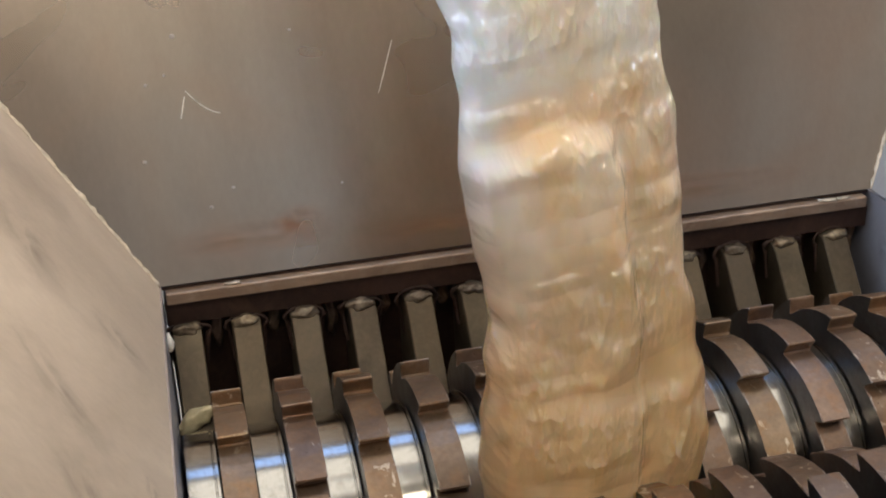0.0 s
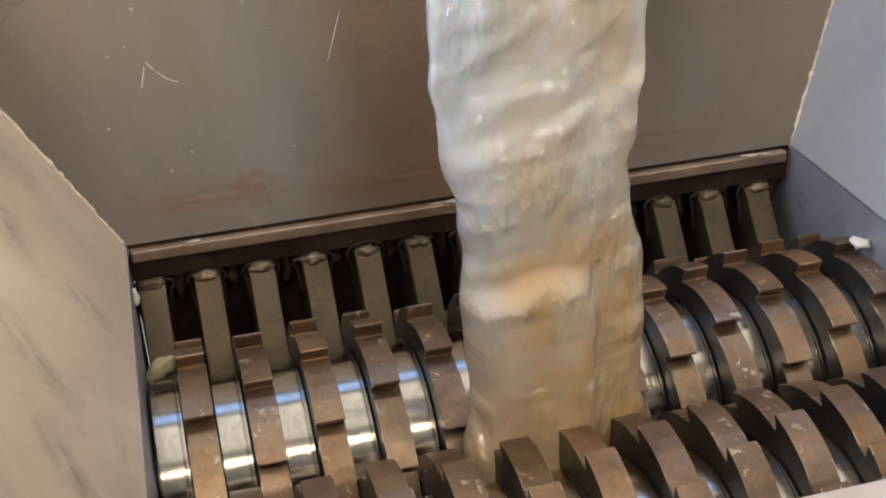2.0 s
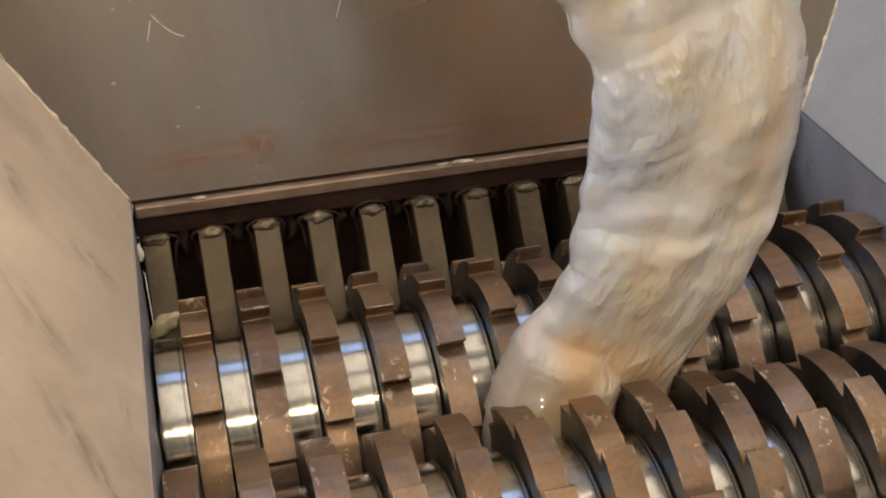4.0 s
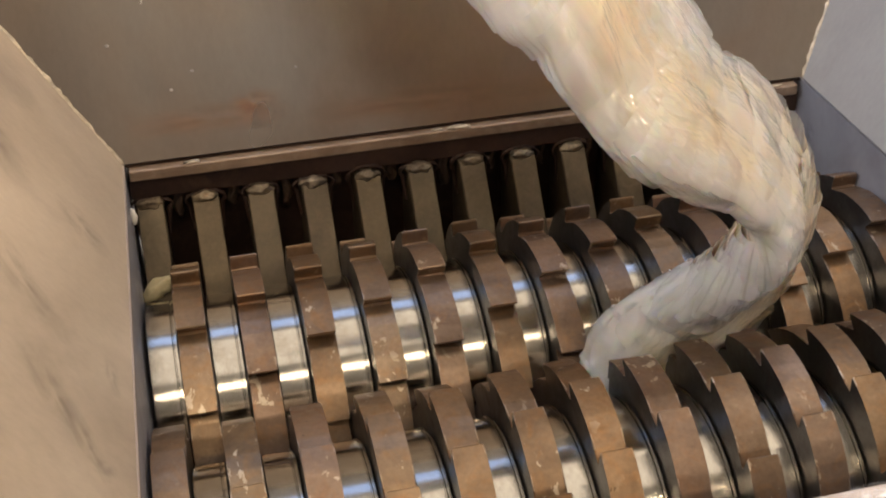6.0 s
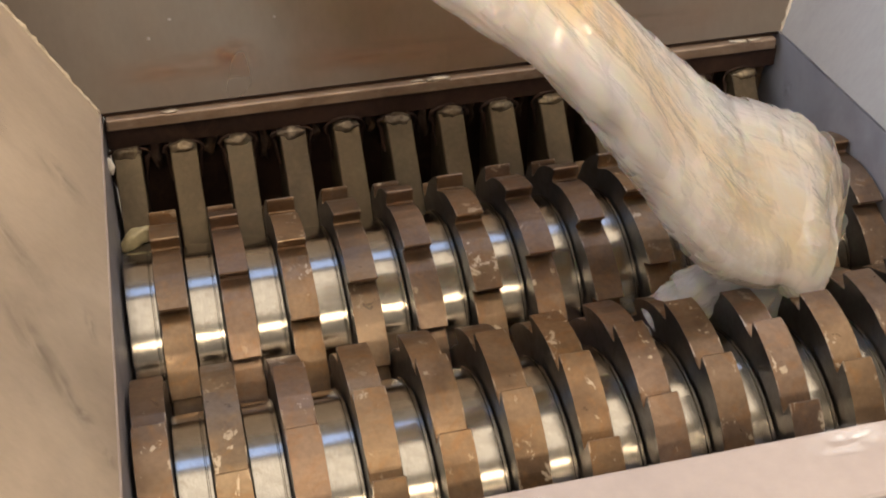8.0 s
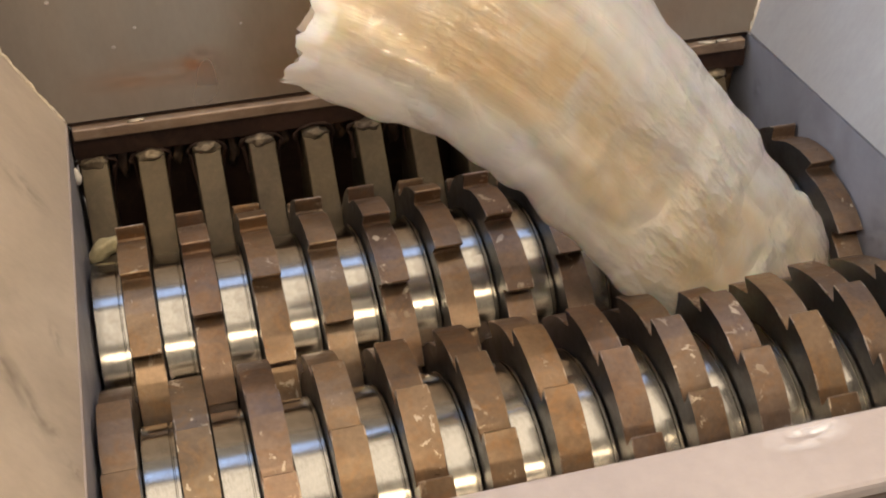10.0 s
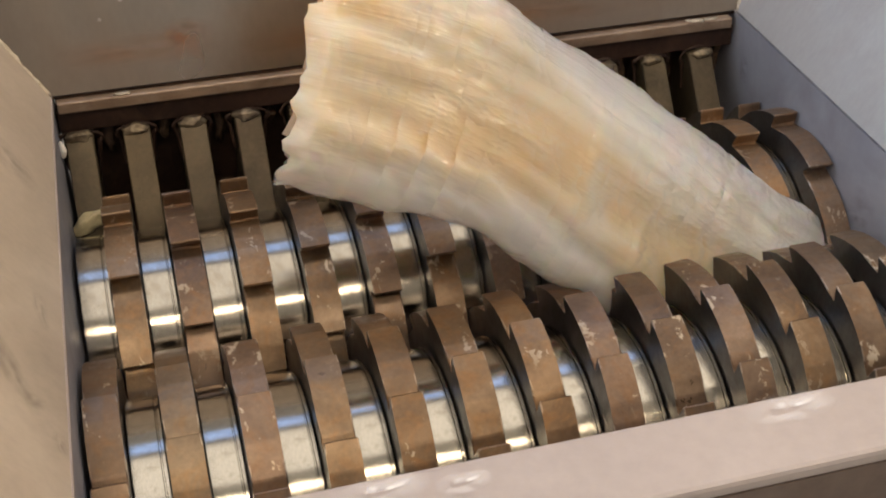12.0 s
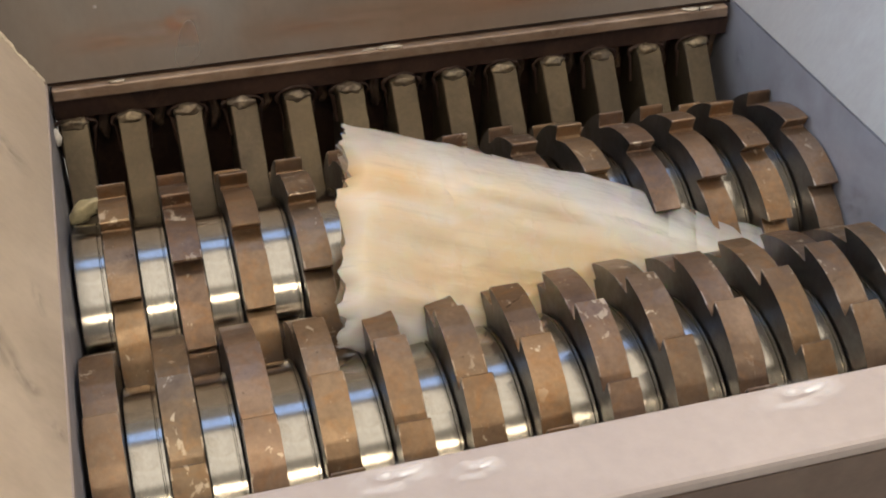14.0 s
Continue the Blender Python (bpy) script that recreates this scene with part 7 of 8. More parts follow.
    walk(film_folds[47], [
        (0, pose(0.1808, -0.2000, 0.5499, 0.2, 2.4, -176.1)), (1, pose(0.1940, -0.2000, 0.4925, 0.1, 2.0, -176.3)),
        (1.5, pose(0.2169, -0.2000, 0.4697, 0.0, 0.8, -176.7)), (2.1, pose(0.2318, -0.2000, 0.4421, 0.0, 0.2, -179.9)),
        (3, pose(0.2577, -0.2000, 0.3956, 0.1, 3.3, -178.9)), (3.6, pose(0.2475, -0.2000, 0.3558, 2.0, 18.0, -173.5)),
        (4.2, pose(0.2615, -0.2000, 0.3072, 4.9, 27.4, -169.5)), (6.3, pose(0.2827, -0.2037, 0.1627, 34.6, 19.9, -123.2)),
        (7, pose(0.2965, -0.2070, 0.1268, 36.9, 25.3, -125.9)), (7.5, pose(0.3222, -0.2048, 0.0986, 37.9, 23.6, -120.5)),
        (8.1, pose(0.3238, -0.2093, 0.0914, 41.1, 10.2, -112.8)), (10.3, pose(0.3463, -0.2000, 0.0521, 12.3, 35.8, -159.6)),
        (11, pose(0.3569, -0.2000, 0.0344, 11.8, 34.4, -159.7)), (11.5, pose(0.3675, -0.2001, -0.0072, 20.7, 40.7, -149.0)),
        (12, pose(0.4042, -0.2061, -0.0432, 26.7, 42.5, -146.2)), (12.5, pose(0.4257, -0.2110, -0.0524, 32.5, 46.7, -142.4)),
        (13.2, pose(0.4488, -0.2061, -0.0780, 50.4, 21.9, -116.9)), (13.5, pose(0.4576, -0.2131, -0.1005, 51.4, 42.6, -120.9)), (14, pose(0.4618, -0.2164, -0.1111, 51.9, 52.3, -122.8))])
    walk(film_folds[48], [
        (0, pose(0.1802, -0.2000, 0.5624, 0.2, 2.4, -176.1)), (1, pose(0.1935, -0.2000, 0.5051, 0.1, 2.0, -176.3)),
        (1.5, pose(0.2167, -0.2000, 0.4822, 0.0, 0.8, -176.7)), (2.1, pose(0.2317, -0.2000, 0.4546, 0.0, 0.2, -179.9)),
        (3, pose(0.2570, -0.2000, 0.4081, 0.1, 3.3, -178.9)), (3.6, pose(0.2436, -0.2000, 0.3678, 2.0, 18.0, -173.5)),
        (4.2, pose(0.2556, -0.2000, 0.3183, 4.9, 27.4, -169.5)), (6.3, pose(0.2749, -0.2028, 0.1726, 31.6, 19.4, -123.0)),
        (7, pose(0.2882, -0.2061, 0.1362, 32.7, 23.2, -127.6)), (7.5, pose(0.3129, -0.2043, 0.1085, 35.2, 23.0, -119.9)),
        (8.1, pose(0.3140, -0.2074, 0.1024, 41.2, 8.6, -110.9)), (10.3, pose(0.3371, -0.2000, 0.0639, 12.8, 37.2, -159.5)),
        (11, pose(0.3476, -0.2000, 0.0469, 11.8, 35.1, -160.0)), (11.5, pose(0.3547, -0.2004, 0.0049, 24.6, 41.0, -143.9)),
        (12, pose(0.3884, -0.2053, -0.0289, 27.5, 41.2, -144.9)), (12.5, pose(0.4106, -0.2099, -0.0411, 31.5, 45.7, -143.8)),
        (13.2, pose(0.4326, -0.2037, -0.0668, 54.7, 21.6, -111.5)), (13.5, pose(0.4400, -0.2121, -0.0918, 52.9, 42.3, -119.0)), (14, pose(0.4435, -0.2161, -0.1036, 52.1, 52.1, -122.5))])
    walk(film_folds[49], [
        (0, pose(0.1797, -0.2000, 0.5750, 0.2, 2.4, -176.1)), (1, pose(0.1931, -0.2000, 0.5176, 0.1, 2.0, -176.3)),
        (1.5, pose(0.2165, -0.2000, 0.4948, 0.0, 0.8, -176.7)), (2.1, pose(0.2317, -0.2000, 0.4672, 0.0, 0.2, -179.9)),
        (3, pose(0.2562, -0.2000, 0.4206, 0.1, 3.3, -178.9)), (3.6, pose(0.2397, -0.2000, 0.3797, 2.0, 18.0, -173.5)),
        (4.2, pose(0.2498, -0.2000, 0.3294, 4.9, 27.4, -169.5)), (6.3, pose(0.2679, -0.2021, 0.1831, 29.6, 18.8, -123.3)),
        (7, pose(0.2807, -0.2055, 0.1462, 30.1, 21.8, -127.3)), (7.5, pose(0.3042, -0.2041, 0.1188, 33.8, 20.9, -119.0)),
        (8.1, pose(0.3042, -0.2058, 0.1135, 41.2, 7.4, -107.5)), (10.3, pose(0.3277, -0.2000, 0.0756, 12.3, 37.4, -160.2)),
        (11, pose(0.3384, -0.2000, 0.0593, 11.8, 35.8, -160.4)), (11.5, pose(0.3413, -0.2008, 0.0170, 29.0, 39.8, -137.8)),
        (12, pose(0.3720, -0.2043, -0.0140, 29.2, 40.1, -142.7)), (12.5, pose(0.3955, -0.2083, -0.0297, 32.7, 45.8, -143.9)),
        (13.2, pose(0.4151, -0.2029, -0.0580, 58.2, 25.2, -108.7)), (13.5, pose(0.4220, -0.2117, -0.0839, 53.3, 42.8, -119.0)), (14, pose(0.4252, -0.2158, -0.0961, 51.0, 51.1, -123.9))])
    walk(film_folds[50], [
        (0, pose(0.1792, -0.2000, 0.5875, 0.2, 2.4, -176.1)), (1, pose(0.1927, -0.2000, 0.5301, 0.1, 2.0, -176.3)),
        (1.5, pose(0.2163, -0.2000, 0.5073, 0.0, 0.8, -176.7)), (2.1, pose(0.2317, -0.2000, 0.4797, 0.0, 0.2, -179.9)),
        (3, pose(0.2555, -0.2000, 0.4331, 0.1, 3.3, -178.9)), (3.6, pose(0.2358, -0.2000, 0.3916, 2.0, 18.0, -173.5)),
        (4.2, pose(0.2439, -0.2000, 0.3405, 4.9, 27.4, -169.5)), (6.3, pose(0.2612, -0.2016, 0.1938, 28.4, 17.1, -122.2)),
        (7, pose(0.2738, -0.2046, 0.1567, 29.1, 20.6, -125.2)), (7.5, pose(0.2960, -0.2039, 0.1294, 32.5, 18.2, -117.6)),
        (8.1, pose(0.2945, -0.2042, 0.1247, 41.1, 7.2, -104.9)), (10.3, pose(0.3182, -0.2000, 0.0872, 11.8, 37.5, -161.0)),
        (11, pose(0.3289, -0.2000, 0.0716, 11.3, 36.0, -161.2)), (11.5, pose(0.3276, -0.2011, 0.0289, 32.4, 37.5, -132.8)),
        (12, pose(0.3556, -0.2031, 0.0009, 31.3, 39.4, -140.3)), (12.5, pose(0.3802, -0.2067, -0.0187, 34.7, 47.2, -142.9)),
        (13.2, pose(0.3976, -0.2019, -0.0495, 60.7, 27.4, -108.1)), (13.5, pose(0.4039, -0.2111, -0.0762, 52.4, 42.2, -121.1)), (14, pose(0.4069, -0.2155, -0.0887, 48.5, 49.2, -127.2))])
    walk(film_folds[51], [
        (0, pose(0.1786, -0.2000, 0.6000, 0.2, 2.4, -176.1)), (1, pose(0.1923, -0.2000, 0.5427, 0.1, 2.0, -176.3)),
        (1.5, pose(0.2162, -0.2000, 0.5199, 0.0, 0.8, -176.7)), (2.1, pose(0.2316, -0.2000, 0.4923, 0.0, 0.2, -179.9)),
        (3, pose(0.2548, -0.2000, 0.4456, 0.1, 3.3, -178.9)), (3.6, pose(0.2319, -0.2000, 0.4035, 2.0, 18.0, -173.5)),
        (4.2, pose(0.2381, -0.2000, 0.3516, 4.9, 27.4, -169.5)), (6.3, pose(0.2544, -0.2011, 0.2044, 27.9, 16.8, -121.6)),
        (7, pose(0.2669, -0.2041, 0.1672, 29.1, 19.3, -123.8)), (7.5, pose(0.2882, -0.2037, 0.1401, 31.1, 16.2, -116.8)),
        (8.1, pose(0.2847, -0.2034, 0.1358, 41.4, 7.4, -102.7)), (10.3, pose(0.3088, -0.2000, 0.0988, 11.4, 37.6, -161.8)),
        (11, pose(0.3195, -0.2000, 0.0839, 10.8, 36.1, -162.0)), (11.5, pose(0.3146, -0.2014, 0.0407, 34.1, 34.8, -129.5)),
        (12, pose(0.3396, -0.2019, 0.0149, 32.9, 39.3, -138.4)), (12.5, pose(0.3646, -0.2049, -0.0083, 37.1, 49.2, -141.3)),
        (13.2, pose(0.3801, -0.2005, -0.0410, 61.3, 28.9, -110.1)), (13.5, pose(0.3862, -0.2096, -0.0675, 53.8, 38.9, -121.3)), (14, pose(0.3891, -0.2139, -0.0800, 50.3, 43.6, -126.6))])
    walk(film_folds[52], [
        (0, pose(0.1781, -0.2000, 0.6125, 0.2, 2.4, -176.1)), (1, pose(0.1918, -0.2000, 0.5552, 0.1, 2.0, -176.3)),
        (1.5, pose(0.2160, -0.2000, 0.5324, 0.0, 0.8, -176.7)), (2.1, pose(0.2316, -0.2000, 0.5048, 0.0, 0.2, -179.9)),
        (3, pose(0.2541, -0.2000, 0.4582, 0.1, 3.3, -178.9)), (3.6, pose(0.2280, -0.2000, 0.4154, 2.0, 18.0, -173.5)),
        (4.2, pose(0.2322, -0.2000, 0.3626, 4.9, 27.4, -169.5)), (6.3, pose(0.2478, -0.2009, 0.2151, 27.1, 18.5, -123.8)),
        (7, pose(0.2597, -0.2038, 0.1776, 29.6, 19.2, -122.4)), (7.5, pose(0.2810, -0.2034, 0.1512, 30.1, 14.9, -116.1)),
        (8.1, pose(0.2747, -0.2027, 0.1469, 41.8, 7.8, -100.9)), (10.3, pose(0.2994, -0.2000, 0.1105, 10.9, 37.7, -162.5)),
        (11, pose(0.3101, -0.2000, 0.0962, 10.4, 36.2, -162.8)), (11.5, pose(0.3028, -0.2014, 0.0523, 33.5, 32.6, -129.3)),
        (12, pose(0.3247, -0.2008, 0.0272, 34.1, 39.3, -137.2)), (12.5, pose(0.3484, -0.2032, 0.0011, 38.2, 50.9, -140.3)),
        (13.2, pose(0.3624, -0.1987, -0.0331, 62.2, 29.3, -111.3)), (13.5, pose(0.3689, -0.2069, -0.0580, 57.1, 33.5, -118.6)), (14, pose(0.3720, -0.2108, -0.0697, 54.7, 35.5, -122.0))])
    walk(film_folds[53], [
        (0, pose(0.1776, -0.2000, 0.6251, 0.2, 2.4, -176.1)), (1, pose(0.1914, -0.2000, 0.5677, 0.1, 2.0, -176.3)),
        (1.5, pose(0.2158, -0.2000, 0.5449, 0.0, 0.8, -176.7)), (2.1, pose(0.2316, -0.2000, 0.5173, 0.0, 0.2, -179.9)),
        (3, pose(0.2534, -0.2000, 0.4707, 0.1, 3.3, -178.9)), (3.6, pose(0.2241, -0.2000, 0.4274, 2.0, 18.0, -173.5)),
        (4.2, pose(0.2264, -0.2000, 0.3737, 4.9, 27.4, -169.5)), (6.3, pose(0.2410, -0.2007, 0.2256, 25.6, 20.2, -126.8)),
        (7, pose(0.2524, -0.2036, 0.1878, 29.7, 19.9, -122.2)), (7.5, pose(0.2741, -0.2030, 0.1625, 29.8, 14.1, -115.2)),
        (8.1, pose(0.2646, -0.2023, 0.1580, 42.5, 7.4, -100.1)), (10.3, pose(0.2894, -0.2000, 0.1216, 12.1, 40.4, -161.7)),
        (11, pose(0.3006, -0.2000, 0.1084, 10.1, 36.7, -163.3)), (11.5, pose(0.2916, -0.2012, 0.0637, 32.4, 31.8, -130.6)),
        (12, pose(0.3104, -0.2000, 0.0389, 35.0, 38.6, -135.8)), (12.5, pose(0.3319, -0.2018, 0.0100, 38.7, 52.1, -139.6)),
        (13.2, pose(0.3446, -0.1966, -0.0252, 62.2, 30.0, -111.9)), (13.5, pose(0.3516, -0.2037, -0.0485, 59.9, 30.6, -115.9)), (14, pose(0.3549, -0.2071, -0.0595, 58.8, 30.9, -117.8))])
    walk(film_folds[54], [
        (0, pose(0.1771, -0.2000, 0.6376, 0.2, 2.4, -176.1)), (1, pose(0.1910, -0.2000, 0.5802, 0.1, 2.0, -176.3)),
        (1.5, pose(0.2157, -0.2000, 0.5575, 0.0, 0.8, -176.7)), (2.1, pose(0.2315, -0.2000, 0.5299, 0.0, 0.2, -179.9)),
        (3, pose(0.2527, -0.2000, 0.4832, 0.1, 3.3, -178.9)), (3.6, pose(0.2203, -0.2000, 0.4393, 2.0, 18.0, -173.5)),
        (4.2, pose(0.2205, -0.2000, 0.3848, 4.9, 27.4, -169.5)), (6.3, pose(0.2341, -0.2006, 0.2360, 24.9, 22.1, -129.4)),
        (7, pose(0.2453, -0.2034, 0.1981, 28.6, 21.8, -125.1)), (7.5, pose(0.2669, -0.2028, 0.1734, 31.2, 14.1, -113.7)),
        (8.1, pose(0.2544, -0.2019, 0.1690, 42.6, 7.2, -99.6)), (10.3, pose(0.2794, -0.2000, 0.1327, 13.5, 43.3, -160.7)),
        (11, pose(0.2904, -0.2000, 0.1200, 12.0, 40.5, -161.9)), (11.5, pose(0.2804, -0.2010, 0.0750, 33.4, 32.2, -130.4)),
        (12, pose(0.2963, -0.1991, 0.0506, 36.0, 37.3, -134.0)), (12.5, pose(0.3154, -0.2004, 0.0190, 38.7, 52.8, -139.5)),
        (13.2, pose(0.3268, -0.1944, -0.0173, 62.0, 31.3, -112.5)), (13.5, pose(0.3339, -0.2009, -0.0401, 61.6, 32.0, -114.3)), (14, pose(0.3372, -0.2039, -0.0509, 61.4, 32.3, -115.1))])
    walk(film_folds[55], [
        (0, pose(0.1765, -0.2000, 0.6501, 0.2, 2.4, -176.1)), (1, pose(0.1905, -0.2000, 0.5928, 0.1, 2.0, -176.3)),
        (1.5, pose(0.2155, -0.2000, 0.5700, 0.0, 0.8, -176.7)), (2.1, pose(0.2315, -0.2000, 0.5424, 0.0, 0.2, -179.9)),
        (3, pose(0.2520, -0.2000, 0.4957, 0.1, 3.3, -178.9)), (3.6, pose(0.2164, -0.2000, 0.4512, 2.0, 18.0, -173.5)),
        (4.2, pose(0.2147, -0.2000, 0.3959, 4.9, 27.4, -169.5)), (6.3, pose(0.2271, -0.2006, 0.2464, 23.9, 24.4, -133.1)),
        (7, pose(0.2378, -0.2034, 0.2082, 26.7, 23.5, -128.7)), (7.5, pose(0.2594, -0.2026, 0.1843, 33.3, 14.7, -112.3)),
        (8.1, pose(0.2441, -0.2017, 0.1799, 42.8, 6.7, -98.5)), (10.3, pose(0.2683, -0.2000, 0.1427, 15.6, 46.0, -158.8)),
        (11, pose(0.2800, -0.2000, 0.1313, 14.2, 44.2, -160.1)), (11.5, pose(0.2689, -0.2006, 0.0860, 36.0, 33.6, -129.2)),
        (12, pose(0.2824, -0.1979, 0.0627, 37.6, 35.8, -131.3)), (12.5, pose(0.2989, -0.1990, 0.0278, 38.5, 53.3, -139.9)),
        (13.2, pose(0.3093, -0.1923, -0.0093, 61.4, 32.9, -112.7)), (13.5, pose(0.3158, -0.1988, -0.0329, 63.1, 34.9, -112.6)), (14, pose(0.3189, -0.2019, -0.0440, 63.9, 35.8, -112.6))])
    walk(film_folds[56], [
        (0, pose(0.1760, -0.2000, 0.6627, 0.2, 2.4, -176.1)), (1, pose(0.1901, -0.2000, 0.6053, 0.1, 2.0, -176.3)),
        (1.5, pose(0.2153, -0.2000, 0.5826, 0.0, 0.8, -176.7)), (2.1, pose(0.2315, -0.2000, 0.5550, 0.0, 0.2, -179.9)),
        (3, pose(0.2512, -0.2000, 0.5082, 0.1, 3.3, -178.9)), (3.6, pose(0.2125, -0.2000, 0.4631, 2.0, 18.0, -173.5)),
        (4.2, pose(0.2088, -0.2000, 0.4070, 4.9, 27.4, -169.5)), (6.3, pose(0.2201, -0.2006, 0.2568, 23.4, 25.2, -134.7)),
        (7, pose(0.2305, -0.2034, 0.2184, 25.4, 25.3, -132.0)), (7.5, pose(0.2514, -0.2025, 0.1947, 34.6, 17.0, -113.6)),
        (8.1, pose(0.2339, -0.2015, 0.1909, 42.6, 8.1, -99.7)), (10.3, pose(0.2572, -0.2000, 0.1526, 18.0, 48.6, -156.6)),
        (11, pose(0.2683, -0.2000, 0.1413, 17.2, 47.8, -157.3)), (11.5, pose(0.2569, -0.2001, 0.0964, 39.5, 34.8, -126.7)),
        (12, pose(0.2681, -0.1971, 0.0743, 40.2, 35.2, -127.5)), (12.5, pose(0.2822, -0.1980, 0.0366, 37.8, 54.0, -139.6)),
        (13.2, pose(0.2916, -0.1907, -0.0012, 59.3, 35.4, -112.4)), (13.5, pose(0.2975, -0.1972, -0.0257, 63.2, 37.3, -111.4)), (14, pose(0.3003, -0.2002, -0.0373, 65.0, 38.2, -111.0))])
    walk(film_folds[57], [
        (0, pose(0.1755, -0.2000, 0.6752, 0.2, 2.4, -176.1)), (1, pose(0.1897, -0.2000, 0.6178, 0.1, 2.0, -176.3)),
        (1.5, pose(0.2152, -0.2000, 0.5951, 0.0, 0.8, -176.7)), (2.1, pose(0.2314, -0.2000, 0.5675, 0.0, 0.2, -179.9)),
        (3, pose(0.2505, -0.2000, 0.5207, 0.1, 3.3, -178.9)), (3.6, pose(0.2086, -0.2000, 0.4751, 2.0, 18.0, -173.5)),
        (4.2, pose(0.2030, -0.2000, 0.4181, 4.9, 27.4, -169.5)), (6.3, pose(0.2131, -0.2006, 0.2672, 23.4, 25.2, -134.7)),
        (7, pose(0.2233, -0.2034, 0.2286, 23.8, 26.7, -135.4)), (7.5, pose(0.2431, -0.2024, 0.2050, 35.5, 19.7, -115.6)),
        (8.1, pose(0.2235, -0.2013, 0.2018, 42.4, 9.6, -100.9)), (10.3, pose(0.2455, -0.2000, 0.1620, 18.3, 48.9, -156.3)),
        (11, pose(0.2565, -0.2000, 0.1512, 19.8, 50.5, -154.9)), (11.5, pose(0.2445, -0.1997, 0.1066, 43.3, 35.9, -123.8)),
        (12, pose(0.2536, -0.1964, 0.0856, 42.5, 35.8, -124.7)), (12.5, pose(0.2654, -0.1972, 0.0452, 37.0, 55.0, -139.1)),
        (13.2, pose(0.2740, -0.1901, 0.0070, 56.9, 39.0, -112.9)), (13.5, pose(0.2793, -0.1960, -0.0188, 62.5, 38.7, -110.8)), (14, pose(0.2818, -0.1988, -0.0309, 65.1, 38.5, -109.8))])
    walk(film_folds[58], [
        (0, pose(0.1749, -0.2000, 0.6877, 0.2, 2.4, -176.1)), (1, pose(0.1892, -0.2000, 0.6304, 0.1, 2.0, -176.3)),
        (1.5, pose(0.2150, -0.2000, 0.6076, 0.0, 0.8, -176.7)), (2.1, pose(0.2314, -0.2000, 0.5800, 0.0, 0.2, -179.9)),
        (3, pose(0.2498, -0.2000, 0.5333, 0.1, 3.3, -178.9)), (3.6, pose(0.2047, -0.2000, 0.4870, 2.0, 18.0, -173.5)),
        (4.2, pose(0.1971, -0.2000, 0.4292, 4.9, 27.4, -169.5)), (6.3, pose(0.2061, -0.2006, 0.2776, 23.4, 25.2, -134.7)),
        (7, pose(0.2160, -0.2034, 0.2389, 23.2, 27.3, -136.9)), (7.5, pose(0.2344, -0.2024, 0.2150, 35.1, 22.4, -118.5)),
        (8.1, pose(0.2131, -0.2013, 0.2126, 42.7, 11.1, -102.1)), (10.3, pose(0.2336, -0.2000, 0.1711, 19.6, 50.2, -155.2)),
        (11, pose(0.2440, -0.2000, 0.1603, 20.3, 50.9, -154.5)), (11.5, pose(0.2315, -0.1992, 0.1159, 44.9, 36.2, -122.3)),
        (12, pose(0.2386, -0.1959, 0.0967, 43.6, 38.2, -124.6)), (12.5, pose(0.2487, -0.1969, 0.0539, 40.9, 53.5, -133.0)),
        (13.2, pose(0.2562, -0.1902, 0.0152, 54.9, 42.5, -113.7)), (13.5, pose(0.2609, -0.1954, -0.0117, 62.0, 39.1, -110.1)), (14, pose(0.2631, -0.1978, -0.0244, 65.3, 37.5, -108.4))])
    walk(film_folds[59], [
        (0, pose(0.1744, -0.2000, 0.7002, 0.2, 2.4, -176.1)), (1, pose(0.1888, -0.2000, 0.6429, 0.1, 2.0, -176.3)),
        (1.5, pose(0.2148, -0.2000, 0.6202, 0.0, 0.8, -176.7)), (2.1, pose(0.2314, -0.2000, 0.5926, 0.0, 0.2, -179.9)),
        (3, pose(0.2491, -0.2000, 0.5458, 0.1, 3.3, -178.9)), (3.6, pose(0.2008, -0.2000, 0.4989, 2.0, 18.0, -173.5)),
        (4.2, pose(0.1913, -0.2000, 0.4403, 4.9, 27.4, -169.5)), (6.3, pose(0.1991, -0.2006, 0.2881, 23.4, 25.2, -134.7)),
        (7, pose(0.2088, -0.2034, 0.2491, 23.2, 27.3, -136.9)), (7.5, pose(0.2256, -0.2024, 0.2250, 34.1, 24.7, -121.8)),
        (8.1, pose(0.2025, -0.2013, 0.2234, 42.7, 12.8, -103.6)), (10.3, pose(0.2215, -0.2000, 0.1799, 21.9, 52.3, -153.1)),
        (11, pose(0.2313, -0.2000, 0.1693, 21.8, 52.2, -153.2)), (11.5, pose(0.2178, -0.1989, 0.1241, 50.8, 37.9, -117.6)),
        (12, pose(0.2232, -0.1954, 0.1071, 42.1, 41.5, -128.0)), (12.5, pose(0.2318, -0.1970, 0.0624, 45.2, 51.1, -127.1)),
        (13.2, pose(0.2384, -0.1908, 0.0234, 54.5, 45.2, -114.5)), (13.5, pose(0.2425, -0.1951, -0.0047, 62.1, 39.1, -109.5)), (14, pose(0.2445, -0.1971, -0.0179, 65.7, 36.3, -107.2))])
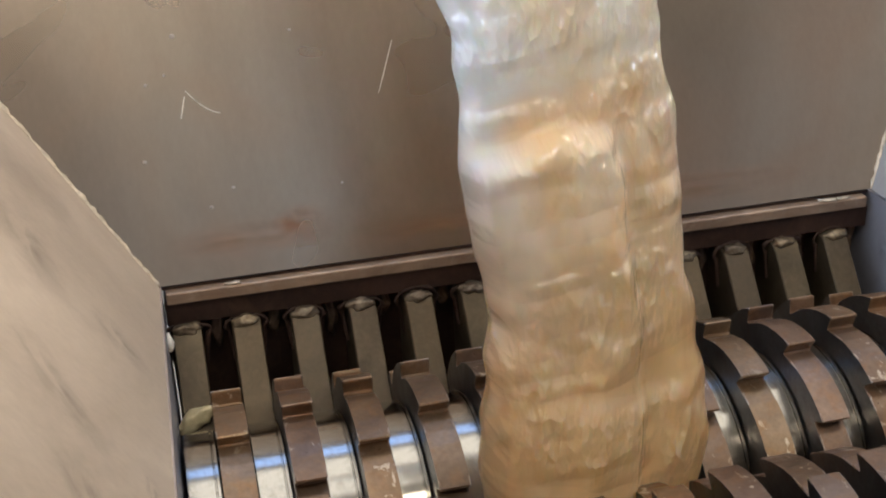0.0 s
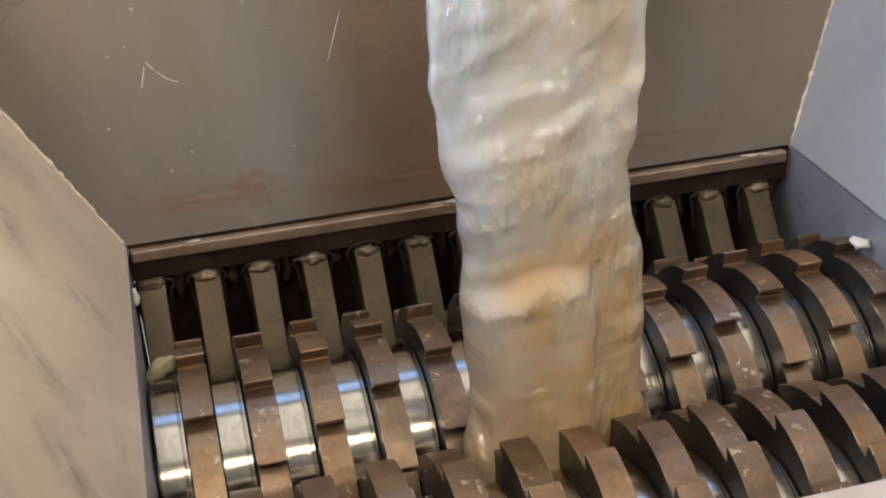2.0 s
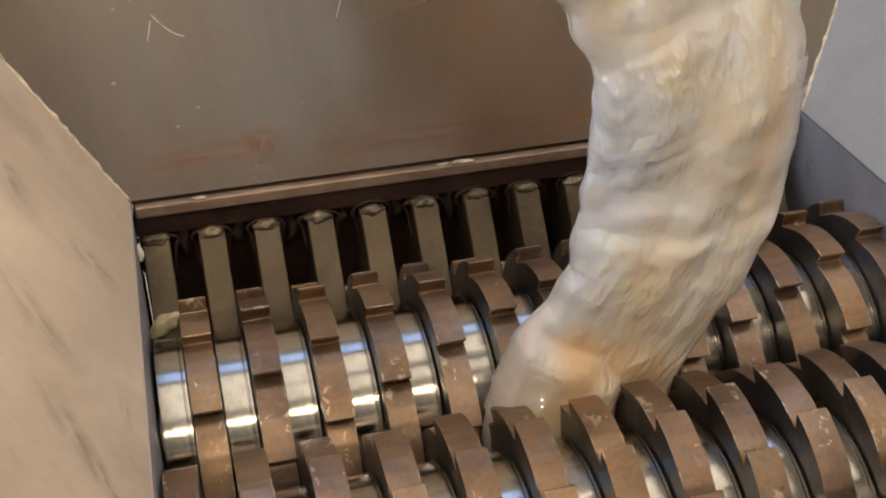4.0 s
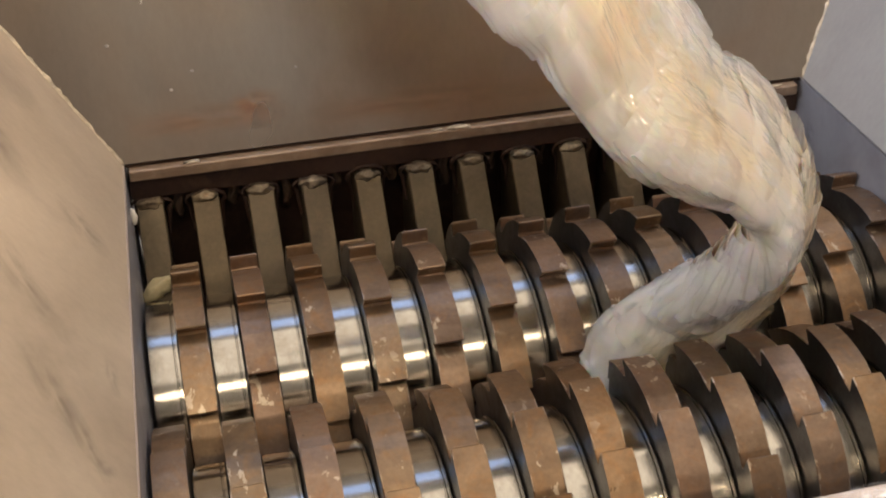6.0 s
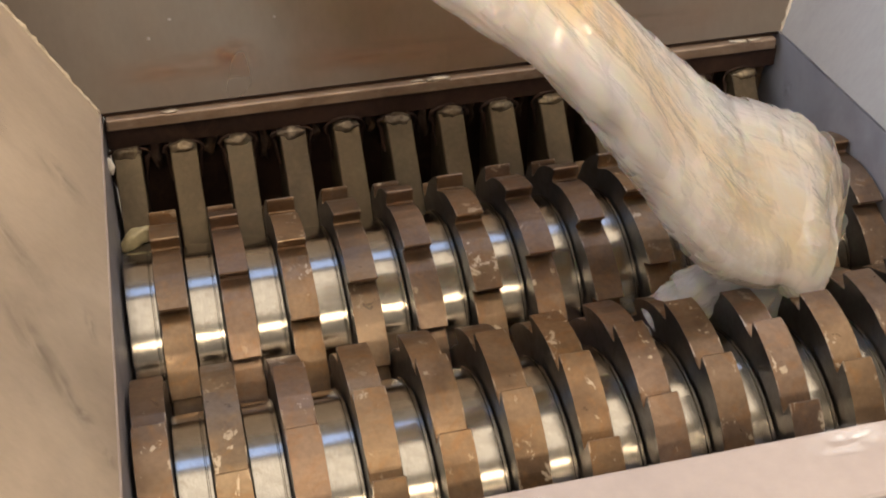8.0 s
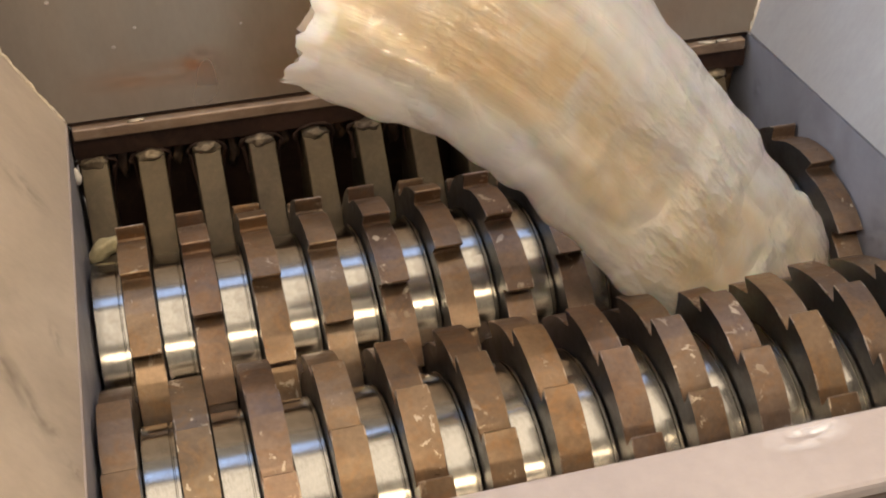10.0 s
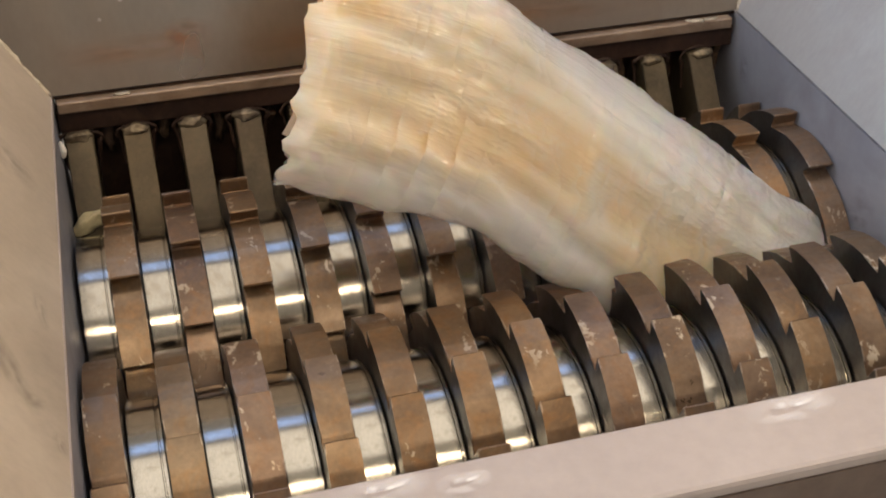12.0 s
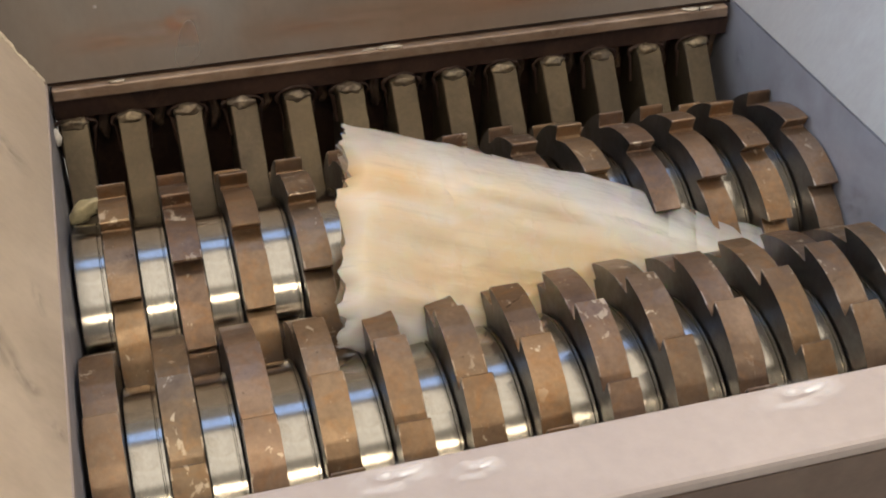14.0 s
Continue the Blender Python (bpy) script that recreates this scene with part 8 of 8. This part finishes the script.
    walk(film_folds[60], [
        (0, pose(0.1739, -0.2000, 0.7128, 0.2, 2.4, -176.1)), (1, pose(0.1884, -0.2000, 0.6554, 0.1, 2.0, -176.3)),
        (1.5, pose(0.2147, -0.2000, 0.6327, 0.0, 0.8, -176.7)), (2.1, pose(0.2313, -0.2000, 0.6051, 0.0, 0.2, -179.9)),
        (3, pose(0.2484, -0.2000, 0.5583, 0.1, 3.3, -178.9)), (3.6, pose(0.1969, -0.2000, 0.5108, 2.0, 18.0, -173.5)),
        (4.2, pose(0.1854, -0.2000, 0.4514, 4.9, 27.4, -169.5)), (6.3, pose(0.1922, -0.2006, 0.2985, 23.4, 25.2, -134.7)),
        (7, pose(0.2016, -0.2034, 0.2594, 23.2, 27.3, -136.9)), (7.5, pose(0.2168, -0.2024, 0.2350, 33.5, 25.6, -123.2)),
        (8.1, pose(0.1920, -0.2013, 0.2341, 42.8, 13.3, -104.0)), (10.3, pose(0.2090, -0.2000, 0.1880, 24.5, 54.4, -150.8)),
        (11, pose(0.2185, -0.2000, 0.1779, 23.4, 53.5, -151.7)), (11.5, pose(0.2039, -0.1987, 0.1317, 56.7, 38.9, -113.1)),
        (12, pose(0.2070, -0.1949, 0.1165, 43.8, 47.0, -129.0)), (12.5, pose(0.2146, -0.1973, 0.0702, 51.3, 49.0, -120.2)),
        (13.2, pose(0.2205, -0.1916, 0.0312, 53.6, 47.6, -115.9)), (13.5, pose(0.2242, -0.1951, 0.0024, 60.9, 39.2, -109.4)), (14, pose(0.2259, -0.1968, -0.0111, 64.3, 35.3, -106.3))])
    walk(film_folds[61], [
        (0, pose(0.1733, -0.2000, 0.7253, 0.2, 2.4, -176.1)), (1, pose(0.1879, -0.2000, 0.6680, 0.1, 2.0, -176.3)),
        (1.5, pose(0.2145, -0.2000, 0.6452, 0.0, 0.8, -176.7)), (2.1, pose(0.2313, -0.2000, 0.6177, 0.0, 0.2, -179.9)),
        (3, pose(0.2477, -0.2000, 0.5708, 0.1, 3.3, -178.9)), (3.6, pose(0.1930, -0.2000, 0.5227, 2.0, 18.0, -173.5)),
        (4.2, pose(0.1796, -0.2000, 0.4625, 4.9, 27.4, -169.5)), (6.3, pose(0.1852, -0.2006, 0.3089, 23.4, 25.2, -134.7)),
        (7, pose(0.1943, -0.2034, 0.2696, 23.2, 27.3, -136.9)), (7.5, pose(0.2081, -0.2024, 0.2450, 33.5, 25.6, -123.2)),
        (8.1, pose(0.1815, -0.2013, 0.2449, 42.8, 13.3, -104.0)), (10.3, pose(0.1962, -0.2000, 0.1957, 27.3, 56.4, -148.2)),
        (11, pose(0.2054, -0.2000, 0.1862, 25.1, 54.8, -150.2)), (11.5, pose(0.1888, -0.1986, 0.1374, 62.8, 38.6, -108.0)),
        (12, pose(0.1906, -0.1944, 0.1250, 44.9, 51.9, -129.9)), (12.5, pose(0.1972, -0.1976, 0.0777, 56.9, 45.9, -114.0)),
        (13.2, pose(0.2023, -0.1926, 0.0388, 52.6, 49.0, -117.3)), (13.5, pose(0.2059, -0.1955, 0.0097, 59.5, 38.6, -109.2)), (14, pose(0.2076, -0.1968, -0.0040, 62.7, 33.7, -105.4))])
    walk(film_folds[62], [
        (0, pose(0.1728, -0.2000, 0.7378, 0.2, 2.4, -176.1)), (1, pose(0.1875, -0.2000, 0.6805, 0.1, 2.0, -176.3)),
        (1.5, pose(0.2143, -0.2000, 0.6578, 0.0, 0.8, -176.7)), (2.1, pose(0.2312, -0.2000, 0.6302, 0.0, 0.2, -179.9)),
        (3, pose(0.2470, -0.2000, 0.5833, 0.1, 3.3, -178.9)), (3.6, pose(0.1891, -0.2000, 0.5347, 2.0, 18.0, -173.5)),
        (4.2, pose(0.1737, -0.2000, 0.4735, 4.9, 27.4, -169.5)), (6.3, pose(0.1782, -0.2006, 0.3193, 23.4, 25.2, -134.7)),
        (7, pose(0.1871, -0.2034, 0.2799, 23.2, 27.3, -136.9)), (7.5, pose(0.1993, -0.2024, 0.2550, 33.5, 25.6, -123.2)),
        (8.1, pose(0.1709, -0.2013, 0.2556, 42.8, 13.3, -104.0)), (10.3, pose(0.1832, -0.2000, 0.2031, 28.5, 57.2, -147.2)),
        (11, pose(0.1922, -0.2000, 0.1942, 26.0, 55.5, -149.4)), (11.5, pose(0.1739, -0.1986, 0.1431, 67.3, 37.8, -104.4)),
        (12, pose(0.1738, -0.1939, 0.1326, 47.6, 55.8, -128.6)), (12.5, pose(0.1796, -0.1979, 0.0847, 61.5, 42.5, -109.0)),
        (13.2, pose(0.1843, -0.1935, 0.0466, 52.3, 49.5, -117.8)), (13.5, pose(0.1878, -0.1959, 0.0174, 58.4, 38.1, -109.0)), (14, pose(0.1894, -0.1970, 0.0037, 61.2, 32.8, -104.8))])
    walk(film_folds[63], [
        (0, pose(0.1723, -0.2000, 0.7504, 0.2, 2.4, -176.1)), (1, pose(0.1871, -0.2000, 0.6930, 0.1, 2.0, -176.3)),
        (1.5, pose(0.2142, -0.2000, 0.6703, 0.0, 0.8, -176.7)), (2.1, pose(0.2312, -0.2000, 0.6427, 0.0, 0.2, -179.9)),
        (3, pose(0.2462, -0.2000, 0.5959, 0.1, 3.3, -178.9)), (3.6, pose(0.1852, -0.2000, 0.5466, 2.0, 18.0, -173.5)),
        (4.2, pose(0.1679, -0.2000, 0.4846, 4.9, 27.4, -169.5)), (6.3, pose(0.1712, -0.2006, 0.3297, 23.4, 25.2, -134.7)),
        (7, pose(0.1799, -0.2034, 0.2901, 23.2, 27.3, -136.9)), (7.5, pose(0.1906, -0.2024, 0.2650, 33.5, 25.6, -123.2)),
        (8.1, pose(0.1604, -0.2013, 0.2664, 42.8, 13.3, -104.0)), (10.3, pose(0.1700, -0.2000, 0.2102, 28.5, 57.2, -147.2)),
        (11, pose(0.1788, -0.2000, 0.2021, 26.0, 55.5, -149.4)), (11.5, pose(0.1586, -0.1986, 0.1481, 67.4, 36.1, -103.8)),
        (12, pose(0.1569, -0.1935, 0.1399, 47.3, 56.7, -129.1)), (12.5, pose(0.1620, -0.1983, 0.0913, 61.9, 42.2, -108.6)),
        (13.2, pose(0.1664, -0.1942, 0.0546, 51.8, 49.2, -118.4)), (13.5, pose(0.1698, -0.1964, 0.0256, 58.2, 37.2, -108.9)), (14, pose(0.1714, -0.1975, 0.0119, 61.2, 31.6, -104.5))])


motions()
